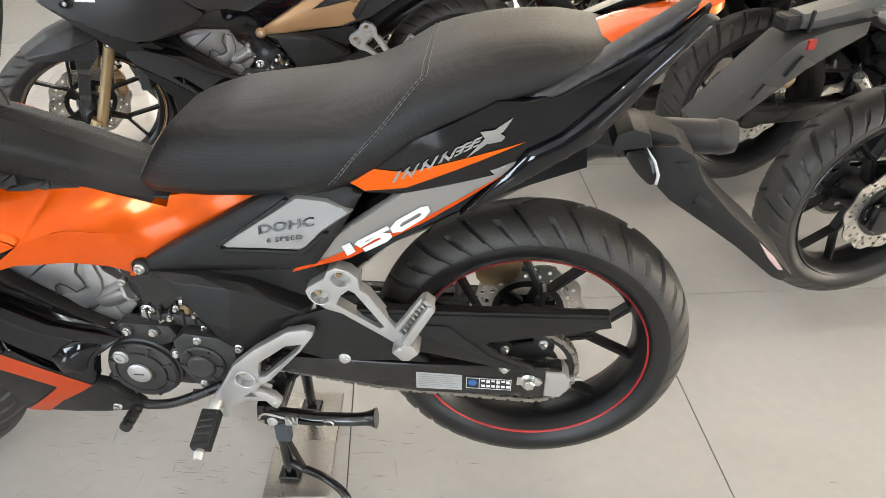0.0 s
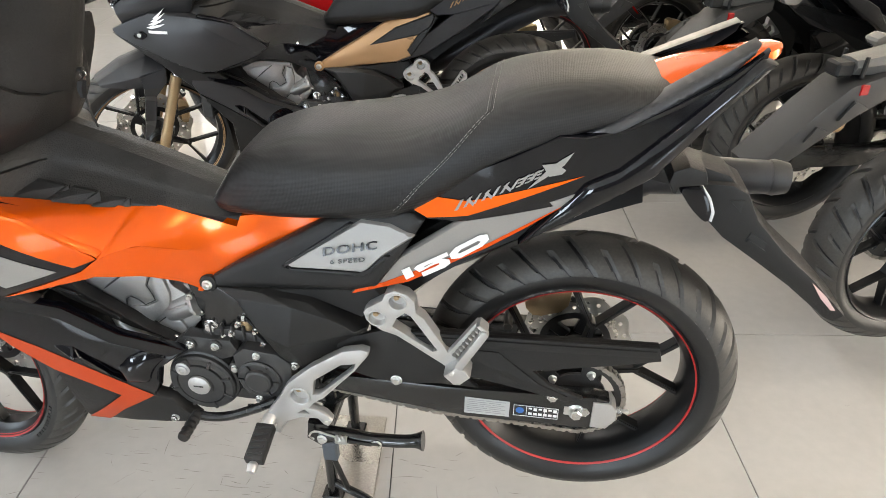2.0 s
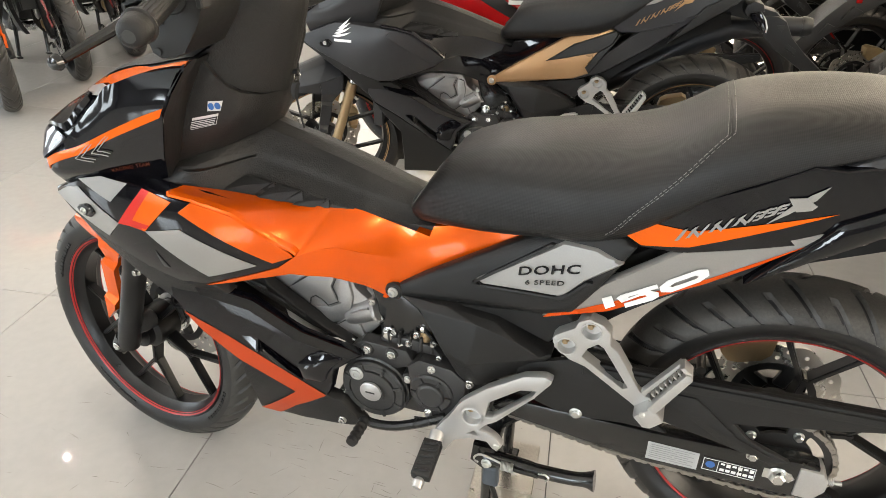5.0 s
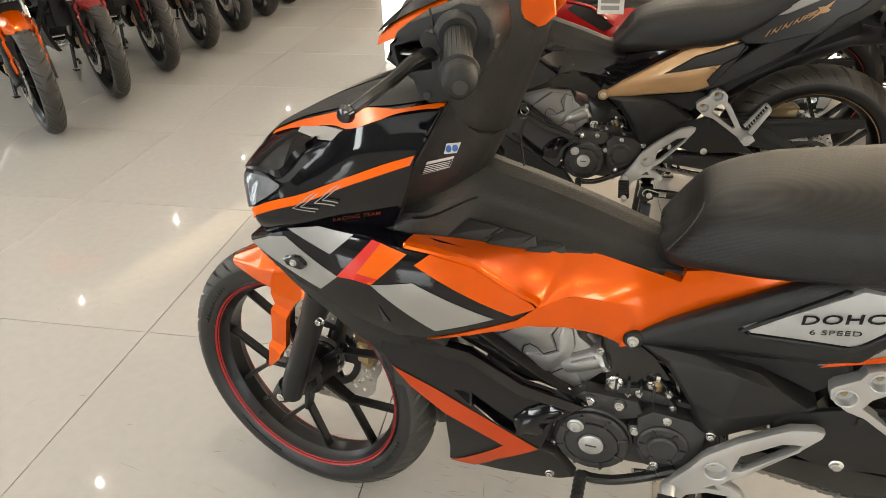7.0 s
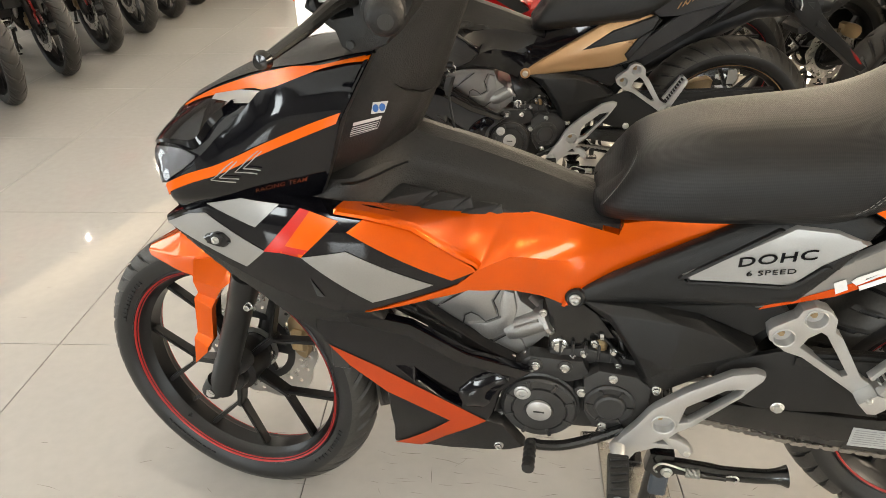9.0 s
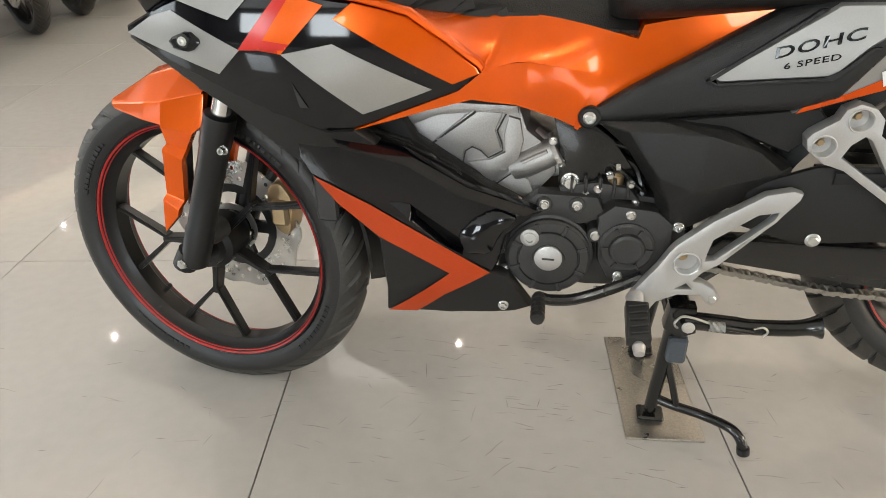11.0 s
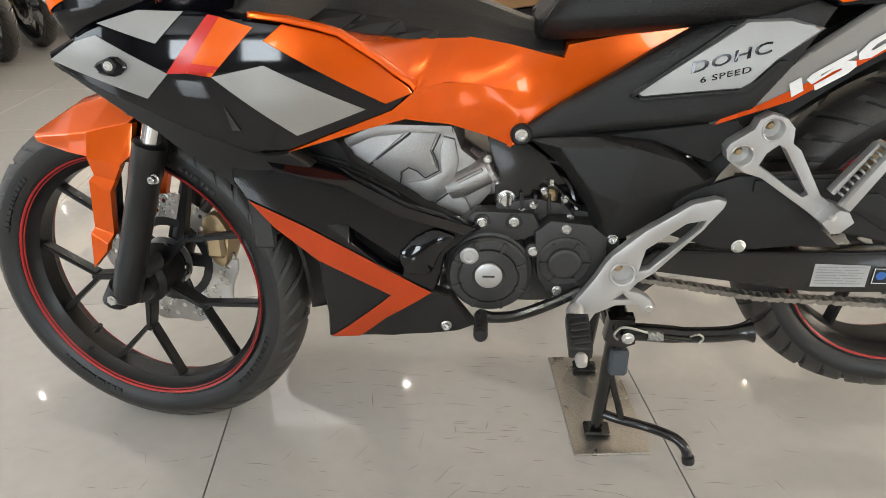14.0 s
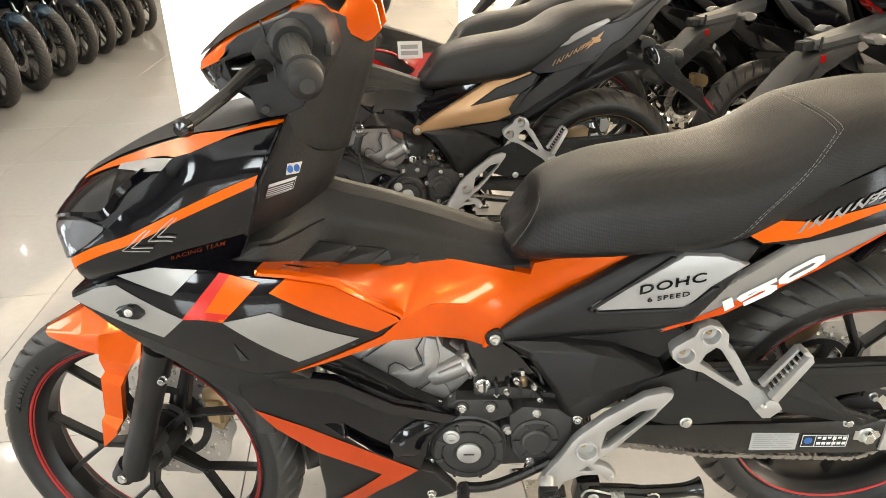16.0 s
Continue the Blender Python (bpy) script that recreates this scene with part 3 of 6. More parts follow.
def spoke_mesh(r0, r1, half, rear):
    """One Y spoke pointing along +x: a stem from the hub that forks to the rim."""
    bm = bmesh.new()
    fork = r0 + (r1 - r0) * (0.42 if rear else 0.40)

    def limb(p, q, w0, w1, y0, y1):
        p, q = Vector(p), Vector(q)
        d = (q - p).normalized()
        s = Vector((-d.y, d.x))
        t = bmesh.new()
        vs = []
        for c, w, h in ((p, w0, y0), (q, w1, y1)):
            for sx in (-1, 1):
                for sy in (-1, 1):
                    e = c + s * w * sx
                    vs.append(t.verts.new((e.x, h * sy, e.y)))
        for f in ((0, 1, 3, 2), (4, 6, 7, 5), (0, 4, 5, 1), (2, 3, 7, 6), (0, 2, 6, 4), (1, 5, 7, 3)):
            t.faces.new([vs[i] for i in f])
        bmesh.ops.bevel(t, geom=t.edges[:], offset=0.0022, segments=2, affect="EDGES")
        merge(bm, t)
    limb((r0 - 0.01, 0), (fork + 0.006, 0), 0.0068, 0.0052, half * 0.85, half * 0.65)
    for s in (-1, 1):
        a = radians(18) * s
        limb((fork - 0.004, 0.003 * s), (r1 * math.cos(a), r1 * math.sin(a)), 0.0036, 0.0050, half * 0.62, half * 0.55)
    return bm


WHEELS = {}


def wheel(parent, name, cx, cz, R, half, rear, stripe, fine, label, turn):
    """A cast alloy wheel: tyre, rim, five forked spokes, hub, stripe, valve."""
    w = empty(name, cx, 0, cz)
    w.parent = parent
    w["label"] = label
    key = (rear, fine)
    r = 0.209 if rear else 0.228
    if key not in WHEELS:
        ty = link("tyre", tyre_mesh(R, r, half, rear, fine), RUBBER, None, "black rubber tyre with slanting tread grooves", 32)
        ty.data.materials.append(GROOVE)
        ty.data.materials.append(SIDEWALL)
        n = 96 if fine else 48
        hw = half * 0.80
        rim = link("rim", lathe([(r + 0.003, -hw), (r - 0.001, -hw - 0.004), (r - 0.006, -hw), (r - 0.010, -hw + 0.010), (r - 0.017, -hw + 0.018), (r - 0.021, -hw * 0.4), (r - 0.021, hw * 0.4),
                                (r - 0.017, hw - 0.018), (r - 0.010, hw - 0.010), (r - 0.006, hw), (r - 0.001, hw + 0.004), (r + 0.003, hw), (r + 0.003, -hw)], (0, 0, 0), "y", n), RIM, None, "black cast alloy rim")
        hub = link("hub", lathe([(0.018, -0.052), (0.034, -0.050), (0.036, -0.036), (0.046, -0.028), (0.046, 0.028), (0.036, 0.036), (0.034, 0.05), (0.018, 0.052)], (0, 0, 0), "y", 28), RIM)
        spoke = link("spoke", spoke_mesh(0.045, r - 0.017, 0.022 if rear else 0.018, rear), RIM)
        valve = link("valve", tube([(r - 0.028, 0, 0), (r - 0.05, -0.004, 0), (r - 0.062, -0.012, 0)], 0.0042, 8), GRIPRUB, None, "black rubber tyre valve")
        WHEELS[key] = [o.data for o in (ty, rim, hub, spoke, valve)]
        for o in (ty, rim, hub, spoke, valve):
            bpy.data.objects.remove(o)
    ty, rim, hub, spoke, valve = WHEELS[key]
    kids = [("tyre", ty, 0, "black rubber tyre with slanting tread grooves"), ("rim", rim, 0, "black cast alloy rim"), ("hub", hub, 0, "")]
    kids += [("spoke", spoke, turn + 72 * i, "") for i in range(5)] + [("valve", valve, turn + 36 + 144, "black rubber tyre valve")]
    for nm, me, a, lb in kids:
        o = new(nm, me)
        o.parent, o.rotation_euler = w, (0, -radians(a), 0)
        if lb:
            o["label"] = lb
    if fine and stripe is STRIPE and not rear:
        marks, mr = bmesh.new(), random.Random(3)
        mid = r + 0.46 * (R - (1 - math.cos(1.25)) * half * 0.92 - r)
        for start in (20, 110, 200, 290):
            a = radians(start)
            for k in range(11):
                bw = mr.uniform(0.0022, 0.0052)
                t = box(bmesh.new(), -bw, bw, -half * 1.006, -half * 0.90, mid - 0.0040, mid + 0.0040, 0.0003)
                merge(marks, t, Matrix.Rotation(a, 4, "Y"))
                a += (2 * bw + 0.0035) / mid
        part("sidewall_marking", marks, GRIPRUB, w, "raised black sidewall marking")["kind"] = "stuff"
    if stripe:
        hw = half * 0.80
        for s in (-1, 1):
            y = s * (hw + 0.0035)
            part("rim_stripe", lathe([(r - 0.0060, y - s * 0.0030), (r - 0.0057, y - s * 0.0016), (r - 0.0033, y + s * 0.0004), (r - 0.0030, y - s * 0.0012)], (0, 0, 0), "y", 96 if fine else 48, cap=False), stripe, w, "thin painted rim stripe")
            if rear:
                continue
            part("rim_stripe", lathe([(r - 0.0093, y - s * 0.0060), (r - 0.0091, y - s * 0.0044), (r - 0.0080, y - s * 0.0036), (r - 0.0078, y - s * 0.0050)], (0, 0, 0), "y", 96 if fine else 48, cap=False), stripe, w, "thin painted rim stripe")
    return w


def brake_disc(parent, cx, y, cz, R, fine=True):
    """A wave brake disc with drilled holes."""
    n = 120 if fine else 48
    outer = [(cx + (R + 0.004 * math.cos(10 * 2 * math.pi * i / n)) * math.cos(2 * math.pi * i / n), cz + (R + 0.004 * math.cos(10 * 2 * math.pi * i / n)) * math.sin(2 * math.pi * i / n)) for i in range(n)]
    holes = [circle(cx, cz, R * 0.62, 36)]
    if fine:
        for i in range(20):
            a = 2 * math.pi * i / 20
            for q in (0.74, 0.88):
                holes.append(circle(cx + R * q * math.cos(a + q), cz + R * q * math.sin(a + q), 0.0042, 8))
    part("brake_disc", plate([outer] + holes, y - 0.002, y + 0.002), DISC, parent, "drilled steel wave brake disc", 20)
    arms = bmesh.new()
    plate([circle(cx, cz, R * 0.64, 30), circle(cx, cz, R * 0.52, 30)], y - 0.004, y + 0.006, 0, arms)
    for i in range(5):
        a = 2 * math.pi * i / 5
        c, s = math.cos(a), math.sin(a)
        t = box(bmesh.new(), 0.02, R * 0.56, y - 0.003, y + 0.008, -0.012, 0.012, 0.002)
        merge(arms, t, Matrix.Translation((cx, 0, cz)) @ Matrix.Rotation(-a, 4, "Y"))
    part("disc_carrier", arms, RIM, parent)


def chain_links(parent, pts, fine=True):
    """A roller chain laid along a closed line of points in the x-z plane at one y."""
    outer, inner = bmesh.new(), bmesh.new()
    p = 0.0127
    for bm, y in ((outer, 0.0085), (inner, 0.006)):
        for s in (-1, 1):
            lp = [(-p / 2 + 0.0046 * math.cos(a), 0.0046 * math.sin(a)) for a in np.linspace(math.pi / 2, 3 * math.pi / 2, 6)] + [(0, -0.0034)] + \
                 [(p / 2 + 0.0046 * math.cos(a), 0.0046 * math.sin(a)) for a in np.linspace(-math.pi / 2, math.pi / 2, 6)] + [(0, 0.0034)]
            plate([lp], s * y - 0.0009, s * y + 0.0009, 0, bm)
        for x in (-p / 2, p / 2):
            lathe([(0.0022, -y - 0.0015), (0.0022, y + 0.0015)] if bm is outer else [(0.0040, -0.005), (0.0040, 0.005)], (x, 0, 0), "y", 8, bm)
    a, b = link("chain_link", outer, CHAINM), link("chain_link", inner, CHAINM)
    mo, mi = a.data, b.data
    bpy.data.objects.remove(a), bpy.data.objects.remove(b)
    dense, acc, k, last = [], 0.0, 0, None
    n = len(pts)
    loop = [Vector(pts[i % n]) for i in range(n + 1)]
    for u, v in zip(loop, loop[1:]):
        d = v - u
        L, s = d.length, 0.0
        while acc + (L - s) >= p:
            s += p - acc
            acc = 0.0
            q = u + d * (s / L)
            if last is not None:
                m = (q + last) / 2
                o = new("chain_link", mo if k % 2 else mi)
                o.parent = parent
                o.location = m
                e = q - last
                o.rotation_euler = (0, -math.atan2(e.z, e.x), 0)
                k += 1
            last = q
        acc += L - s
    return k


def seat_section(x, w, zt, zb, lean=0.0, wf=None, zf=None):
    """A seat rib: domed top, steep flank that tucks in under its widest line; the foot of the front ribs reaches forward."""
    out = []
    for a in (0, 0.12, 0.3, 0.55, 0.8, 1.05, 1.25, 1.4, 1.5, 1.571):
        h = max(0.0, math.cos(a)) ** 0.62
        out.append((w * math.sin(a) ** 0.55 if a < 1.57 else w, zb + (zt - zb) * h, x - lean * (1 - h)))
    wf, zf = wf or w * .94, zf or zb - .006
    out.append((w + (wf - w) * .30, zb + (zf - zb) * .52, x - lean))
    out.append((wf, zf, x - lean))
    return (x, out)


SEAT_LOFT = Loft([seat_section(*r) for r in ((-.566, .030, .752, .722, .040, .024, .703), (-.560, .064, .774, .722, .043, .050, .698), (-.540, .100, .806, .726, .038, .074, .697), (-.47, .128, .832, .734, .014, .090, .707), (-.40, .140, .843, .744, 0, .092, .716), (-.30, .150, .856, .766, 0, .108, .729),
                                             (-.23, .150, .878, .802, 0, .135, .780), (-.16, .150, .918, .845), (-.08, .142, .938, .882), (0.0, .126, .945, .906), (.055, .104, .942, .914), (.092, .078, .937, .920), (.108, .040, .930, .922))], 5)

HEAD_LOFT = Loft([(-.900, [(0, .952, -.90), (.10, .955, -.90), (.168, .945, -.898), (.192, .905, -.917), (.200, .872, -.934), (.188, .80, -.960), (.165, .752, -.985)]),
                  (-.960, [(0, .944), (.10, .945), (.178, .928), (.197, .890, -.97), (.201, .850, -.985), (.192, .79, -1.005), (.17, .742, -1.02)]),
                  (-1.03, [(0, .931), (.10, .927), (.187, .901), (.200, .862, -1.035), (.203, .825, -1.045), (.196, .775, -1.06), (.17, .730, -1.07)]),
                  (-1.12, [(0, .899), (.08, .894), (.154, .868), (.189, .826), (.203, .792), (.196, .753), (.16, .718)]),
                  (-1.194, [(0, .864), (.05, .859), (.120, .840), (.170, .810), (.195, .776), (.197, .745), (.17, .708)]),
                  (-1.25, [(0, .820, -1.266), (.04, .816, -1.264), (.100, .803, -1.254), (.146, .790, -1.240), (.171, .770, -1.218), (.176, .746, -1.203), (.15, .706, -1.19)]),
                  (-1.26, [(0, .772, -1.268), (.03, .770, -1.267), (.060, .765, -1.262), (.085, .757, -1.252), (.105, .747, -1.238), (.112, .735, -1.224), (.10, .710, -1.205)])], 5)

TANK_LOFT = Loft([(-1.075, [(0, .768), (.06, .766), (.150, .752), (.156, .745), (.172, .735), (.185, .722), (.192, .700)]), (-1.00, [(0, .795), (.06, .790), (.150, .766), (.156, .757), (.170, .743), (.182, .728), (.188, .700)]),
                  (-.944, [(0, .818), (.05, .812), (.142, .769), (.149, .760), (.151, .744), (.156, .724), (.160, .700)]), (-.89, [(0, .810), (.03, .804), (.064, .771), (.071, .760), (.086, .742), (.106, .725), (.116, .700)]),
                  (-.84, [(0, .796), (.028, .790), (.057, .763), (.064, .752), (.083, .737), (.108, .723), (.118, .695)]), (-.79, [(0, .782), (.027, .777), (.054, .751), (.061, .741), (.080, .727), (.098, .714), (.108, .690)]),
                  (-.70, [(0, .752), (.026, .748), (.052, .728), (.058, .720), (.070, .710), (.082, .702), (.090, .680)]), (-.62, [(0, .722), (.024, .719), (.046, .707), (.051, .700), (.060, .692), (.070, .685), (.078, .668)]),
                  (-.565, [(0, .704), (.02, .702), (.036, .697), (.041, .691), (.05, .686), (.058, .680), (.066, .665)])], 5)

TAIL_LOFT = Loft([(.05, [(0, .936), (.04, .936), (.066, .929), (.078, .905)]), (.10, [(0, .957), (.035, .956), (.058, .949), (.070, .926)]), (.16, [(0, .973), (.028, .972), (.048, .966), (.056, .948)]),
                  (.200, [(0, .984), (.016, .983), (.028, .979), (.034, .968)]), (.216, [(0, .984), (.006, .983), (.010, .981), (.012, .974)])], 4)


SHARED = [(-.953, .746), (-.911, .740), (-.875, .731), (-.850, .723), (-.804, .690), (-.769, .658), (-.763, .649)]
FLANK_REAR = [(-.590, .680), (-.567, .674), (-.561, .691), (-.495, .703), (-.400, .718), (-.486, .651), (-.572, .601), (-.617, .586), (-.636, .556), (-.642, .560), (-.622, .610), (-.612, .632)]
FLANK_LOW = [(-.763, .649), (-.752, .651), (-.731, .654), (-.709, .653), (-.646, .639), (-.612, .632), (-.622, .610), (-.642, .560), (-.722, .598), (-.776, .614), (-.799, .610), (-.830, .604), (-.877, .591), (-.927, .577), (-.876, .598), (-.829, .615), (-.791, .628)]
COWL_EDGE = [(-1.240, .690), (-1.237, .699), (-1.168, .730), (-1.100, .754), (-1.012, .750), (-.953, .744), (-.911, .738), (-.875, .729), (-.850, .721), (-.804, .688), (-.769, .656), (-.765, .648), (-.791, .626), (-.828, .613), (-.876, .596), (-.927, .577), (-.959, .577), (-.972, .573), (-1.119, .639), (-1.212, .675)]
BLADE = [(-.937, .720), (-.914, .7380), (-.875, .7285), (-.850, .7205), (-.804, .6875), (-.7695, .6560), (-.7655, .6485), (-.798, .637)]


def logo_bars(root, ink):
    """The tail's logo, drawn as slanted bars that grow towards a large cross."""
    def bar(pts, lift=.0026, label=""):
        panel("logo_bar", pts, TAIL, ink, root, label, .0005, lift, .02, 0, both=False)
    for k, (w, gap) in enumerate(((.0052, .0), (.0046, .0005), (.0042, .003), (.0046, .0), (.0046, .003), (.0046, .0), (.0046, .003), (.0050, .0), (.0052, .0))):
        f = k / 8
        x, z, h = -.205 + .1000 * f + .3 * gap, .768 + .0560 * f, .0185 - .0035 * f
        bar([(x, z), (x + w, z + .0025), (x + w + .0085, z + h + .0035), (x + .0085, z + h)], label="slanted logo bar")
        if k in (1, 3, 5):
            bar([(x + w, z + h * .72), (x + w + .0095, z + .0045), (x + w + .0110, z + .0095), (x + w + .0035, z + h * .95)], .0030)
        if k > 5:
            for q in (.25, .62, .95):
                bar([(x + .006 + .006 * q, z + h * q), (x + .0125 + .006 * q, z + h * q + .0034), (x + .0130 + .006 * q, z + h * q + .0060), (x + .0065 + .006 * q, z + h * q + .0026)], .0030)
    bar([(-.106, .813), (-.086, .829), (-.060, .851), (-.049, .869), (-.066, .857), (-.084, .840)], .0028, "crossed logo bar")
    bar([(-.089, .850), (-.071, .853), (-.057, .844), (-.062, .838), (-.078, .834)], .0034)


def motorcycle(name, label, pal, main=False, group="", fine=False, steer=-8.0, lite=False):
    """The sporty underbone, on its centre stand, heading to -x; rear axle over the origin."""
    root = tagged(empty(name), label, "motorcycle", group)
    P = lambda *a, **k: panel(*a, parent=root, **k)
    cover_fork = pal["cover"] is GOLDP
    cowl_m, flank_m, tail_m, fender_m = pal["cowl"], pal["flank"], pal["tail"], pal["fender"]
    # wheels and brakes
    fw = wheel(root, "front_wheel", -1.254, .291, .292, .047, False, pal["stripe"], fine, "black alloy front wheel with thin rim stripe", 43)
    rw = wheel(root, "rear_wheel", .010, .380, .281, .061, True, pal["stripe"], fine, "black alloy rear wheel with thin rim stripe", 8)
    brake_disc(fw, 0, .062, 0, .130, fine)
    brake_disc(rw, 0, .075, 0, .108, fine)
    fixed = set(root.children) - {fw}
    part("abs_ring", plate([circle(0, 0, .048, 40), circle(0, 0, .036, 40)], .05, .053), STEEL, fw, "slotted steel sensor ring")
    # front fork
    for s in (-1, 1):
        d, e = (.060 / .27), 1
        lo, hi = Vector((-1.250, s * .080, .285)), Vector((-1.152, s * .080, .550))
        up = Vector((-1.055, s * .080, .800))
        bm = tube([lo + (lo - hi) * .02, lo, lo + (hi - lo) * .25, lo + (hi - lo) * .27, lo + (hi - lo) * .8, lo + (hi - lo) * .82, hi, hi + (hi - lo) * .01], .026, 18,
                  radii=[k * pal["fork_size"] for k in (.018, .0235, .0245, .0225, .0235, .0250, .0250, .020)])
        part("fork_leg", bm, pal["fork"], root, pal["fork_label"])
        part("fork_tube", tube([hi - (hi - lo) * .02, up], .0155, 16), CHROME, root, "polished chrome fork tube")
        part("axle_clamp", tube([lo + Vector((-.022, 0, -.010)), lo + Vector((-.004, 0, .02))], .021, 14), pal["fork"], root)
    bolt(root, -1.258, -.096, .290, .0105, .012)
    bolt(root, -1.146, -.096, .500, .007, .008, socket=True)
    part("front_axle", lathe([(.009, -.095), (.009, .095)], (-1.258, 0, .290), "y", 12), STEEL, root)
    cal = bmesh.new()
    plate([chaikin([(-1.135, .285), (-1.12, .36), (-1.145, .395), (-1.175, .38), (-1.165, .30)], 2)], .045, .095, .006, cal)
    box(cal, -1.165, -1.13, .035, .105, .31, .36, .006)
    part("brake_caliper", cal, BRASS, root, "gold front brake caliper")
    part("caliper_bracket", tube([(-1.20, .07, .36), (-1.15, .07, .42), (-1.13, .07, .39)], .010, 8), CASE, root)
    part("brake_hose", tube(curve([(-1.15, .085, .39), (-1.10, .08, .47), (-1.08, .06, .58), (-1.05, .03, .68)]), .0035, 8), GRIPRUB, root, "black rubber brake hose")
    part("speed_sensor", lathe([(.018, -.075), (.022, -.06), (.022, -.035), (.016, -.03)], (-1.222, 0, .335), "y", 16), CASE, root)
    # front fender
    st = [[(-1.395, .546, 0), (-1.390, .547, .028), (-1.387, .542, .040), (-1.381, .533, .042)], [(-1.310, .597, 0), (-1.309, .590, .034), (-1.304, .553, .062), (-1.315, .524, .060)],
          [(-1.235, .618, 0), (-1.229, .612, .038), (-1.262, .560, .069), (-1.272, .519, .066)], [(-1.170, .602, 0), (-1.175, .597, .038), (-1.188, .578, .071), (-1.200, .526, .076)]]
    facets("front_fender", [p for row in st for p in row], [(4 * i + j, 4 * i + j + 1, 4 * i + j + 5, 4 * i + j + 4) for i in range(3) for j in range(3)], fender_m, root, pal["fender_label"], .004, .003)
    facets("fender_fin", [(-1.262, .560, .074), (-1.180, .578, .074), (-1.187, .531, .083), (-1.205, .519, .087), (-1.260, .524, .087), (-1.263, .494, .076), (-1.228, .486, .077), (-1.265, .488, .087), (-1.232, .472, .087),
                          (-1.282, .406, .077), (-1.250, .396, .077), (-1.284, .399, .086), (-1.258, .382, .086), (-1.264, .368, .084), (-1.299, .334, .079)],
           [(0, 1, 3, 4), (1, 2, 3), (4, 3, 6, 5), (5, 6, 8, 7), (7, 8, 10, 9), (9, 10, 12, 11), (11, 12, 13, 14)], fender_m, root, pal["fender_label"], .012, .0018)
    axis = Vector((-1.03, 0, .85))
    turned = Matrix.Translation(axis) @ Matrix.Rotation(radians(steer), 4, Vector((.114, 0, .29)).normalized()) @ Matrix.Translation(-axis - Vector((0, .02, 0)))
    for o in set(root.children) - fixed:
        o.matrix_basis = turned @ o.matrix_basis
    arc = bmesh.new()
    lines = []
    for i in range(17):
        a = radians(62 - 70 * i / 16)
        pinch = 1 - .45 * max(0.0, (i - 12) / 4) ** 2
        R2 = .318 + .012 * math.sin(i / 16 * math.pi)
        lines.append([arc.verts.new((-1.254 + (R2 - .03 * max(0, abs(j) - 3) ** 1.3 * .35) * math.cos(a), .017 * j * pinch - .008, .291 + (R2 - .03 * max(0, abs(j) - 3) ** 1.3 * .35) * math.sin(a))) for j in range(-5, 6)])
    for p, q in zip(lines, lines[1:]):
        for j in range(10):
            arc.faces.new((p[j], p[j + 1], q[j + 1], q[j]))
    ret = bmesh.ops.extrude_edge_only(arc, edges=[e for e in arc.edges if e.is_boundary])
    for g in ret["geom"]:
        if isinstance(g, bmesh.types.BMVert):
            g.co.x, g.co.z = g.co.x + .006, g.co.z + .002
    part("inner_fender", arc, MATTE, root, "black plastic inner mudguard")
    # front cowl
    side = COWL_EDGE
    P("side_cowl", side, COWL, cowl_m, label=pal["cowl_label"], thick=.035, edge=.005, step=.012)
    def skirt_depth(x, z):
        t = max(0.0, min(1.0, (z - .515) / .060))
        t = t * t * (3 - 2 * t)
        return t * (SKIRT(x, z) - .009) + (1 - t) * (LOWER(x, z) - .004)

    P("cowl_skirt", [(-1.251, .680), (-1.156, .658), (-1.095, .639), (-.963, .572), (-.930, .574), (-.905, .548), (-.925, .500), (-.950, .480), (-.985, .502), (-1.027, .540), (-1.097, .601), (-1.175, .646)],
      skirt_depth, MATTE, label="matte black lower cowl rim", thick=.02, step=.008 if main else .03)
    if main:
        for nm, ol, mt, lb in (("decal", [(-1.236, .690), (-1.188, .715), (-1.154, .724), (-1.059, .682), (-1.094, .650), (-1.150, .667)], SILVER, "silver grey decal"),
                               ("decal", [(-1.150, .738), (-1.091, .754), (-1.031, .753), (-1.070, .717)], SILVER, "silver grey decal"),
                               ("decal", [(-1.001, .750), (-.987, .747), (-1.035, .683), (-1.061, .682)], RED, "red decal"),
                               ("decal", [(-.987, .747), (-.948, .735), (-1.004, .679), (-1.035, .683)], ORANGE_DECAL, "bright orange decal"),
                               ("decal", [(-1.035, .683), (-1.004, .679), (-.992, .691), (-1.026, .695)], RED, "red decal"),
                               ("decal", [(-.939, .692), (-.823, .632), (-.911, .601), (-1.004, .679)], SILVER, "silver grey decal"),
                               ("decal", [(-.995, .643), (-.980, .609), (-.991, .610)], SATIN, "grey sliver decal")):
            P(nm, ol, COWL, mt, label=lb, lift=.0016, thick=.0008, edge=0, step=.012)
    P("cowl_blade", BLADE, COWL, pal["blade"], label=pal["blade_label"], lift=.002, thick=.002, step=.02, edge=.0008, rim=.001)
    yc = COWL(-1.136, .690)
    ib = lathe([(.006, -yc - .010), (.009, -yc - .008), (.009, -yc + .006)], (-1.136, 0, .690), "y", 16)
    part("indicator_cap", ib, GRIPRUB, root)
    P("indicator_plate", [(-1.162, .690), (-1.128, .703), (-1.110, .690), (-1.127, .676), (-1.154, .677)], COWL, GLOSS, label="gloss black teardrop plate", lift=.007, thick=.008, rnd=1, step=.02, edge=.003)
    bolt(root, -1.136, -yc - .0095, .690, .0055, .003, socket=True)
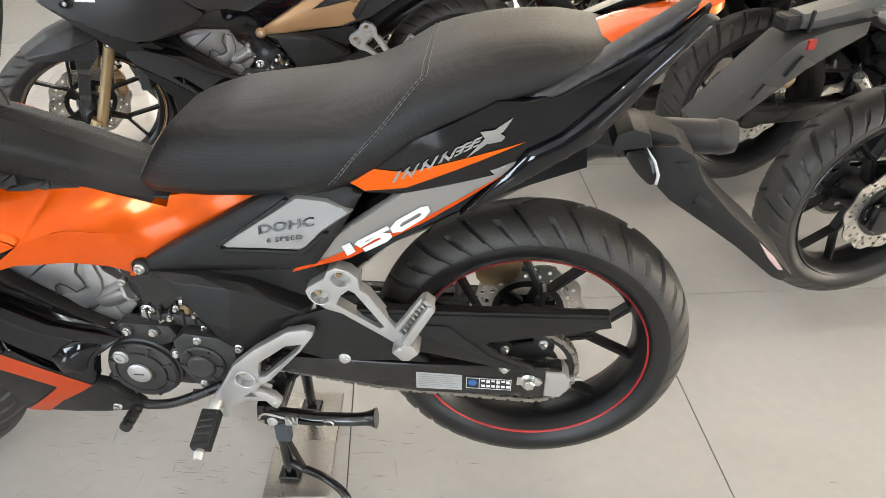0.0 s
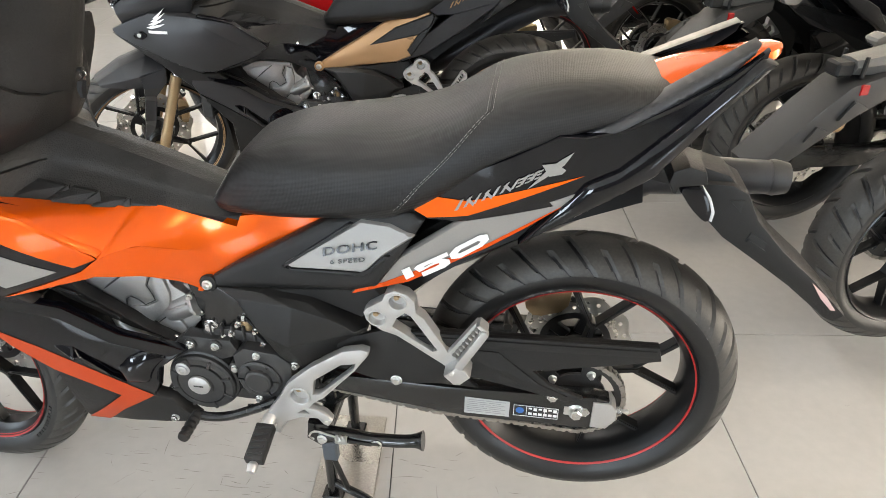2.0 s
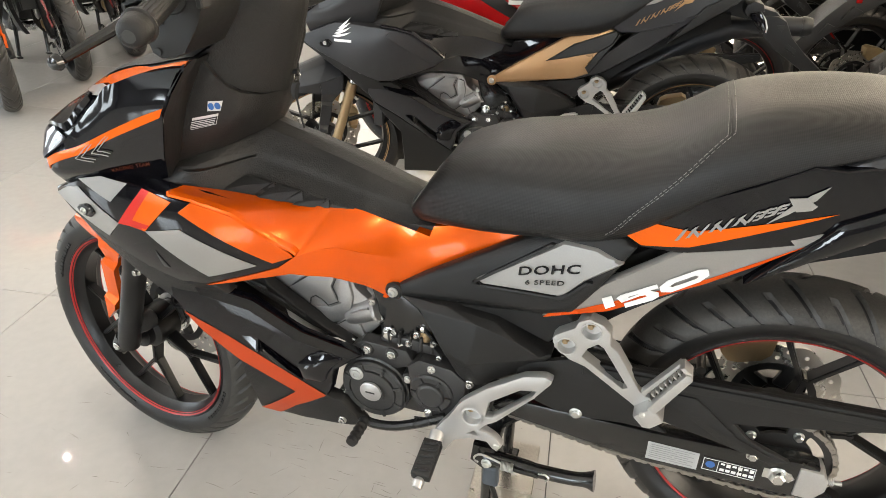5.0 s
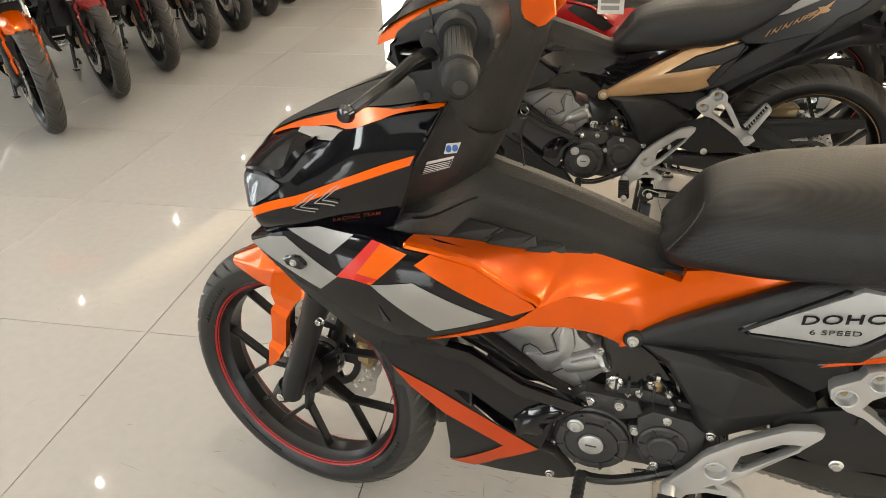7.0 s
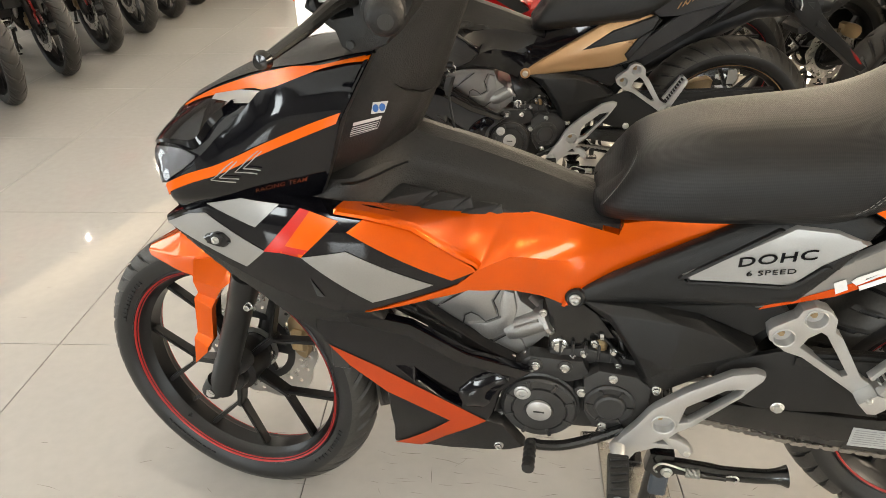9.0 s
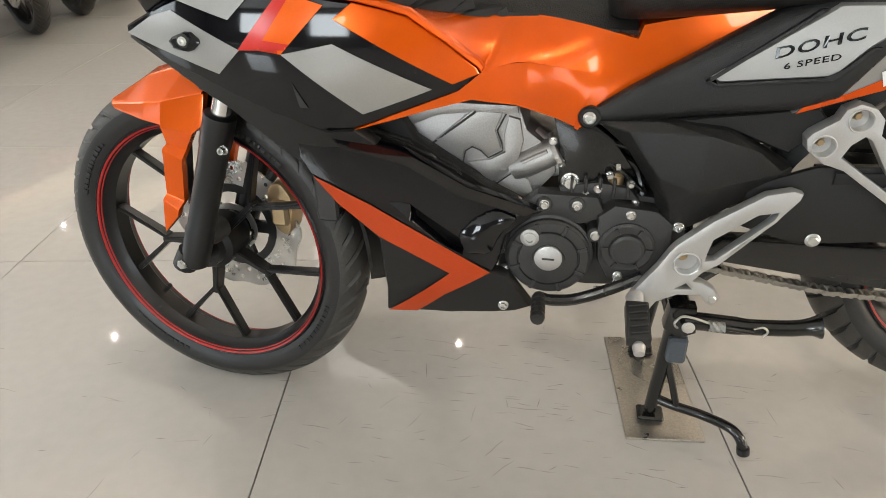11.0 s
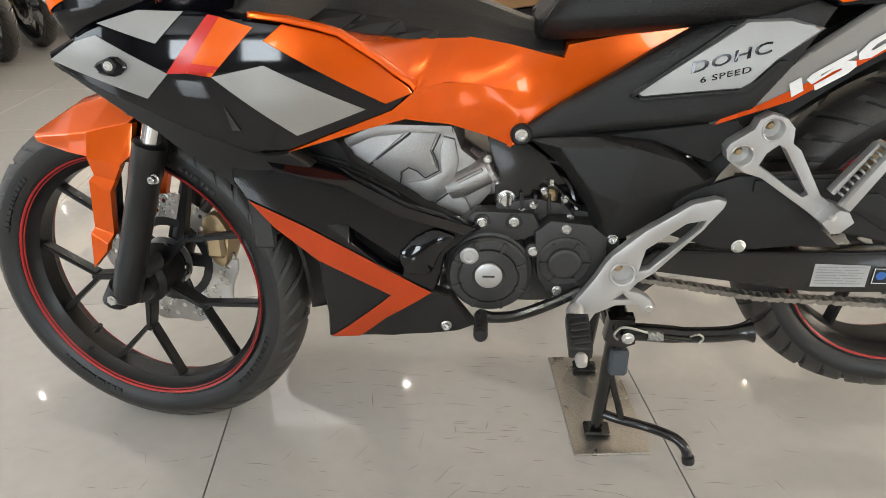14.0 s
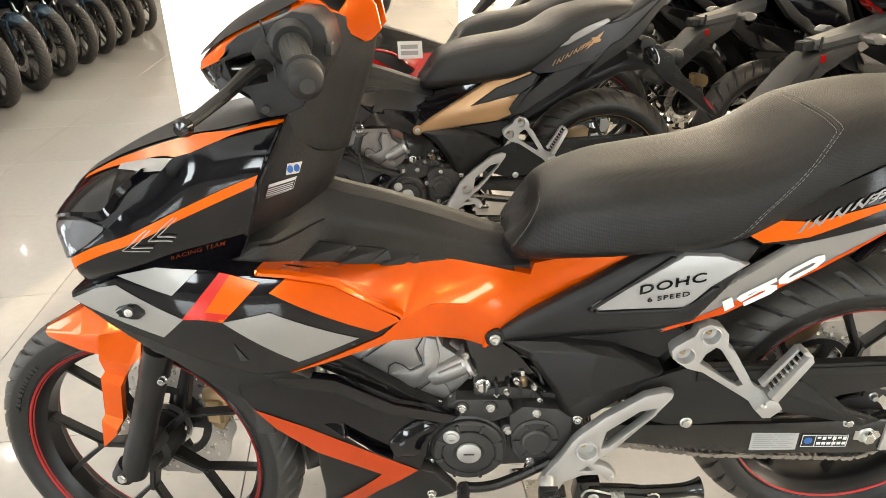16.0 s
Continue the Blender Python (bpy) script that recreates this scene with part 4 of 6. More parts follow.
    # headlight fairing
    part("headlight_fairing", HEAD_LOFT.mesh(cap=False, nu=28), pal["nose"], root, pal["nose_label"], 50)
    for sd in (1, -1):
        lip, ribs = bmesh.new(), []
        for k in range(15):
            p = HEAD_LOFT.at(0, .30 + .70 * k / 14)
            ribs.append([lip.verts.new((p.x + dx, p.y * q * sd, p.z + dz)) for dx, q, dz in ((0, 1.0, 0), (.001, .94, -.002), (-.006, .80, -.004), (-.014, .56, -.004))])
        for a, b in zip(ribs, ribs[1:]):
            for k in range(3):
                lip.faces.new((a[k], a[k + 1], b[k + 1], b[k]))
        part("fairing_return", lip, MATTE, root, "matte black back of the fairing", 40)
    bowl = [(.57, .545, .565), (.62, .51, .63), (.70, .485, .685), (.80, .45, .71), (.88, .41, .74), (.95, .34, .77), (1.0, .25, .82)]
    part("lamp_bowl", HEAD_LOFT.strip(bowl, .0012, 6), mat("lamp_bowl_silver", (.16, .16, .17), .22, .6, 0, .2, 80) if main else GLOSS, root, "bright lamp bowl behind the lens")
    part("headlight_lens", HEAD_LOFT.strip([(a, b - .008, c + .008) for a, b, c in bowl], .006, 6), pal["lamp"], root, "clear headlight lens")
    part("lamp_reflector", lathe([(.024, -1.228), (.020, -1.210), (.004, -1.200)], (0, -.105, .752), "x", 18), CHROME, root)
    brow = [(.44, .325, .335), (.52, .30, .39), (.57, .285, .475), (.68, .265, .465), (.80, .245, .43), (.90, .24, .37), (.97, .24, .29)]
    part("lamp_brow", HEAD_LOFT.strip(brow, .0012, 3, 4, .009), pal["winglet"], root, "glossy black lamp brow")
    part("brow_edge", HEAD_LOFT.strip([(a, c, c + .030 * min(1, (a - .44) / .1)) for a, b, c in brow], .009, 1, 4, .001), pal["winglet"], root, "edge under the lamp brow")
    part("fairing_rim", HEAD_LOFT.strip([(0.0, .31, .93), (.012, .31, .93), (.022, .31, .93)], .0035, 16, 2), pal["nose"], root, "raised rim of the fairing")
    part("nose_facet", HEAD_LOFT.strip([(.02, .365, .60), (.10, .35, .60), (.20, .338, .60), (.30, .335, .60), (.36, .335, .60), (.41, .40, .605), (.46, .455, .615), (.50, .50, .625), (.56, .58, .64)], .007, 3, 4, .001), pal["nose"], root, "raised nose facet")
    if main:
        part("stripe", HEAD_LOFT.strip([(.02, .60, .665), (.18, .60, .665), (.37, .61, .672), (.54, .632, .69), (.64, .672, .745), (.71, .712, .795), (.75, .738, .825)], .0024, 3), ORANGE_DECAL, root, "bright orange stripe")
        part("stripe", HEAD_LOFT.strip([(.0, .318, .350), (.17, .296, .322), (.24, .265, .325), (.30, .238, .332), (.36, .226, .312), (.43, .215, .278), (.60, .205, .250), (.75, .19, .215)], .0020, 3), ORANGE_DECAL, root, "bright orange stripe")
        part("decal", HEAD_LOFT.strip([(.345, .330, .352), (.37, .318, .366), (.44, .284, .340), (.50, .270, .312), (.56, .258, .285)], .0042, 3, 1), SILVER, root, "silver grey decal")
        part("windscreen_panel", HEAD_LOFT.strip([(.02, .02, .28), (.20, .02, .26), (.40, .02, .20), (.60, .03, .18), (.75, .04, .17)], .0014, 5), MATTE, root, "matte dark grey upper nose panel")
        for k in range(2):
            a = .43 - .085 * k
            for d, m in ((0, 1.0), (.030, .80)):
                for way in (-1, 1):
                    tip, end = (a + .085 - d, .700), (a + .085 - d - .085 * m, .700 + way * .062 * m)
                    part("chevron", HEAD_LOFT.strip([(end[0], end[1] - .0035, end[1] + .0035), ((tip[0] + end[0]) / 2, (tip[1] + end[1]) / 2 - .0035, (tip[1] + end[1]) / 2 + .0035), (tip[0], tip[1] - .0035, tip[1] + .0035)], .0036, 1, 3), SILVER, root, "thin silver chevron")
        words = text_mesh("RACING TEAM", 1.0, .0, 0.1, 1.25, 1.1, .004)
        wide = max(v.co.x for v in words.vertices)
        for v in words.vertices:
            sx_, ux_ = .36 - .24 * v.co.x / wide, .875 - .040 * v.co.y
            e = .01
            p, nn = HEAD_LOFT.at(sx_, ux_), (HEAD_LOFT.at(sx_ + e, ux_) - HEAD_LOFT.at(sx_ - e, ux_)).cross(HEAD_LOFT.at(sx_, ux_ + e) - HEAD_LOFT.at(sx_, ux_ - e)).normalized()
            v.co = p + (nn if nn.y < 0 else -nn) * .0016
        words.materials.clear()
        words.materials.append(mat("dim_orange_print", (.14, .020, .002), .35, 0, 0, .06, 40))
        new("lettering", words).parent = root
    # inner shield under the bars
    shield = Loft([(0, [(0, .802, -.876), (.030, .801, -.880), (.062, .797, -.895), (.095, .785, -.925), (.125, .772, -.960), (.150, .758, -1.000), (.178, .746, -1.045)]),
                   (1, [(0, .834, -.861), (.030, .834, -.864), (.068, .834, -.873), (.098, .832, -.890), (.120, .828, -.920), (.138, .815, -.955), (.152, .800, -.988)]),
                   (2, [(0, .866, -.847), (.024, .866, -.849), (.060, .869, -.859), (.090, .880, -.876), (.108, .896, -.888), (.120, .917, -.898), (.124, .938, -.910)])], 8)
    skin = shield.mesh(cap=False, nu=24)
    spots = np.array([shield.at(i / 40, .3 + .7 * j / 50) for i in range(41) for j in range(51)])

    def shield_depth(x, z):
        d = (spots[:, 0] - x) ** 2 + (spots[:, 2] - z) ** 2
        near = np.argsort(d)[:4]
        w = 1 / (d[near] + 1e-7)
        return float(-(spots[near, 1] * w).sum() / w.sum())

    rim = [e for e in skin.edges if e.is_boundary]
    for g in bmesh.ops.extrude_edge_only(skin, edges=rim)["geom"]:
        if isinstance(g, bmesh.types.BMVert):
            g.co.y *= .86
            g.co.x -= .010
    # the shield's paler grained black also stands in for light from above
    part("leg_shield", skin, GRAINED, root, "matte black plastic inner shield", 40)
    if main:
        P("sticker", [(-.913, .873), (-.895, .872), (-.901, .856), (-.917, .857)], shield_depth, PAPER, label="white sticker with two blue discs", lift=.0016, thick=.0005, edge=0, step=.012, both=False)
        for cx in (-.9105, -.9025):
            P("sticker_print", circle(cx, .8645, .0036, 12, rz=.0058), shield_depth, BLUE, lift=.0024, thick=.0004, edge=0, step=.012, both=False)
        P("sticker", [(-.939, .847), (-.904, .852), (-.911, .834), (-.946, .827)], shield_depth, PAPER, label="pale warning sticker with dark printed field", lift=.0016, thick=.0005, edge=0, step=.012, both=False)
        P("sticker_field", [(-.9405, .8425), (-.9060, .8475), (-.9112, .8348), (-.9453, .8280)], shield_depth, GRIPRUB, lift=.0022, thick=.0004, edge=0, step=.012, both=False)
        for k in range(4):
            P("print_bar", [(-.9410 - .0012 * k, .8405 - .0030 * k), (-.9085 - .0012 * k, .8452 - .0030 * k), (-.9089 - .0012 * k, .8440 - .0030 * k), (-.9414 - .0012 * k, .8393 - .0030 * k)], shield_depth, PAPER, lift=.0028, thick=.0004, edge=0, step=.012, both=False)
    # tank cover
    part("centre_cover", TANK_LOFT.mesh(cap=False, nu=24), GRAINED, root, "textured matte black centre cover", 22)
    # the slot's shaded hollow is a dark strip laid on the skin
    part("cover_slot", TANK_LOFT.strip([(.235, .385, .400), (.262, .330, .460), (.330, .330, .465), (.372, .375, .400)], .0016, 3), GROOVE, root, "dark strip for the vent slot's hollow")
    part("slot_rim", TANK_LOFT.strip([(.215, .42, .45), (.262, .445, .50), (.330, .45, .505), (.392, .42, .45)], .006, 3, 4, .0005), MATTE, root, "raised rim of the vent slot")
    for k, s in enumerate((.268, .300, .332)):
        part("slot_web", TANK_LOFT.strip([(s, .352, .438), (s + .010, .352, .438)], .0022, 2, 2), GRIPRUB, root)
    for k, (gx, gz, gy) in enumerate(((-.838, .735, .094), (-.788, .727, .092), (-.744, .714, .085), (-.706, .702, .080))):
        q = 1 - .16 * k
        facets("gill", [(gx - .050 * q, gz + .006 * q, gy + .002), (gx, gz, gy + .004), (gx - .030 * q, gz - .020 * q, gy + .022 * q), (gx - .080 * q, gz - .012 * q, gy + .034 * q), (gx - .046 * q, gz - .004 * q, gy + .021 * q)],
               [(0, 1, 4), (1, 2, 4), (2, 3, 4), (3, 0, 4)], MATTE, root, "slanted plastic gill", .006, .0012)
        # a dark patch stands in for the shade beneath each gill
        facets("gill_gap", [(gx + .004, gz - .001, gy + .0015), (gx - .030 * q, gz - .021 * q, gy + .018 * q), (gx + .010 * q, gz - .016 * q, gy + .012 * q)], [(0, 1, 2)], GRIPRUB, root, "dark patch for the shade under a gill", .004, .0005)
    # flank
    def step01(a, b, v):
        t = max(0.0, min(1.0, (v - a) / (b - a)))
        return t * t * (3 - 2 * t)

    edge_line = SHARED + [(-.752, .651), (-.731, .654), (-.709, .653), (-.646, .639), (-.612, .632)]

    def over(x, z):
        """Height above the crease that parts the flank from cowl and lower facet."""
        line = edge_line
        if x <= line[0][0]:
            return z - line[0][1]
        for (ax, az), (bx, bz) in zip(line, line[1:]):
            if x <= bx:
                return z - (az + (bz - az) * (x - ax) / (bx - ax))
        return 1.0

    def upper(x, z):
        d = over(x, z)
        meet = 1 - step01(0.0, .09, d)
        front = 1 - step01(-.80, -.70, x)
        near = COWL(x, z) + .004 - FLANK(x, z)
        return FLANK(x, z) + meet * (front * near + (1 - front) * .007 * (1 - step01(-.68, -.61, x)))

    def lower(x, z):
        d = min(0.0, over(x, z))
        front = 1 - step01(-.80, -.70, x)
        return front * (COWL(x, z) + .002) + (1 - front) * (FLANK(x, z) + .007 * (1 - step01(-.68, -.61, x)) + .30 * d * (1 - step01(-.68, -.62, x)))

    fine_step = .012 if main else .03
    P("flank_cover", FLANK_REAR, upper, flank_m, label=pal["flank_label"], thick=.030, edge=0, step=fine_step)
    # the flank's upper skin: from the crease over the shelf to the centre cover
    inner = [(-.951, .172, .747), (-.905, .136, .729), (-.868, .119, .719), (-.835, .109, .712), (-.788, .098, .706), (-.748, .090, .7050), (-.734, .0865, .7045), (-.724, .084, .7043), (-.712, .082, .7038), (-.699, .080, .7030), (-.644, .077, .694)]
    inner.append((-.590, upper(-.590, .680), .680))
    low_line = curve([(x, upper(x, z), z) for x, z in edge_line], 6)
    top_line = curve(inner, 6)
    for sd in (-1, .60):
        skin, net = bmesh.new(), []
        for p, q in zip(low_line, top_line):
            row, steep = [], step01(-.70, -.615, p.x)
            for k in (0, .05, .12, .22, .34, .46, .58, .70, .82, .92, 1):
                m = p + (q - p) * k
                m.z += (1 - step01(-.84, -.76, p.x)) * .007 * min(1, k / .05) * (1 - k)
                m.y += .006 * step01(-.80, -.72, p.x) * math.sin(math.pi * k)
                m.y = m.y * (1 - steep) + upper(m.x, m.z) * steep
                row.append(skin.verts.new((m.x, sd * m.y, m.z)))
            row.append(skin.verts.new((q.x, sd * (q.y - .004), q.z - .02)))
            net.append(row)
        for a, b in zip(net, net[1:]):
            for k in range(len(a) - 1):
                skin.faces.new((a[k], a[k + 1], b[k + 1], b[k]))
        part("flank_skin", skin, flank_m, root, pal["flank_label"], 50)
    P("flank_facet", FLANK_LOW, lower, flank_m, label=pal["flank_label"], thick=.030, edge=0, step=fine_step)
    P("flank_crease", SHARED + [(x + .004, z + .007) for x, z in reversed(SHARED)], lambda x, z: upper(x, z), flank_m, lift=.0045, thick=.006, edge=.003, rim=.002, step=.02)
    bead = curve([(x, -upper(x, z) - .0005, z) for x, z in ((-.404, .714), (-.486, .653), (-.572, .603), (-.614, .587), (-.634, .560))], 5)
    part("flank_bead", tube(bead, .0022, 8), flank_m, root, pal["flank_label"])
    for o in root.children:
        if o.name.split(".")[0] in ("flank_cover", "flank_facet", "flank_crease", "side_cowl", "cowl_blade", "decal") and o.type == "MESH" and o.data.vertices[0].co.y > .02:
            o.data.transform(Matrix.Diagonal((1, .60, 1, 1)))
    # side covers
    side_ol = [(-.635, .576), (-.532, .639), (-.407, .716), (-.290, .762), (-.249, .744), (-.285, .681), (-.325, .620), (-.369, .600), (-.603, .564), (-.628, .562)]
    P("side_cover", side_ol, chamfered(side_ol, lambda x, z: COVER(x, z) - .006, .006, .010), pal["cover"], label=pal["cover_label"], thick=.012, step=.006 if main else .03, edge=.002)
    if cover_fork:
        P("cover_notch", [(-.455, .648), (-.372, .705), (-.255, .752), (-.248, .742), (-.262, .714), (-.300, .688), (-.360, .672), (-.395, .662)], COVER, pal["badge"], label=pal["badge_label"], lift=.005, thick=.010, step=.012)
        P("cover_rear", [(-.300, .690), (-.262, .716), (-.246, .745), (-.240, .740), (-.285, .675), (-.322, .622), (-.335, .640)], COVER, MATTE, label="matte black rear edge", lift=.0045, thick=.010, step=.012)
    else:
        P("badge_panel", [(-.477, .637), (-.347, .729), (-.300, .732), (-.262, .722), (-.310, .682), (-.341, .646), (-.466, .630)], COVER, pal["badge"], label=pal["badge_label"], lift=.005, thick=.006, step=.025)
    if not cover_fork:
        P("badge_rim", [(-.482, .632), (-.466, .626), (-.340, .641), (-.300, .684), (-.309, .683), (-.342, .647), (-.466, .631), (-.474, .637), (-.36, .722), (-.366, .722)], COVER, pal["cover"], lift=.008, thick=.008, edge=.001, step=.04)
    if main:
        lettering("lettering", "DOHC", .0178, (-.411, .6635), 18.0, GLOSS, root, COVER, .22, 1.74, 1.08, .0075, .016)
        lettering("lettering", "6 SPEED", .0098, (-.398, .6525), 15.5, GLOSS, root, COVER, .15, 1.62, 1.12, .0075, .006)
    bolt(root, -.622, -.114, .575, .0078, .005, socket=True)
    P("bolt_boss", circle(-.622, .575, .0155, 18), COVER, pal["cover"], lift=.003, thick=.012, edge=.003)
    facets("knee_cover", [(-.611, .570, .108), (-.518, .578, .126), (-.440, .570, .130), (-.351, .518, .118), (-.354, .502, .114), (-.470, .421, .118), (-.493, .414, .112), (-.514, .428, .105), (-.520, .462, .104), (-.565, .529, .100),
                          (-.567, .565, .130), (-.467, .568, .144), (-.401, .546, .142), (-.368, .515, .130), (-.479, .490, .152), (-.503, .457, .138), (-.527, .508, .146)],
           [(0, 1, 11, 10), (1, 2, 12, 11), (2, 3, 13, 12), (3, 4, 13), (4, 5, 14, 13), (5, 6, 15, 14), (6, 7, 15), (7, 8, 15), (8, 9, 16, 15), (9, 0, 10, 16), (10, 11, 14, 16), (11, 12, 13, 14), (14, 15, 16)],
           MATTE, root, "matte black frame cover with raised facets", .03, .003)
    P("knee_rear", [(-.60, .566), (-.40, .592), (-.365, .597), (-.335, .60), (-.318, .58), (-.36, .535), (-.44, .566), (-.53, .565)], lambda x, z: .112, MATTE, label="matte black frame cover", thick=.02, step=.04)
    bolt(root, -.484, -.122, .422, .007, .005, socket=True)
    # band under the tail
    P("tail_band", [(-.371, .594), (-.354, .618), (-.321, .638), (-.288, .676), (-.218, .732), (-.186, .758), (-.044, .808), (-.020, .815), (-.101, .749), (-.156, .706), (-.276, .627)], BAND, pal["band"], label=pal["band_label"], thick=.010, step=.03)
    if main:
        # the lower decal's orange is darkened for the shade it lies in
        P("decal", [(-.369, .595), (-.352, .616), (-.318, .622), (-.250, .660), (-.156, .715), (-.05, .795), (-.101, .751), (-.156, .708), (-.276, .629)], BAND, mat("shaded_orange_decal", (.62, .070, .002), .26, .1, .1, .06, 40, spec=.3), label="lower orange decal, darkened for shade", lift=.0013, thick=.0005, edge=0)
        for ol, hl in (([(-.286, .652), (-.273, .660), (-.266, .643), (-.279, .634)], ()),
                       ([(-.216, .694), (-.261, .664), (-.266, .657), (-.258, .651), (-.236, .668), (-.228, .672), (-.226, .670), (-.255, .650), (-.252, .643), (-.218, .665), (-.210, .674), (-.212, .681), (-.226, .681), (-.250, .661), (-.250, .664), (-.213, .688)], ()),
                       ([(-.212, .690), (-.203, .704), (-.168, .730), (-.157, .733), (-.154, .724), (-.163, .711), (-.196, .685), (-.209, .682)], [[(-.199, .695), (-.196, .694), (-.169, .714), (-.166, .719), (-.170, .720), (-.194, .702)]])):
            P("numeral", ol, BAND, WHITE, label="white slanted numeral", lift=.0034, thick=.0006, edge=0, holes=[list(reversed(h)) for h in hl], both=False, step=.02)
    # tail cowl
    P("tail_cowl", [(-.279, .765), (-.231, .793), (-.199, .824), (-.125, .861), (-.070, .890), (-.036, .889), (.012, .899), (.080, .931), (.137, .961), (.181, .993), (.172, .962), (.085, .879), (.012, .825), (-.020, .80), (-.186, .750), (-.245, .744)],
      TAIL, tail_m, label=pal["tail_label"], thick=.012, step=.025, edge=.004)
    fin = [(-.113, .723), (-.027, .826), (.012, .846), (.079, .905), (.172, .985), (.192, .978), (.125, .915), (.058, .837), (-.042, .773)]
    P("tail_fin", fin, chamfered(fin, lambda x, z: TAIL(x, z) - .012, .006, .010), tail_m if main else MATTE, label="gloss black tail fin", thick=.02, step=.006 if main else .03, lift=.018, edge=.002, rim=.0022)
    if main:
        P("decal", [(-.279, .768), (-.248, .787), (-.185, .786), (-.032, .836), (-.186, .762), (-.209, .757), (-.245, .750)], TAIL, ORANGE_DECAL, label="orange wedge decal", lift=.0013, thick=.0005, edge=0)
        logo_bars(root, SILVER)
    part("tail_top", TAIL_LOFT.mesh(cap=True), pal["tailtop"], root, pal["tailtop_label"])
    grab = [(-.040, .886), (-.024, .897), (.040, .926), (.150, .988), (.170, .999), (.166, .986), (.140, .960), (.051, .906), (.004, .880)]
    P("grab_rail", grab, chamfered(grab, lambda x, z: .128 - .32 * max(0, x) , .008, .010), SATIN, label="satin grey grab rail", thick=.03, step=.006 if main else .03, edge=.003)
    part("tail_light", Loft([(.12, [(0, .915), (.014, .912), (.018, .900)]), (.17, [(0, .940), (.012, .937), (.016, .925)]), (.205, [(0, .960), (.006, .958), (.008, .952)])], 3).mesh(), REDGLASS, root, "red tail light")
    # seat
    part("seat", SEAT_LOFT.mesh(cap=True, nu=36), SEAT, root, "black vinyl seat with woven print and double stitched seam", 60)
    if main:
        st = bmesh.new()
        def stitch(path, lift=.001, side=1):
            pts = [Vector((p.x, p.y * side, p.z)) for p in (SEAT_LOFT.at(s, u) + Vector((0, -lift, lift)) for s, u in path)]
            acc = 0
            for a, b in zip(pts, pts[1:]):
                if (acc := acc + 1) % 3:
                    tube([a, b], .00045, 5, st)
        def seam_at(u, off=0.0):
            return (.580 + off - .140 * max(0.0, (u * 11 / 9 - .38) / .62), u)
        for off in (-.0045, .0045):
            stitch([seam_at(i / 140, off) for i in range(1, 122)])
            stitch([seam_at(i / 140, off) for i in range(1, 90)], side=-1)
        stitch([(.128 + .008 * (1 - i / 90), .20 + .62 * i / 90) for i in range(91)])
        part("stitching", st, mat("pale_thread", (.24, .23, .22), .7), root, "pale grey double stitching")["kind"] = "stuff"
        seam = [SEAT_LOFT.at(*seam_at(i / 60)) for i in range(53)]
        front = [SEAT_LOFT.at(.120 + .008 * (1 - i / 40), .10 + .74 * i / 40) for i in range(41)]
        part("seam_welt", tube(front, .0011, 6), GRIPRUB, root)
        part("seam_welt", tube(seam, .0013, 6), GRIPRUB, root)
    # swing arm, guard, chain, sprocket
    part("swing_arm", plate([[(-.445, .375), (-.418, .401), (-.176, .401), (.040, .410), (.062, .404), (.066, .350), (.050, .338), (-.180, .334), (-.429, .365)]], -.112, -.082, .005), FRAME, root, "gloss black steel swing arm", 30)
    part("swing_arm", plate([[(-.445, .375), (-.418, .401), (-.176, .401), (.040, .410), (.062, .404), (.066, .350), (.050, .338), (-.180, .334), (-.429, .365)]], .082, .112, .005), FRAME, root, "gloss black steel swing arm", 30)
    part("axle_adjuster", plate([[(.035, .402), (.066, .402), (.076, .385), (.076, .368), (.062, .345), (.035, .345)]], -.116, -.078, .003), ALLOY, root, "bare alloy chain adjuster")
    part("adjuster_screw", tube([(.07, -.10, .376), (.098, -.10, .377)], .0035, 10), STEEL, root)
    part("adjuster_nut", lathe([(.007, .078), (.007, .086)], (0, -.10, .3765), "x", 6), STEEL, root)
    bolt(root, .008, -.113, .376, .013, .012)
    P("axle_slot", [(-.012, .367), (.026, .367), (.032, .376), (.026, .385), (-.012, .385)], lambda x, z: .1135, STEEL, thick=.004, edge=0, both=False)
    guard = [(-.404, .490), (-.322, .522), (.120, .538), (.127, .512), (.061, .495), (-.072, .465), (-.043, .438), (.016, .414), (-.013, .403), (-.075, .419), (-.193, .443), (-.161, .415), (-.227, .416), (-.277, .410), (-.334, .409), (-.404, .430)]
    part("chain_guard", plate([guard], -.122, -.112, .003), MATTE, root, "matte black plastic chain guard", 30)
    part("guard_flange", plate([[(-.322, .521), (.120, .537), (.120, .533), (-.322, .517)]], -.118, -.104, .001), MATTE, root)
    part("guard_rib", plate([[(-.300, .517), (.117, .533), (.113, .520), (-.154, .508), (-.300, .500)]], -.126, -.119, .003), MATTE, root)
    part("guard_rib", plate([[(-.200, .500), (-.130, .500), (-.060, .440), (-.010, .418), (-.030, .412), (-.085, .428)]], -.125, -.119, .003), MATTE, root)
    bolt(root, -.303, -.122, .414, .009, .006), bolt(root, -.035, -.122, .412, .008, .006)
    if main:
        P("sticker", [(-.184, .383), (-.105, .382), (-.105, .346), (-.184, .345)], lambda x, z: .1128, mat("grey_sticker", (.40, .40, .395), .45, 0, 0, .08, 60), label="pale text sticker", thick=.0004, edge=0, both=False)
        for k in range(7):
            for x0, x1 in ((-.180, -.150 + .006 * (k % 3)), (-.147 + .006 * (k % 3), -.112 - .008 * (k % 2))):
                z0 = .3790 - .0045 * k
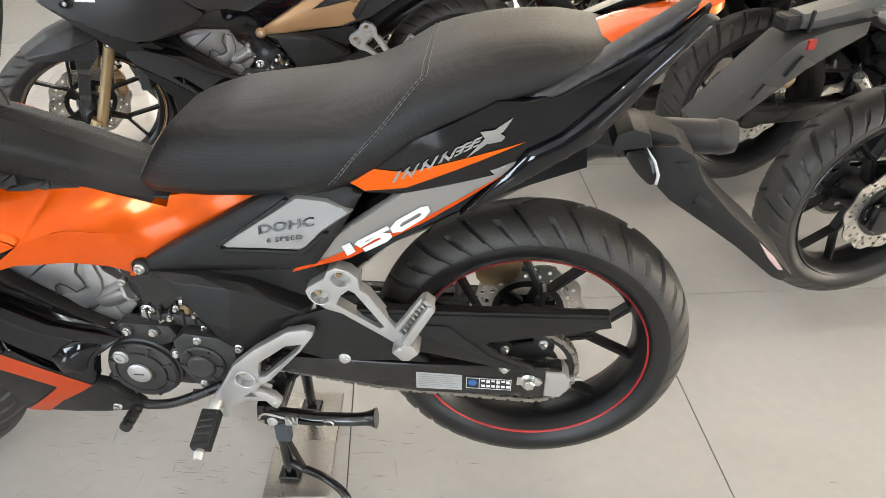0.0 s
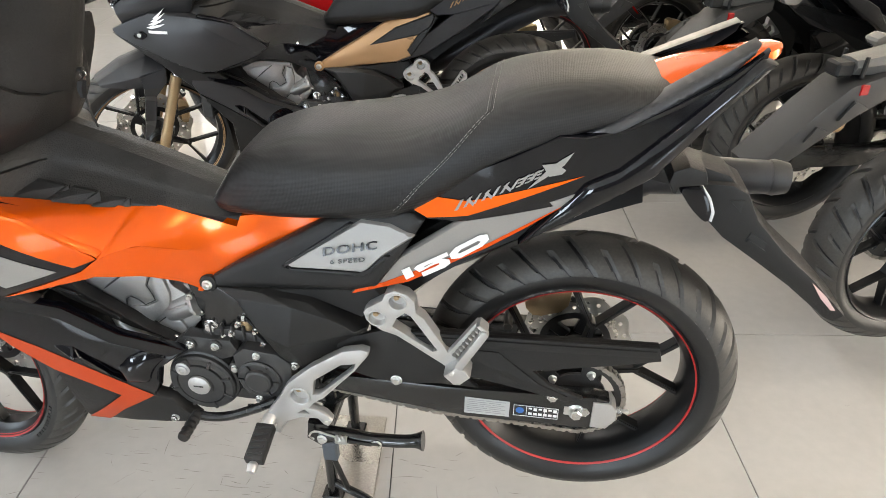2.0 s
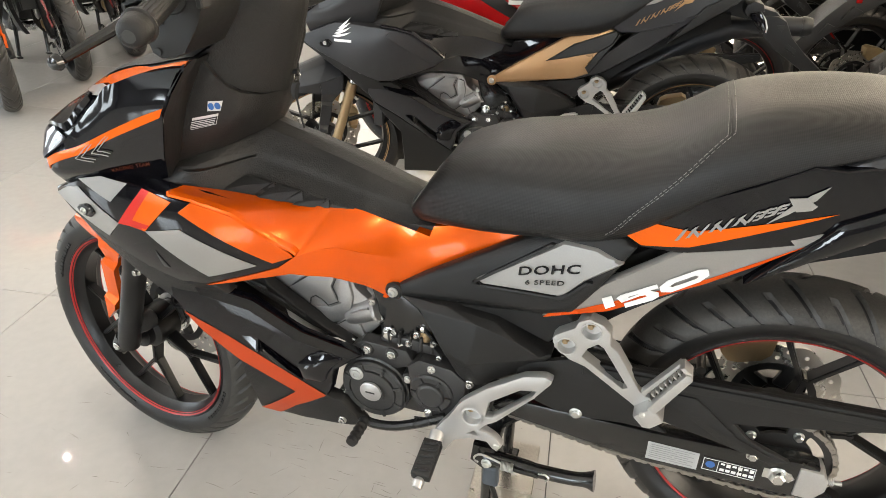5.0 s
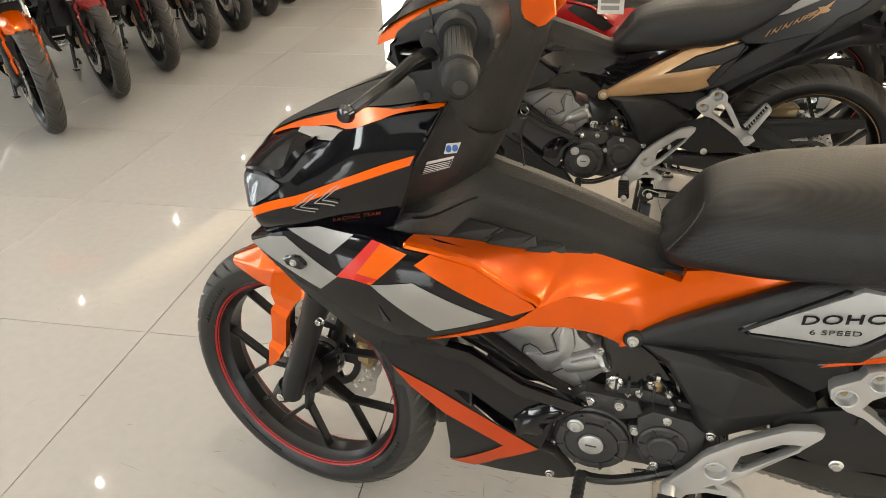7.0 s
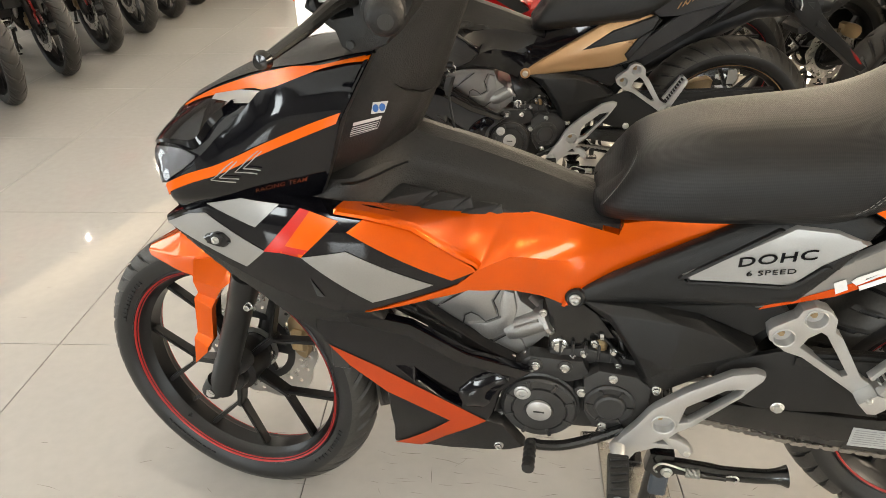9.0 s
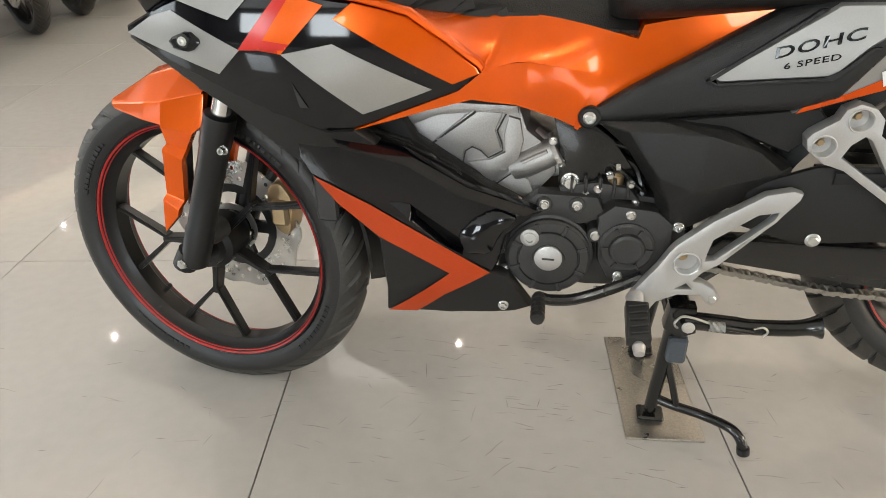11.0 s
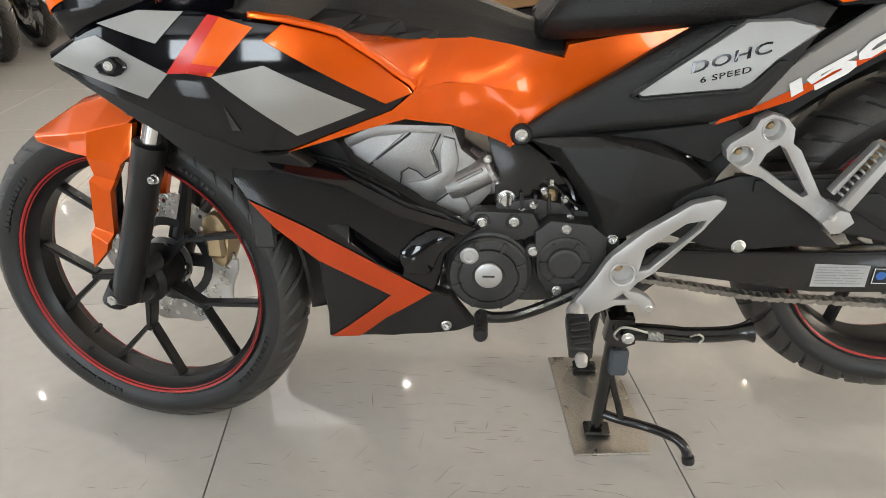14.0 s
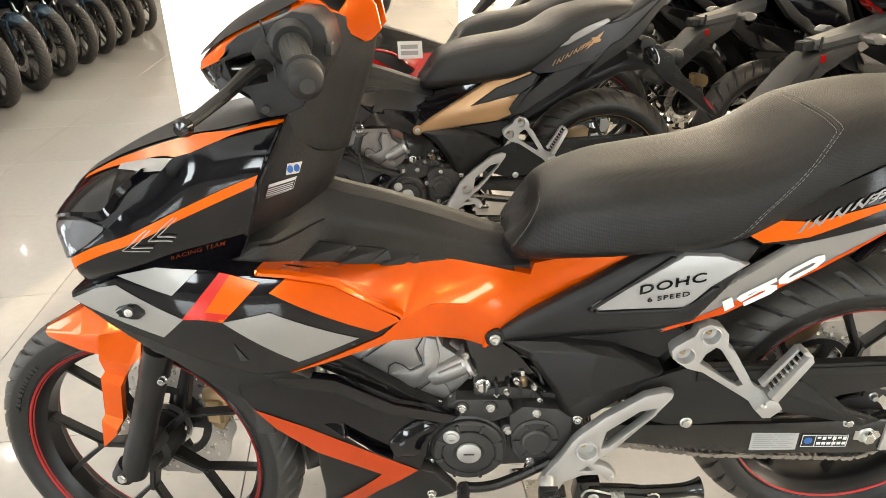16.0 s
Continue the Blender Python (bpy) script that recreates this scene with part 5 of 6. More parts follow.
                P("print_bar", [(x0, z0), (x1, z0), (x1, z0 - .0013), (x0, z0 - .0013)], lambda x, z: .1134, mat("grey_print", (.25, .25, .25), .6), thick=.0003, edge=0, both=False)
        P("sticker", [(-.099, .380), (-.021, .378), (-.020, .351), (-.099, .352)], lambda x, z: .1128, GRIPRUB, label="black tyre pressure sticker", thick=.0004, edge=0, both=False)
        for a, b, c, d in ((-.098, -.021, .3775, .3765), (-.098, -.021, .3535, .3525), (-.098, -.097, .378, .353), (-.076, -.075, .378, .353), (-.045, -.044, .378, .353), (-.022, -.021, .378, .353)):
            P("sticker_line", [(a, c), (b, c), (b, d), (a, d)], lambda x, z: .1134, WHITE, thick=.0003, edge=0, both=False)
        P("sticker_print", circle(-.087, .3655, .007, 16), lambda x, z: .1134, BLUE, thick=.0003, edge=0, both=False)
        for k in range(6):
            x = -.072 + .0085 * k
            P("print_bar", [(x, .374), (x + .006, .374), (x + .006, .370 - .003 * (k % 2)), (x, .370 - .003 * (k % 2))], lambda x, z: .1134, WHITE, thick=.0003, edge=0, both=False)
            P("print_bar", [(x, .3625), (x + .0065, .3625), (x + .0065, .357), (x, .357)], lambda x, z: .1134, WHITE, thick=.0003, edge=0, both=False)
    sx, sz, sr = .010, .372, .082
    fx, fz, fr = -.515, .372, .034
    n = 132
    teeth = [(sx + (sr + (.0035 if (i // 2) % 2 else -.003)) * math.cos(2 * math.pi * i / n), sz + (sr + (.0035 if (i // 2) % 2 else -.003)) * math.sin(2 * math.pi * i / n)) for i in range(n)]
    holes = [circle(sx, sz, .024, 20)]
    for i in range(5):
        a0 = 2 * math.pi * i / 5 + .25
        lp = [(sx + .067 * math.cos(a0 + t), sz + .067 * math.sin(a0 + t)) for t in np.linspace(0, .75, 7)] + [(sx + .052 * math.cos(a0 + t), sz + .052 * math.sin(a0 + t)) for t in np.linspace(.75, 0, 7)]
        holes.append(lp)
    part("rear_sprocket", plate([teeth] + holes, -.071, -.065), CASE, root, "dark steel rear sprocket", 20)
    for i in range(5):
        a0 = 2 * math.pi * i / 5 - .05
        bolt(root, sx + .057 * math.cos(a0), -.072, sz + .057 * math.sin(a0), .007, .008)
    loop = [(sx + sr * math.cos(a), -.068, sz + sr * math.sin(a)) for a in np.linspace(radians(96), radians(-84), 24)]
    loop += [(sx - .25, -.068, .300), (fx + .10, -.068, .328)]
    loop += [(fx + fr * math.cos(a), -.068, fz + fr * math.sin(a)) for a in np.linspace(radians(-95), radians(-275), 10)]
    if fine:
        chain = empty("chain")
        chain.parent = root
        chain["label"] = "oiled steel drive chain"
        chain_links(chain, loop)
    else:
        part("chain", tube(loop, .006, 6), CHAINM, root, "oiled steel drive chain")
    # rear brake caliper on the far side
    cb = plate([[(-.072, .440), (-.012, .462), (-.006, .517), (-.085, .500), (-.095, .465)]], .055, .10, .006, rnd=1)
    part("rear_caliper", cb, BRASS, root, "gold rear brake caliper")
    part("caliper_pin", tube([(-.12, .05, .46), (-.12, -.005, .46)], .008, 10), CASE, root)
    # engine
    cyl = bmesh.new()
    plate([[(-.905, .545), (-.881, .556), (-.835, .580), (-.717, .578), (-.705, .545), (-.665, .514), (-.660, .480), (-.691, .443), (-.695, .420), (-.765, .455), (-.85, .510)]], -.085, .085, .008, cyl)
    part("cylinder_head", cyl, CAST, root, "rough cast aluminium cylinder", 30)
    part("casting_boss", plate([[(-.838, .527), (-.798, .500), (-.796, .513), (-.784, .522), (-.760, .507), (-.742, .518), (-.751, .545), (-.740, .572), (-.786, .572)]], -.0925, -.080, .003), CAST, root, "", 30)
    part("casting_boss", plate([[(-.790, .494), (-.757, .500), (-.736, .512), (-.738, .540), (-.732, .566), (-.716, .562), (-.710, .530), (-.716, .500), (-.756, .462)]], -.0915, -.080, .003), CAST, root, "", 30)
    part("casting_boss", plate([[(-.754, .458), (-.722, .484), (-.700, .470), (-.690, .446), (-.698, .428)]], -.0905, -.080, .003), CAST, root, "", 30)
    # dark thin bars stand in for the shadow gaps of the casting
    for line in ([(-.797, .495), (-.794, .512), (-.784, .519), (-.772, .514), (-.760, .503), (-.739, .515), (-.741, .527), (-.748, .545), (-.736, .570)], [(-.760, .452), (-.728, .478), (-.700, .500)]):
        part("casting_groove", tube([(x, -.0925, z) for x, z in line], .0012, 6), CASE, root)
    part("head_flange", plate([[(-.884, .558), (-.838, .580), (-.820, .584), (-.720, .582), (-.718, .570), (-.80, .568), (-.835, .564), (-.878, .545)]], -.091, .091, .003), CAST, root)
    # another dark bar in place of a shadow gap, along the parting
    part("parting_line", tube([(-.845, -.0895, .519), (-.812, -.0925, .546), (-.779, -.0935, .572)], .0017, 6), CASE, root)
    part("injector_neck", tube([(-.700, -.05, .525), (-.660, -.06, .495), (-.650, -.06, .480)], .022, 14), CAST, root)
    part("crankcase", plate([[(-.735, .430), (-.60, .470), (-.52, .455), (-.47, .43), (-.46, .34), (-.52, .300), (-.60, .295), (-.70, .300), (-.735, .35)]], -.095, .10, .012), CASE, root, "dark grey engine crankcase", 30)
    part("generator_cover", lathe([(.068, -.085), (.066, -.118), (.062, -.120), (.062, -.127), (.058, -.131), (.047, -.132), (.046, -.129), (.044, -.129), (.043, -.133), (.025, -.135), (.024, -.138), (.0, -.138)], (-.664, 0, .362), "y", 64), CASE, root, "round dark grey generator cover", 25)
    part("cover_cap", lathe([(.0205, -.137), (.0205, -.1415), (.018, -.143), (.0005, -.143)], (-.664, 0, .367), "y", 32), ALLOY, root, "bare alloy round inspection cap")
    part("cap_slot", box(bmesh.new(), -.673, -.655, -.1436, -.142, .3655, .3685), CASE, root)
    for k in range(8):
        a = radians(20 + 45 * k)
        t = box(bmesh.new(), .044, .060, -.1340, -.126, -.003, .003, .001)
        part("cover_rib", merge(bmesh.new(), t, Matrix.Translation((-.664, 0, .362)) @ Matrix.Rotation(-a, 4, "Y")), CASE, root)
    bolt(root, -.693, -.134, .396, .012, .004, ALLOY, True)
    for x, z in ((-.675, .446), (-.628, .447), (-.598, .40), (-.728, .33)):
        part("bolt_boss", lathe([(.013, -.09), (.012, -.120), (.010, -.122)], (x, 0, z), "y", 16), CASE, root)
        bolt(root, x, -.121, z, .0075, .006)
    part("case_bracket", plate([[(-.71, .440), (-.685, .462), (-.60, .460), (-.585, .43), (-.62, .415), (-.69, .420)]], -.118, -.09, .005), CASE, root)
    part("sprocket_cover", plate([[(-.598, .432), (-.575, .452), (-.515, .446), (-.49, .425), (-.492, .35), (-.53, .325), (-.575, .33), (-.592, .36)]], -.125, -.09, .008), CASE, root, "dark grey sprocket cover", 30)
    part("sprocket_cap", lathe([(.040, -.122), (.040, -.128), (.036, -.131), (.026, -.131), (.024, -.136), (.020, -.138), (.0, -.138)], (-.552, 0, .386), "y", 40), CASE, root, "", 25)
    for k in range(6):
        a = radians(60 * k)
        t = box(bmesh.new(), .027, .037, -.1345, -.13, -.002, .002)
        part("cover_rib", merge(bmesh.new(), t, Matrix.Translation((-.552, 0, .386)) @ Matrix.Rotation(-a, 4, "Y")), CASE, root)
    for x, z in ((-.552, .438), (-.56, .336)):
        bolt(root, x, -.126, z, .0065, .005)
    part("water_neck", tube([(-.722, -.074, .482), (-.705, -.078, .492), (-.672, -.082, .511), (-.664, -.083, .516)], .02, 22, radii=[.021, .0215, .0205, .0195]), CAST, root, "cast aluminium water neck")
    nf = plate([chaikin([(-.034, -.006), (-.020, .018), (.014, .026), (.030, .008), (.020, -.018), (-.014, -.026)], 1)], -.004, .004, .002)
    part("neck_flange", merge(bmesh.new(), nf, Matrix.Translation((-.662, -.083, .517)) @ Matrix.Rotation(radians(-30), 4, "Y") @ Matrix.Rotation(radians(90), 4, "Z")), CAST, root)
    part("neck_rib", tube([(-.712, -.098, .500), (-.676, -.102, .521)], .003, 6), CAST, root)
    for x, z in ((-.668, .536), (-.655, .503), (-.690, .450), (-.712, .440)):
        bolt(root, x, -.101, z, .0055, .005)
    part("case_top", plate([[(-.655, .468), (-.60, .478), (-.555, .470), (-.540, .452), (-.60, .452), (-.65, .445)]], -.105, -.04, .004), CASE, root, "dark grey upper crankcase", 30)
    for k in range(5):
        part("case_fin", box(bmesh.new(), -.640 + .020 * k, -.635 + .020 * k, -.108, -.06, .455, .485, .0015), CASE, root)
    part("breather_cap", lathe([(.011, .470), (.012, .486), (.008, .490)], (-.575, -.090, 0), "z", 14), BRASS, root, "brown breather cap")
    for x, z in ((-.600, .468), (-.617, .457), (-.545, .448), (-.585, .490), (-.555, .478)):
        bolt(root, x, -.106, z, .0055, .006)
    for k, pts in enumerate(([(-.655, -.06, .545), (-.62, -.085, .520), (-.585, -.088, .515), (-.55, -.08, .495), (-.535, -.09, .455)], [(-.63, -.08, .555), (-.605, -.09, .535), (-.57, -.092, .53), (-.545, -.085, .51)], [(-.60, -.09, .505), (-.575, -.098, .50), (-.55, -.098, .475), (-.53, -.09, .46)])):
        part("hose", tube(curve(pts), .0055 - .001 * k, 8), FRAME, root, "glossy black engine hose")
        part("hose_clip", tube([Vector(pts[1]) - Vector((.003, 0, 0)), Vector(pts[1]) + Vector((.003, 0, 0))], .0075, 10), STEEL, root)
    part("engine_hanger", plate([[(-.671, .575), (-.62, .566), (-.585, .540), (-.555, .499), (-.599, .486), (-.614, .464), (-.630, .449), (-.646, .453), (-.656, .468), (-.659, .529)]], -.098, -.090, .003), FRAME, root, "black engine hanger plate")
    bolt(root, -.640, -.099, .474, .012, .008)
    part("frame_tube", tube([(-1.0, -.03, .70), (-.80, -.03, .64), (-.62, -.05, .57), (-.48, -.06, .45), (-.45, -.06, .30)], .020, 12), FRAME, root, "gloss black frame tube")
    part("frame_tube", tube([(-1.0, .03, .70), (-.80, .03, .64), (-.62, .05, .57), (-.48, .06, .45), (-.45, .06, .30)], .020, 12), FRAME, root, "gloss black frame tube")
    part("throttle_body", tube([(-.62, -.02, .50), (-.57, -.03, .51), (-.53, -.03, .50)], .024, 14), CASE, root)
    part("sensor_plug", tube([(-.575, -.075, .485), (-.578, -.078, .462)], .012, 10), GRIPRUB, root, "black rubber sensor plug")
    for k, pts in enumerate(([(-.64, -.06, .53), (-.60, -.072, .51), (-.56, -.07, .525), (-.52, -.06, .50)], [(-.61, -.065, .50), (-.57, -.08, .492), (-.53, -.07, .47), (-.51, -.06, .44)], [(-.66, -.05, .55), (-.62, -.07, .535), (-.57, -.075, .505)],
                             [(-.62, -.08, .47), (-.58, -.085, .455), (-.54, -.08, .468)])):
        part("cable", tube(curve(pts), .004 + .001 * (k % 2), 8), GRIPRUB, root, "black engine cable")
    part("radiator", box(bmesh.new(), -1.02, -.985, -.13, .13, .40, .62, .004), CASE, root, "dark radiator core")
    for k in range(14):
        part("radiator_fin", box(bmesh.new(), -.984, -.981, -.125, .125, .408 + .0148 * k, .412 + .0148 * k), RIM, root)
    # lower cowl
    hole = [(-.861, .456), (-.833, .432), (-.789, .397), (-.792, .378), (-.815, .391), (-.857, .434)]
    P("lower_cowl", [(-.983, .581), (-.945, .556), (-.868, .528), (-.781, .478), (-.677, .438), (-.696, .428), (-.727, .405), (-.738, .358), (-.747, .343), (-.828, .397), (-.918, .460), (-.996, .508), (-1.010, .535), (-1.010, .575)],
      LOWER, pal["lower"], label=pal["lower_label"], thick=.014, step=.015, holes=[list(reversed(hole))])
    P("cowl_duct", [(-.935, .520), (-.86, .500), (-.77, .420), (-.745, .375), (-.79, .355), (-.87, .405), (-.92, .455)], lambda x, z: LOWER(x, z) - .035, GRIPRUB, thick=.004, edge=0)
    P("cowl_ridge", [(-.985, .583), (-.945, .562), (-.868, .534), (-.781, .484), (-.677, .441), (-.700, .438), (-.79, .474), (-.87, .520), (-.95, .549)], lambda x, z: LOWER(x, z) + .013 - .9 * (z - .549 + .444 * (x + .95)), GLOSS, label="gloss black bevelled cowl ridge", thick=.012, edge=.002, rim=.0015, step=.025)
    bulge = [(-.797, .413), (-.773, .438), (-.740, .452), (-.707, .433), (-.735, .408), (-.747, .375), (-.787, .378)]
    P("cowl_bulge", bulge, lambda x, z: LOWER(x, z) + .012 * min(1.0, near_rim(bulge, x, z) / .022) ** .6, GLOSS, label="gloss black bulge behind the duct", thick=.012, step=.006 if main else .03, edge=.003, rnd=1)
    P("duct_lip", [(-.925, .492), (-.862, .460), (-.860, .437), (-.893, .461)], lambda x, z: LOWER(x, z) + .004 - .45 * (z - .455), GLOSS, thick=.010, edge=.002, step=.02)
    P("inner_cowl", [(-.977, .560), (-.943, .566), (-.905, .580), (-.880, .565), (-.864, .536), (-.762, .470), (-.690, .434), (-.787, .463), (-.882, .510)], lambda x, z: .112, MATTE, label="matte black inner cowl", thick=.02, step=.04)
    for k in range(3):
        P("inner_fin", [(-.945 + .03 * k, .556 - .010 * k), (-.870 + .035 * k, .535 - .022 * k), (-.866 + .035 * k, .528 - .022 * k), (-.940 + .03 * k, .548 - .010 * k)], lambda x, z: .119, MATTE, thick=.010, edge=.002)
    P("belly_cowl", [(-.996, .508), (-.918, .460), (-.828, .397), (-.747, .343), (-.722, .333), (-.685, .274), (-.710, .263), (-.752, .258), (-.867, .250), (-.918, .244), (-.910, .301), (-.910, .40), (-.965, .465)],
      LOWER, MATTE, label="matte black belly cowl", thick=.02, step=.015, lift=-.002)
    if main:
        P("decal", [(-.992, .506), (-.918, .461), (-.828, .398), (-.749, .343), (-.819, .297), (-.866, .253), (-.914, .247), (-.809, .341), (-.908, .407), (-.963, .464)], LOWER, mat("burnt_orange_decal", (.42, .046, .006), .38, 0, .1, .10, 40, spec=.3), label="burnt orange arrow decal", lift=.0008, thick=.0005, edge=0, step=.015)
    bolt(root, -.728, -.142, .278, .007, .005, socket=True)
    # foot controls
    part("step_holder", plate([[(-.546, .309), (-.533, .335), (-.510, .370), (-.495, .399), (-.487, .410), (-.446, .449), (-.386, .492), (-.354, .500), (-.341, .496), (-.343, .486), (-.367, .451), (-.426, .381), (-.446, .366), (-.456, .352), (-.443, .350), (-.426, .340), (-.416, .325), (-.424, .311), (-.433, .315), (-.443, .328), (-.475, .326), (-.503, .311), (-.519, .279), (-.530, .282), (-.523, .303)],
                               [(-.440, .420), (-.390, .461), (-.366, .466), (-.370, .456), (-.434, .389), (-.446, .386), (-.444, .400)], [(-.466, .346), (-.458, .338), (-.478, .337)], circle(-.470, .380, .0165, 24)], -.152, -.134, .005), ALLOY, root, "sandblasted alloy step holder", 30)
    part("step_boss", lathe([(.0190, -.138), (.0190, -.1535), (.0178, -.1545), (.0160, -.1535), (.0155, -.1400), (.0005, -.1395)], (-.470, 0, .380), "y", 28), ALLOY, root, "hollow alloy pivot boss")
    bolt(root, -.475, -.1395, .386, .0062, .005, BRASS)
    bolt(root, -.426, -.150, .324, .0065, .005)
    part("footpeg", box(bmesh.new(), -.022, .022, -.045, .045, -.010, .010, .004, 2), GRIPRUB, root, "black rubber footpeg").matrix_basis = pose(-.533, -.203, .307, 14, 0, 0) @ Matrix.Diagonal((.76, .78, 1, 1))
    for k in range(5):
        part("footpeg_rib", box(bmesh.new(), -.017, .017, -.0025, .0025, .009, .0135, .001), GRIPRUB, root).matrix_basis = pose(-.533, -.203, .307, 14, 0, 0) @ Matrix.Diagonal((.76, .78, 1, 1)) @ pose(0, -.032 + .016 * k, 0, 0, 0, 12)
    part("footpeg_core", tube([(-.533, -.150, .318), (-.533, -.168, .314), (-.533, -.175, .3125), (-.533, -.236, .297), (-.533, -.242, .2955), (-.533, -.253, .2915)], .008, 12, radii=[.013, .011, .0065, .0065, .0095, .0075]), ALLOY, root, "bare alloy footpeg bar")
    part("shift_lever", tube(curve([(-.525, -.13, .340), (-.575, -.14, .318), (-.62, -.146, .302), (-.655, -.150, .300), (-.672, -.152, .305)]), .0088, 10), FRAME, root, "black steel gear lever")
    sp = [(.0095 + (.0015 if k % 2 else 0), -.150 - .006 * k) for k in range(11)]
    part("shift_peg", lathe(sp, (-.674, 0, .305), "y", 16), GRIPRUB, root, "ribbed rubber gear lever peg", 20)
    part("shift_rod", tube([(-.59, -.12, .305), (-.565, -.11, .300), (-.55, -.11, .34)], .006, 8), STEEL, root)
    part("passenger_step", plate([[(-.350, .565), (-.345, .573), (-.318, .592), (-.313, .605), (-.298, .613), (-.278, .607), (-.266, .594), (-.264, .573), (-.252, .564), (-.212, .499), (-.196, .488), (-.182, .464), (-.192, .450), (-.223, .474), (-.296, .524), (-.322, .532), (-.346, .550)],
                                  [(-.303, .542), (-.296, .559), (-.282, .571), (-.273, .566), (-.230, .501), (-.237, .497)], circle(-.293, .592, .0140, 20), circle(-.328, .556, .0140, 20)], -.135, -.112, .004), ALLOY, root, "sandblasted alloy passenger step holder", 30)
    part("passenger_footpeg", plate([[(-.199, .497), (-.156, .574), (-.149, .573), (-.146, .565), (-.186, .490)]], -.168, -.152, .003), ALLOY, root, "folded alloy passenger footpeg", 30)
    part("peg_rail", plate([[(-.210, .512), (-.166, .580), (-.161, .579), (-.204, .507)]], -.152, -.138, .0015), ALLOY, root, "thin alloy rail of the footpeg", 30)
    part("peg_end", plate([[(-.166, .580), (-.160, .583), (-.147, .572), (-.151, .566)]], -.164, -.140, .002), ALLOY, root)
    pr = bmesh.new()
    for k in range(8):
        t = .08 + k / 7 * .80
        x, z = -.2035 + .042 * t, .506 + .070 * t
        plate([[(x - .0022, z + .0030), (x + .0030, z + .0012), (x + .0058, z - .0042), (x + .0010, z - .0020)]], -.160, -.146, .0008, pr)
    part("peg_teeth", pr, ALLOY, root)
    for x, z in ((-.293, .592), (-.328, .556)):
        part("step_boss", lathe([(.0158, -.119), (.0158, -.1362), (.0148, -.1372), (.0136, -.1362), (.0128, -.1215), (.0004, -.1210)], (x, 0, z), "y", 24), ALLOY, root, "hollow alloy boss")
        bolt(root, x - .003, -.121, z + .004, .0060, .010, BRASS)
    bolt(root, -.203, -.161, .478, .0040, .003)
    part("peg_hinge", plate([[(-.216, .470), (-.196, .490), (-.182, .486), (-.172, .471), (-.188, .454), (-.200, .453)]], -.161, -.118, .004), ALLOY, root, "", 30)
    part("rear_frame", tube([(-.62, -.06, .57), (-.40, -.07, .60), (-.25, -.08, .66), (0.0, -.07, .85)], .013, 10), FRAME, root, "black rear frame tube")
    part("rear_frame", tube([(-.62, .06, .57), (-.40, .07, .60), (-.25, .08, .66), (0.0, .07, .85)], .013, 10), FRAME, root, "black rear frame tube")
    part("shock_absorber", tube([(-.44, 0, .47), (-.38, 0, .56), (-.34, 0, .66)], .022, 12), pal["shock"], root, "red shock absorber")
    sprg = [(-.44 + .10 * i / 80 + .026 * math.cos(i * .8), .026 * math.sin(i * .8), .48 + .17 * i / 80) for i in range(81)]
    part("shock_spring", tube(sprg, .005, 6), pal["shock"], root, "red coil spring")
    part("rear_hugger", Loft([(-.36, [(0, .52), (.05, .515), (.070, .43)]), (-.33, [(0, .60), (.05, .595), (.070, .505)]), (-.26, [(0, .69), (.05, .68), (.075, .590)]), (-.12, [(0, .755), (.05, .75), (.08, .690)]), (.06, [(0, .80), (.05, .795), (.08, .77)])], 4).mesh(cap=False), MATTE, root, "matte black inner rear fender")
    # stands
    for ty, fy in ((-.085, -.062), (.085, .124)):
        part("stand_leg", tube([(-.452, ty, .262), (-.458, ty * .6 + fy * .4, .16), (-.464, fy, .022)], .0125, 12, radii=[.015, .0125, .011]), FRAME, root, "gloss black centre stand leg")
        part("stand_foot", box(bmesh.new(), -.486, -.440, fy - .018, fy + .018, .0065, .0150, .003), FRAME, root)
    part("stand_bar", tube([(-.455, -.085, .225), (-.455, .085, .225)], .012, 10), FRAME, root)
    part("stand_pivot", tube([(-.452, -.105, .262), (-.452, .105, .262)], .017, 14), FRAME, root)
    part("stand_kick", tube(curve([(-.460, -.066, .052), (-.43, -.075, .046), (-.385, -.092, .046), (-.345, -.118, .048), (-.328, -.131, .038), (-.320, -.136, .018)]), .0085, 12), FRAME, root, "gloss black centre stand foot bar")
    part("kick_tip", tube([(-.3205, -.1355, .022), (-.3185, -.1370, .010)], .0105, 12), GRIPRUB, root, "black rubber end of the foot bar")
    part("stand_brace", tube([(-.454, -.078, .15), (-.425, -.078, .050)], .006, 8), FRAME, root)
    part("stand_pad", box(bmesh.new(), -.462, -.432, -.104, -.084, .160, .210, .004), mat("blue_grey_rubber", (.055, .065, .078), .6), root, "blue grey rubber stop")
    part("side_stand", tube(curve([(-.452, -.122, .262), (-.42, -.122, .262), (-.36, -.122, .259), (-.30, -.122, .262), (-.270, -.122, .268), (-.257, -.122, .270)], 4), .014, 14, radii=[.0142] * 8 + [.0125] * 6 + [.0125, .0130, .0140, .0155, .0172, .0185, .0190]), FRAME, root, "folded gloss black side stand")
    part("stand_loop", tube(curve([(-.352, -.134, .264), (-.341, -.137, .270), (-.333, -.137, .263), (-.338, -.136, .253)]), .0018, 6), STEEL, root, "bent wire hook on the side stand")
    part("stand_bracket", plate([[(-.475, .285), (-.435, .285), (-.43, .24), (-.455, .228), (-.48, .245)]], -.125, -.098, .004), FRAME, root)
    bolt(root, -.446, -.136, .258, .0085, .006)
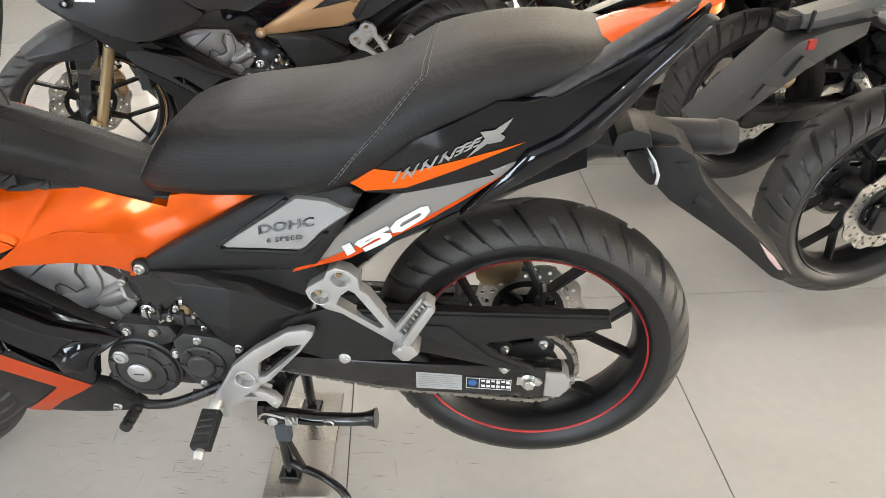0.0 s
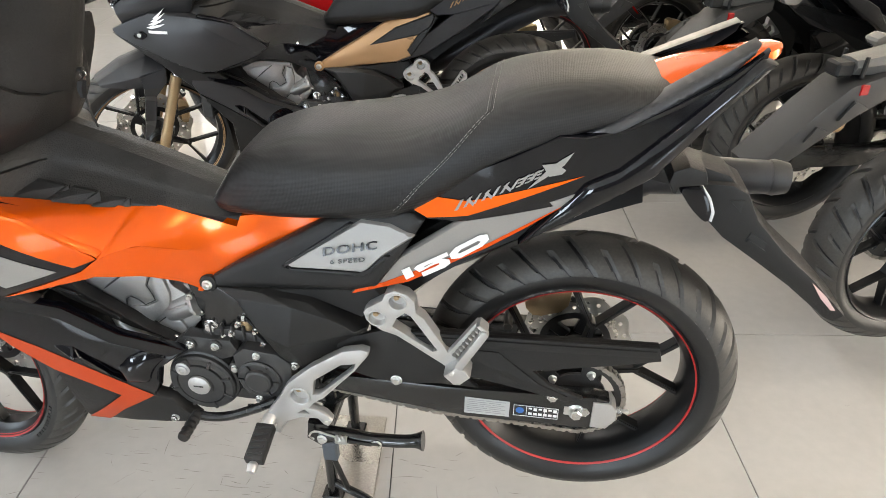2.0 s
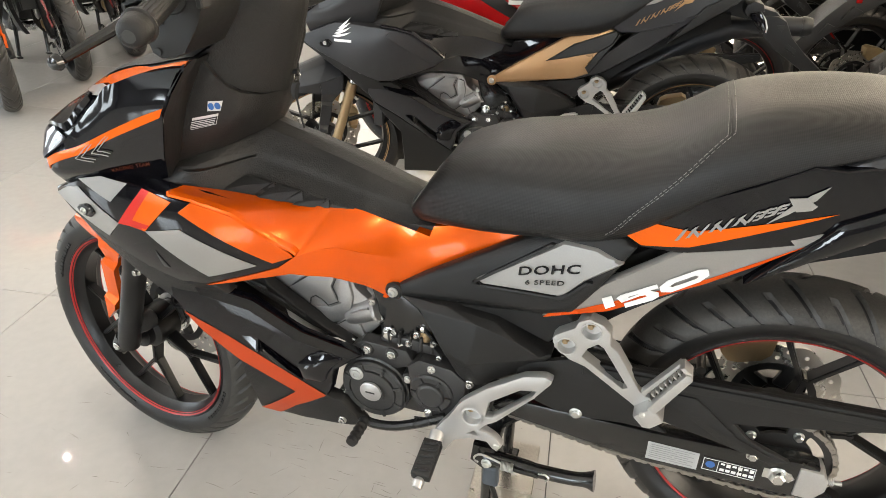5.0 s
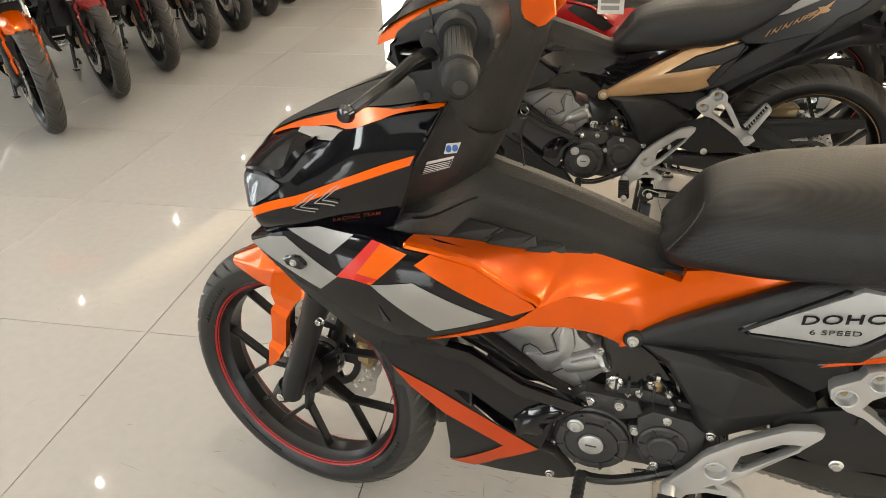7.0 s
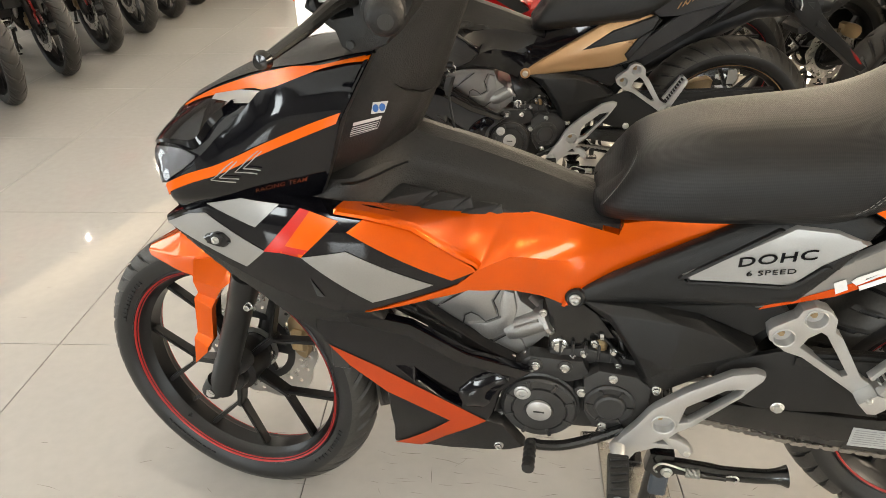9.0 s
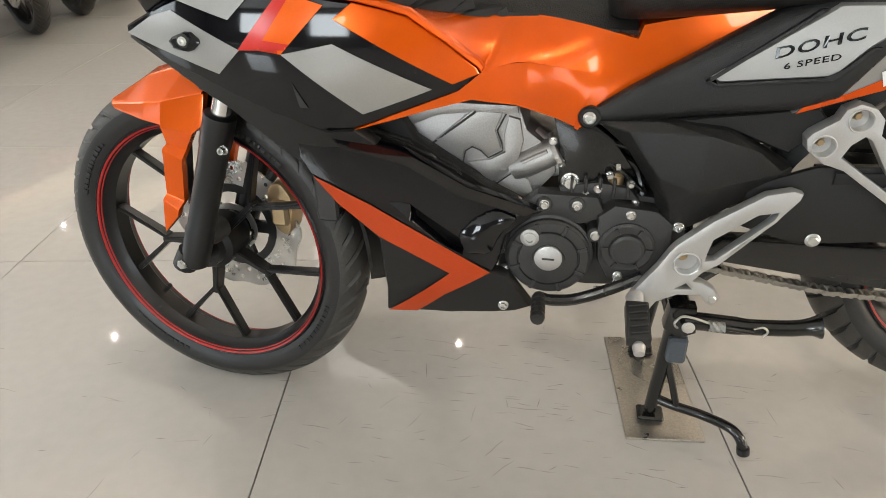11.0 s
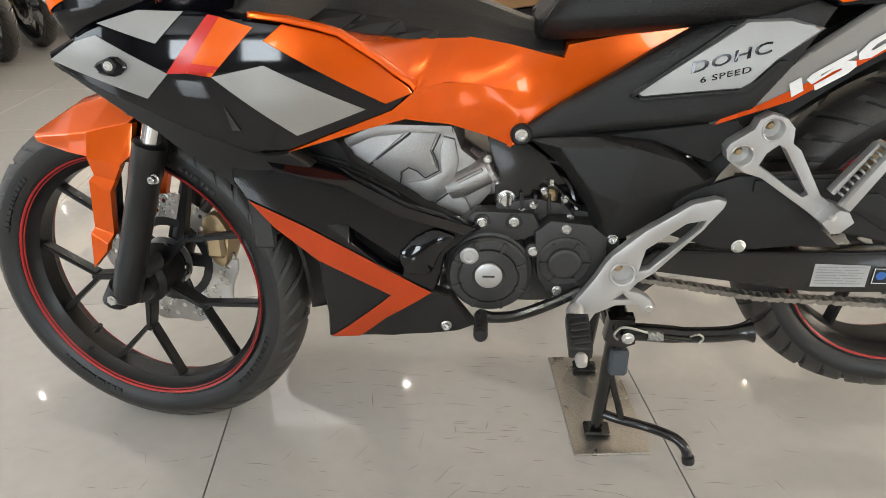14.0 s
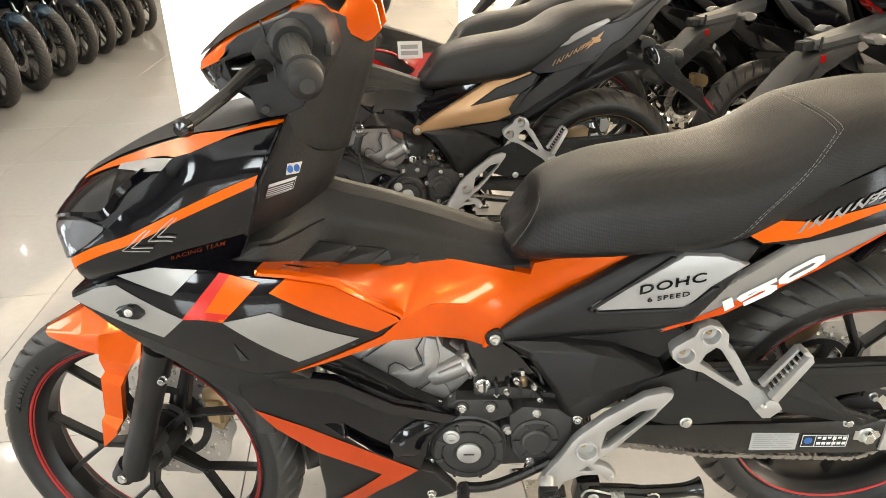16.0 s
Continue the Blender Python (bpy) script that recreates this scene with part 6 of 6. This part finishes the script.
    part("stand_spring", tube([(-.418 + .022 * i / 50, -.139 + .0075 * math.cos(i * 1.1), .267 + .0075 * math.sin(i * 1.1)) for i in range(51)], .0016, 5), STEEL, root, "bright steel stand spring")
    part("spring_hook", tube(curve([(-.418, -.139, .272), (-.455, -.139, .281), (-.468, -.139, .268), (-.462, -.136, .256)]), .002, 6), STEEL, root, "steel spring hook")
    part("spring_rod", tube([(-.397, -.139, .266), (-.352, -.134, .258)], .0042, 8), FRAME, root)
    part("lower_link", tube([(-.50, -.05, .30), (-.45, -.05, .28), (-.40, -.05, .33)], .018, 10), FRAME, root)
    # exhaust
    if pal["tail_kind"] == "low":
        part("muffler", tube([(-.30, .12, .50), (-.12, .13, .60), (.0, .13, .68), (.10, .125, .722), (.30, .118, .733)], .05, 20, radii=[.028, .040, .044, .037, .028]), SATIN, root, "satin black exhaust muffler")
        part("muffler_tip", lathe([(.029, .292), (.031, .300), (.026, .322), (.018, .322), (.017, .30)], (0, .118, .733), "x", 18), CASE, root)
    part("exhaust_pipe", tube(curve([(-.88, .02, .52), (-.95, .04, .42), (-.86, .05, .28), (-.60, .08, .25), (-.40, .11, .38), (-.28, .135, .48)]), .018, 12), STEEL, root, "steel exhaust pipe")
    # rear mudguard
    if pal["tail_kind"] == "beam":
        part("tail_beam", Loft([(.08, [(0, .905), (.026, .902), (.036, .880), (.032, .850)]), (.20, [(0, .872), (.028, .870), (.038, .852), (.030, .828)]), (.31, [(0, .848), (.026, .846), (.034, .832), (.026, .812)]), (.352, [(0, .842), (.022, .840), (.030, .828), (.022, .812)])], 3).mesh(cap=True), GREYP, root, "grey plastic tail beam", 30)
        part("beam_cap", box(bmesh.new(), .348, .388, -.022, .022, .806, .836, .005), MATTE, root, "black end block of the tail beam")
        for s in (-1, 1):
            part("beam_clip", box(bmesh.new(), .335, .343, s * .033 - .004, s * .033 + .004, .806, .850, .002), MATTE, root)
            part("indicator_stalk", tube([(.20, s * .03, .845), (.205, s * .085, .842)], .010, 10), GREYP, root, "grey indicator stalk")
            part("indicator", plate([chaikin([(.175, .850), (.215, .864), (.240, .850), (.225, .830), (.190, .828)], 1)], min(s * .075, s * .115), max(s * .075, s * .115), .006), SMOKEP, root, "smoky grey indicator", 40)
        mg = [(.215, .828), (.300, .815), (.365, .795), (.420, .745), (.530, .628), (.522, .608), (.500, .606), (.420, .668), (.330, .735), (.270, .770), (.215, .800)]
        part("rear_mudguard", plate([mg], -.050, .050, .006), GREYD, root, "dark grey plastic rear mudguard", 30)
        part("mudguard_gusset", plate([[(.318, .752), (.352, .768), (.380, .728)]], -.058, .058, .003), GREYD, root)
        part("mudguard_gusset", plate([[(.392, .705), (.420, .716), (.440, .684)]], -.056, .056, .003), GREYD, root)
        for s in (-1, 1):
            bolt(root, .345, s * .052 if s < 0 else .0505, .745, .006, .004, GRIPRUB)
        part("reflector", box(bmesh.new(), .326, .348, .030, .052, .776, .800, .003), REDGLASS, root, "red rear reflector")
        part("reflector", box(bmesh.new(), .326, .348, -.052, -.030, .776, .800, .003), REDGLASS, root, "red rear reflector")
    else:
        mg = [(.150, .790), (.158, .735), (.193, .701), (.258, .658), (.309, .623), (.374, .571), (.392, .563), (.406, .578), (.342, .640), (.286, .686), (.238, .735), (.215, .777), (.190, .790)]
        part("rear_mudguard", plate([mg], -.046, .046, .006), MATTE, root, "matte black rear mudguard", 30)
        part("mudguard_root", plate([[(.040, .835), (.045, .790), (.100, .778), (.160, .775), (.205, .780), (.185, .800), (.130, .815), (.085, .838)]], -.034, .034, .006), MATTE, root)
        # dark wedges set on the side stand in for shade in the recesses
        part("mudguard_recess", plate([[(.226, .700), (.231, .716), (.256, .700), (.255, .682)]], -.048, -.044, .001), GRIPRUB, root)
        part("mudguard_web", plate([[(.226, .700), (.255, .682), (.256, .688), (.230, .705)]], -.051, -.044, .001), MATTE, root)
        part("mudguard_recess", plate([[(.189, .766), (.210, .768), (.208, .748)]], -.048, -.044, .001), GRIPRUB, root)
        part("reflector", plate([[(.340, .636), (.368, .612), (.388, .588), (.380, .588), (.360, .608)]], -.0485, -.044, .001), mat("pale_pink_reflector", (.62, .42, .40), .2, 0, .5, .05, 200) if main else REDGLASS, root, "pale pink side reflector")
        for s in (-1, 1):
            part("indicator_stalk", plate([[(.087, .811), (.091, .829), (.111, .838), (.134, .831), (.140, .812), (.103, .806), (.099, .794), (.094, .797)]], s * .066 - .032, s * .066 + .032, .006), MATTE, root, "black indicator stalk", 30)
            drop = [(.101, .803), (.130, .812), (.146, .790), (.154, .770), (.153, .756), (.145, .753), (.124, .772)]
            lo, hi = sorted((s * .070, s * .098))
            part("indicator", plate([drop], lo, hi, .008, rnd=1), GLOSS, root, "black teardrop indicator with smoked lens", 40)
            lo, hi = sorted((s * .090, s * .094))
            part("indicator_rim", plate([[(.131, .813), (.149, .790), (.158, .769), (.157, .753), (.153, .755), (.153, .769), (.144, .790)]], lo, hi, .001), PAPER, root, "pale edge of the indicator")
    # handlebar
    def narrowed(bm):
        """The cover draws in towards the rider."""
        for v in bm.verts:
            t = max(0.0, min(1.0, (v.co.x + .94) / .13))
            v.co.y *= 1 - .62 * t
        return bm

    # knee cover's plastic, but in a paler black for the light from above
    part("bar_cover", Loft([(0, [(0, .862, -.846), (.014, .862, -.848), (.040, .865, -.858), (.078, .880, -.882), (.102, .905, -.908), (.112, .940, -.945)]), (1, [(0, .925, -.823), (.014, .925, -.825), (.043, .927, -.838), (.080, .940, -.876), (.105, .955, -.915), (.113, .970, -.955)]),
                             (2, [(0, 1.00, -.797), (.015, 1.00, -.799), (.044, 1.00, -.815), (.080, 1.00, -.865), (.105, 1.00, -.910), (.113, 1.00, -.955)]), (3, [(0, 1.055, -.793), (.015, 1.055, -.795), (.043, 1.055, -.810), (.078, 1.055, -.860), (.100, 1.050, -.900), (.105, 1.045, -.930)]),
                             (4, [(0, 1.082, -.815), (.015, 1.082, -.817), (.038, 1.080, -.830), (.064, 1.080, -.860), (.080, 1.076, -.885), (.086, 1.070, -.905)])], 6).mesh(nu=22), GRAINED, root, "matte black handlebar cover", 32)
    part("visor", Loft([(-1.030, [(0, 1.010), (.04, 1.009), (.065, 1.002), (.073, .992)]), (-.985, [(0, 1.050), (.05, 1.045), (.080, 1.030), (.092, 1.010)]), (-.93, [(0, 1.080), (.055, 1.074), (.088, 1.052), (.104, 1.018)]), (-.875, [(0, 1.105), (.055, 1.098), (.09, 1.076), (.11, 1.045)])], 5).mesh(cap=False), pal["visor"], root, pal["visor_label"])
    part("visor_shade", Loft([(-1.034, [(0, 1.014), (.036, 1.013), (.060, 1.007)]), (-.985, [(0, 1.055), (.045, 1.051), (.078, 1.036)]), (-.93, [(0, 1.085), (.045, 1.081), (.084, 1.060)]), (-.875, [(0, 1.110), (.045, 1.105), (.086, 1.084)])], 5).mesh(cap=False), GLOSS, root, "gloss black visor shade")
    part("meter", box(bmesh.new(), -.03, .03, -.062, .062, -.008, .008, .005), GLOSS, root, "black instrument display").matrix_basis = pose(-.835, 0, 1.092, 0, 15, 0)
    for s in (-1, 1):
        tr = [(-.905, 1.105), (-.872, 1.067), (-.834, 1.040), (-.804, 1.021), (-.795, 1.024), (-.781, 1.038), (-.787, 1.069), (-.81, 1.100), (-.85, 1.118)]
        cut = [(-.862, 1.084), (-.846, 1.068), (-.836, 1.064), (-.826, 1.076), (-.838, 1.094), (-.856, 1.097)]
        part("bar_trim", narrowed(plate([tr, cut], min(s * .095, s * .118), max(s * .095, s * .118), .004)), pal["visor"], root, pal["visor_label"])
        a, b, e = Vector((-.878, s * .17, 1.050)), Vector((-.868, s * .212, 1.046)), Vector((-.829, s * .334, 1.0245))
        part("handlebar", tube([(-.885, s * .09, 1.04), a, b], .011, 12), FRAME, root, "black steel handlebar")
        d = (e - b)
        rad = [.0150 + (.0010 if k % 2 else 0) for k in range(24)]
        part("grip", tube([b + d * (k / 23 * .86) for k in range(24)], .017, 18, radii=rad), GRIPRUB, root, "ribbed rubber grip", 25)
        part("grip_collar", tube([b - d * .06, b - d * .02, b + d * .05], .024, 20, radii=[.027, .028, .022]), GRIPRUB, root, "", 50)
        part("bar_end", tube([b + d * k for k in (.76, .765, .79, .80, .82, .90, .96, 1.0, 1.02, 1.03)], .02, 24, radii=[.0170, .0222, .0222, .0195, .0192, .0192, .0182, .0155, .0120, .0080]), MATTE, root, "domed black bar end", 60)
        for k in range(18 if main else 0):
            ph = math.tau * k / 18
            off = Vector((math.cos(ph) * .0158, 0, math.sin(ph) * .0158))
            part("grip_rib", tube([b + d * .12 + off, b + d * .80 + off], .0011, 5), GRIPRUB, root)
        part("bar_end_screw", tube([b + d * 1.015, b + d * 1.034], .0080, 14), CASE, root, "dark cross-head screw")
        rim = [(-.962, 1.010), (-.946, 1.044), (-.930, 1.056), (-.880, 1.074), (-.865, 1.081), (-.843, 1.078), (-.829, 1.063), (-.824, 1.033), (-.838, 1.005), (-.866, .970), (-.886, .962), (-.906, .959), (-.920, .966), (-.927, .986), (-.940, .995)]
        gap = [(-.949, 1.026), (-.925, 1.034), (-.905, 1.036), (-.903, 1.003), (-.929, .998), (-.944, 1.007)]
        lo, hi = sorted((s * .115, s * .208))
        sw = plate([rim, gap], lo, hi, .006)
        lo, hi = sorted((s * .116, s * .119))
        part("housing_back", plate([[(-.955, 1.015), (-.93, 1.045), (-.895, 1.045), (-.895, .99), (-.935, .99)]], lo, hi), GRIPRUB, root)
        part("lever_stay", box(bmesh.new(), -.951, -.908, s * .185 - .012, s * .185 + .012, 1.014, 1.018, .001), STEEL, root, "bright steel lever stay")
        lo, hi = sorted((s * .205, s * .211))
        part("housing_screw", lathe([(.0045, lo), (.0055, lo + .001), (.0055, hi)], (-.908, 0, .970), "y", 12), GRIPRUB, root)
        part("housing_seam", box(bmesh.new(), -.0010, .0010, s * .2095 - .0012, s * .2095 + .0012, -.034, .034), GRIPRUB, root).matrix_basis = pose(-.896, 0, 1.040, 0, -10, 0)
        part("switch_housing", sw, MATTE, root, "black switch housing", 40)
        part("switch_button", box(bmesh.new(), -.832, -.822, s * .20 - .010, s * .20 + .010, 1.03, 1.045, .002), GRIPRUB, root)
        lv = curve([(-.895, s * .19, 1.020), (-.912, s * .235, 1.020), (-.930, s * .275, 1.004), (-.960, s * .315, .983)])
        part("lever", tube(lv, .008, 10, radii=[.010 - .004 * i / (len(lv) - 1) for i in range(len(lv))]), FRAME, root, "black hand lever")
        part("lever_ball", lathe([(.001, -.010), (.008, -.008), (.011, 0), (.008, .008), (.001, .010)], (-.965, s * .322, .980), "y", 14), FRAME, root)
        part("lever_perch", tube([(-.89, s * .175, 1.05), (-.90, s * .215, 1.035)], .015, 12), CASE, root)
    part("cable", tube(curve([(-.90, -.19, 1.04), (-.96, -.17, 1.02), (-.97, -.12, .98), (-.95, -.08, .95)]), .0045, 8), GRIPRUB, root, "black clutch cable")
    if main:
        part("ignition_key", tube([(-.842, .006, .892), (-.826, .006, .892)], .005, 8), GRIPRUB, root, "ignition key in its lock")
        part("key_ring", tube([(-.828 + .006 * math.cos(a), .004, .886 + .006 * math.sin(a)) for a in np.linspace(0, 6.0, 20)], .0008, 6), STEEL, root, "thin steel key ring")
        part("key_fob", Loft([(0, [(0, .876, -.822), (.004, .876, -.826), (.005, .876, -.834)]), (1, [(0, .862, -.826), (.005, .862, -.831), (.006, .862, -.838)]), (2, [(0, .848, -.829), (.004, .848, -.832), (.005, .848, -.836)])], 4).mesh(), GRIPRUB, root, "black key fob")
        part("key_cord", tube(curve([(-.832, 0, .850), (-.829, 0, .825), (-.824, 0, .797)]), .0018, 6), GRIPRUB, root)
    if lite:
        for o in list(root.children_recursive):
            if o.name.split(".")[0] in ("bolt", "cover_rib", "radiator_fin", "footpeg_rib", "step_boss", "casting_rib", "cable", "inner_fin", "gill", "bolt_boss", "peg_teeth", "peg_rail", "peg_end", "key_ring", "print_bar", "parting_line", "cap_slot", "sensor_plug", "spring_hook", "stand_spring", "shock_spring", "adjuster_nut", "adjuster_screw", "bar_end_screw", "switch_button", "valve", "grip_rib", "housing_seam", "housing_screw", "housing_back", "lever_stay", "mudguard_recess", "mudguard_web", "head_flange", "guard_rib", "lever_perch", "fender_crease", "badge_rim", "flank_crease", "indicator_cap", "cowl_ridge"):
                bpy.data.objects.remove(o)
    return root


MAIN = dict(notch=mat("burnt_orange_paint", (.42, .06, .004), .3, .4, .4, .06, 60), cowl=GLOSS, flank=ORANGE, tail=GLOSS, fender=ORANGE, stripe=STRIPE, fork=RIM, fork_size=1.0, fork_label="satin black fork leg", fender_label="orange pearl front fender", cowl_label="gloss black side cowl with geometric graphics",
            blade=ORANGE, blade_label="orange cowl blade", nose=GLOSS, nose_label="gloss black headlight fairing", lamp=LENS, winglet=GLOSS, flank_label="orange pearl flank cover", cover=MATTE, cover_label="matte black side cover",
            badge=SILVER, badge_label="silver grey badge panel", band=SILVER, band_label="silver grey tail band", tail_label="gloss black tail cowl", tailtop=ORANGE, tailtop_label="orange tail top", lower=GLOSS, lower_label="gloss black lower cowl",
            visor=ORANGE, visor_label="orange handlebar visor", shock=REDP, tail_kind="low")
DARK = dict(MAIN, cowl=SATIN, cowl_label="satin dark grey side cowl", flank=GLOSS, flank_label="gloss black flank cover", tail=SATIN, tail_label="satin dark tail cowl", fender=SATIN, fender_label="satin dark grey front fender",
            stripe=GOLDP, fork=BRASS, fork_size=.74, fork_label="gold fork leg", blade=SATIN, blade_label="satin dark cowl blade", nose=SATIN, nose_label="satin dark headlight fairing", cover=GOLDP, cover_label="matte gold side cover", badge=MATTE, badge_label="matte black inset panel",
            band=SATIN, band_label="satin dark tail band", tailtop=SATIN, tailtop_label="satin dark tail top", visor=SATIN, visor_label="satin dark handlebar visor", lower=SATIN, lower_label="satin dark lower cowl")
REDB = dict(DARK, cowl=REDP, cowl_label="red gloss side cowl", flank=REDP, flank_label="red gloss flank cover", nose=REDP, nose_label="red gloss headlight fairing", visor=REDP, fender=REDP, fender_label="red front fender", cover=MATTE, cover_label="matte black side cover", badge=MATTE, stripe=STRIPE, fork=MATTE, fork_size=1.0, fork_label="matte black fork leg")
BLKB = dict(DARK, tail_kind="beam", shock=MATTE, tail=GLOSS, cover=MATTE, cover_label="matte black side cover", badge=MATTE, stripe=None, fork=MATTE, fork_size=1.0, fork_label="matte black fork leg")

motorcycle("motorcycle", "orange and black sporty underbone motorcycle on its centre stand", MAIN, True, "", True)
dark = motorcycle("motorcycle", "satin black and gold sporty underbone motorcycle on its stand", DARK, False, "parked motorcycles", True, 32.0)
for k in range(4):
    panel("wing_bar", [(-1.112 + .008 * k, .712 + .0085 * k), (-1.092 + .006 * k, .710 + .0095 * k), (-1.066 + .002 * k, .7165 + .0125 * k), (-1.047 - .0005 * k, .727 + .0140 * k), (-1.070 + .003 * k, .7215 + .0125 * k), (-1.096 + .006 * k, .7175 + .0095 * k)], COWL, WHITE, dark, "white wing logo bar", .0006, .002, .012, 0, both=False)
panel("logo_bar", [(-1.105, .697), (-1.045, .697), (-1.045, .705), (-1.105, .705)], COWL, WHITE, dark, "white logo bar", .0006, .002, .012, 0, both=False)
logo_bars(dark, GOLDP)
panel("tail_strip", [(-.215, .818), (-.190, .838), (-.110, .880), (-.040, .905), (-.030, .896), (-.090, .866), (-.160, .832)], TAIL, SILVER, dark, "pale silver strip under the seat", .004, .003, .02, .001, both=False)
dark.matrix_basis = pose(-.19, 1.262, 0, 0, 0, 6)
red = motorcycle("motorcycle", "red and black sporty underbone motorcycle parked behind", REDB, False, "parked motorcycles")
red.matrix_basis = pose(-.10, 1.95, 0, 0, 0, 8)
card = tagged(link("paper_tag", box(bmesh.new(), -.047, .047, -.001, .001, -.034, .034), PAPER), "white paper tag with dark print on a red motorcycle", "paper tag")
card.matrix_basis = pose(-.845, 1.645, .735, -28, 0, 8)
for k in range(2):
    part("print_bar", box(bmesh.new(), -.036, .030, -.0016, -.0009, .004 - .024 * k, .020 - .024 * k), mat("grey_print", (.25, .25, .25), .6), card)
black = motorcycle("motorcycle", "black underbone motorcycle parked tail outwards", BLKB, False, "parked motorcycles", True)
black.matrix_basis = pose(.852, .585, 0, 0, 0, 197)
for k in range(1, 7):
    copy_thing(black, pose(.872 - .15 * k, .625 + .56 * k, 0, 0, 0, 197))
ORNB = dict(BLKB, fender=ORANGE, fender_label="orange front fender", cowl=WHITE, cowl_label="white side cowl", nose=ORANGE, nose_label="orange headlight fairing")
WINB = dict(BLKB, fender=WINEP, fender_label="dark red front fender", cowl=WINEP, cowl_label="dark red side cowl", nose=WINEP, nose_label="dark red headlight fairing")
BLUB = dict(BLKB, fender=BLUEP, fender_label="blue grey front fender", cowl=BLUEP, cowl_label="blue grey side cowl", nose=BLUEP, nose_label="blue grey headlight fairing")
rows = [motorcycle("motorcycle", lb, pl, False, "showroom row", False, -4.0, True) for lb, pl in
        (("orange and white underbone motorcycle in a showroom row", ORNB), ("dark red underbone motorcycle in a showroom row", WINB), ("black underbone motorcycle in a showroom row", BLKB), ("blue grey underbone motorcycle in a showroom row", BLUB))]
spots = {}
for k in range(12):
    m = pose(-3.67 - .09 * k - 1.107, 1.58 + .589 + .58 * k, -.002, 0, 0, 152)
    j = (0, 1, 1, 1, 2, 3, 3, 2, 3, 2, 1, 2)[k]
    if j not in spots:
        spots[j] = rows[j]
        rows[j].matrix_basis = m
    else:
        copy_thing(rows[j], m)

# ---- the floor plate ----
sp = box(bmesh.new(), -.0675, .0675, -.144, .144, 0.0, .005, .0015)
plate_ob = tagged(link("steel_plate", sp, mat("worn_steel_plate", (.42, .40, .365), .30, .95, 0, .22, 30, .12, 90, smudge=.10)), "worn flat steel plate under the centre stand", "metal plate")
plate_ob.matrix_basis = pose(-.4535, .025, .0, 0, 0, 5)

# ---- white lit pillar ----
pil = tagged(empty("display_pillar", -2.15, 3.55), "bright white backlit display pillar standing on the floor", "display pillar")
part("pillar_body", box(bmesh.new(), -.29, .29, -.29, .29, 0, H - .001, .01), glow("lit_white_panel", (1, .99, .97), 1.08), pil)

# ---- scuffs on the tiles ----
rnd = random.Random(7)
sc = bmesh.new()
for k in range(330):
    x, y = rnd.gauss(-.72, .33), rnd.gauss(-.10, .20)
    if k > 240:
        x, y = rnd.uniform(-3.0, 1.2), rnd.uniform(-.6, 1.2)
    a = rnd.gauss(.04, .14) if rnd.random() < .7 else rnd.uniform(0, 3.1)
    L, w = rnd.uniform(.005, .012) / rnd.uniform(.28, 1.0), rnd.uniform(.0003, .0008)
    d, s = Vector((math.cos(a), math.sin(a), 0)), Vector((-math.sin(a), math.cos(a), 0))
    p = Vector((x, y, .0004))
    bend = rnd.uniform(-.1, .1) * L
    vs = [sc.verts.new(q) for q in (p - d * L - s * w * .3, p + s * (bend - w), p + d * L - s * w * .2, p + d * L + s * w * .2, p + s * (bend + w), p - d * L + s * w * .3)]
    sc.faces.new((vs[0], vs[1], vs[4], vs[5])), sc.faces.new((vs[1], vs[2], vs[3], vs[4]))
tagged(link("floor_scuffs", sc, mat("dark_scuff", (.20, .185, .17), .6, 0, 0, .3, 60), flat=True), "dark thin scuff marks on the tiles", "scuff marks", kind="stuff")

# ---- floor tiles, last ----
tbm = box(bmesh.new(), .0012, TILE - .0012, .0012, TILE - .0012, -.006, 0.0, .0008)
tile0 = link("tile", tbm, TILEM)
tile_me = tile0.data
bpy.data.objects.remove(tile0)
rest = []
for i in range(-11, 13):
    for j in range(-9, 18):
        x, y, _ = gridpt((i + .5) * TILE, (j + .5) * TILE)
        if not (X0 + .45 < x < X1 - .45 and Y0 + .45 < y < Y1 - .45):
            if X0 - .5 < x < X1 + .5 and Y0 - .5 < y < Y1 + .5:
                rest.append((i, j))
            continue
        if -6.5 < x < 4.2 and -2.6 < y < 8.4:
            o = new("tile", tile_me)
            o.parent = floor
            px, py, _ = gridpt(i * TILE, j * TILE)
            o.matrix_basis = pose(px, py, 0, 0, 0, 8.0)
        else:
            rest.append((i, j))
far = bmesh.new()
for i, j in rest:
    vs = [far.verts.new(gridpt(i * TILE + a, j * TILE + b, 0)) for a, b in ((.0012, .0012), (TILE - .0012, .0012), (TILE - .0012, TILE - .0012), (.0012, TILE - .0012))]
    far.faces.new(vs)
tagged(part("far_tiles", far, TILEM, floor, flat=True), kind="stuff")
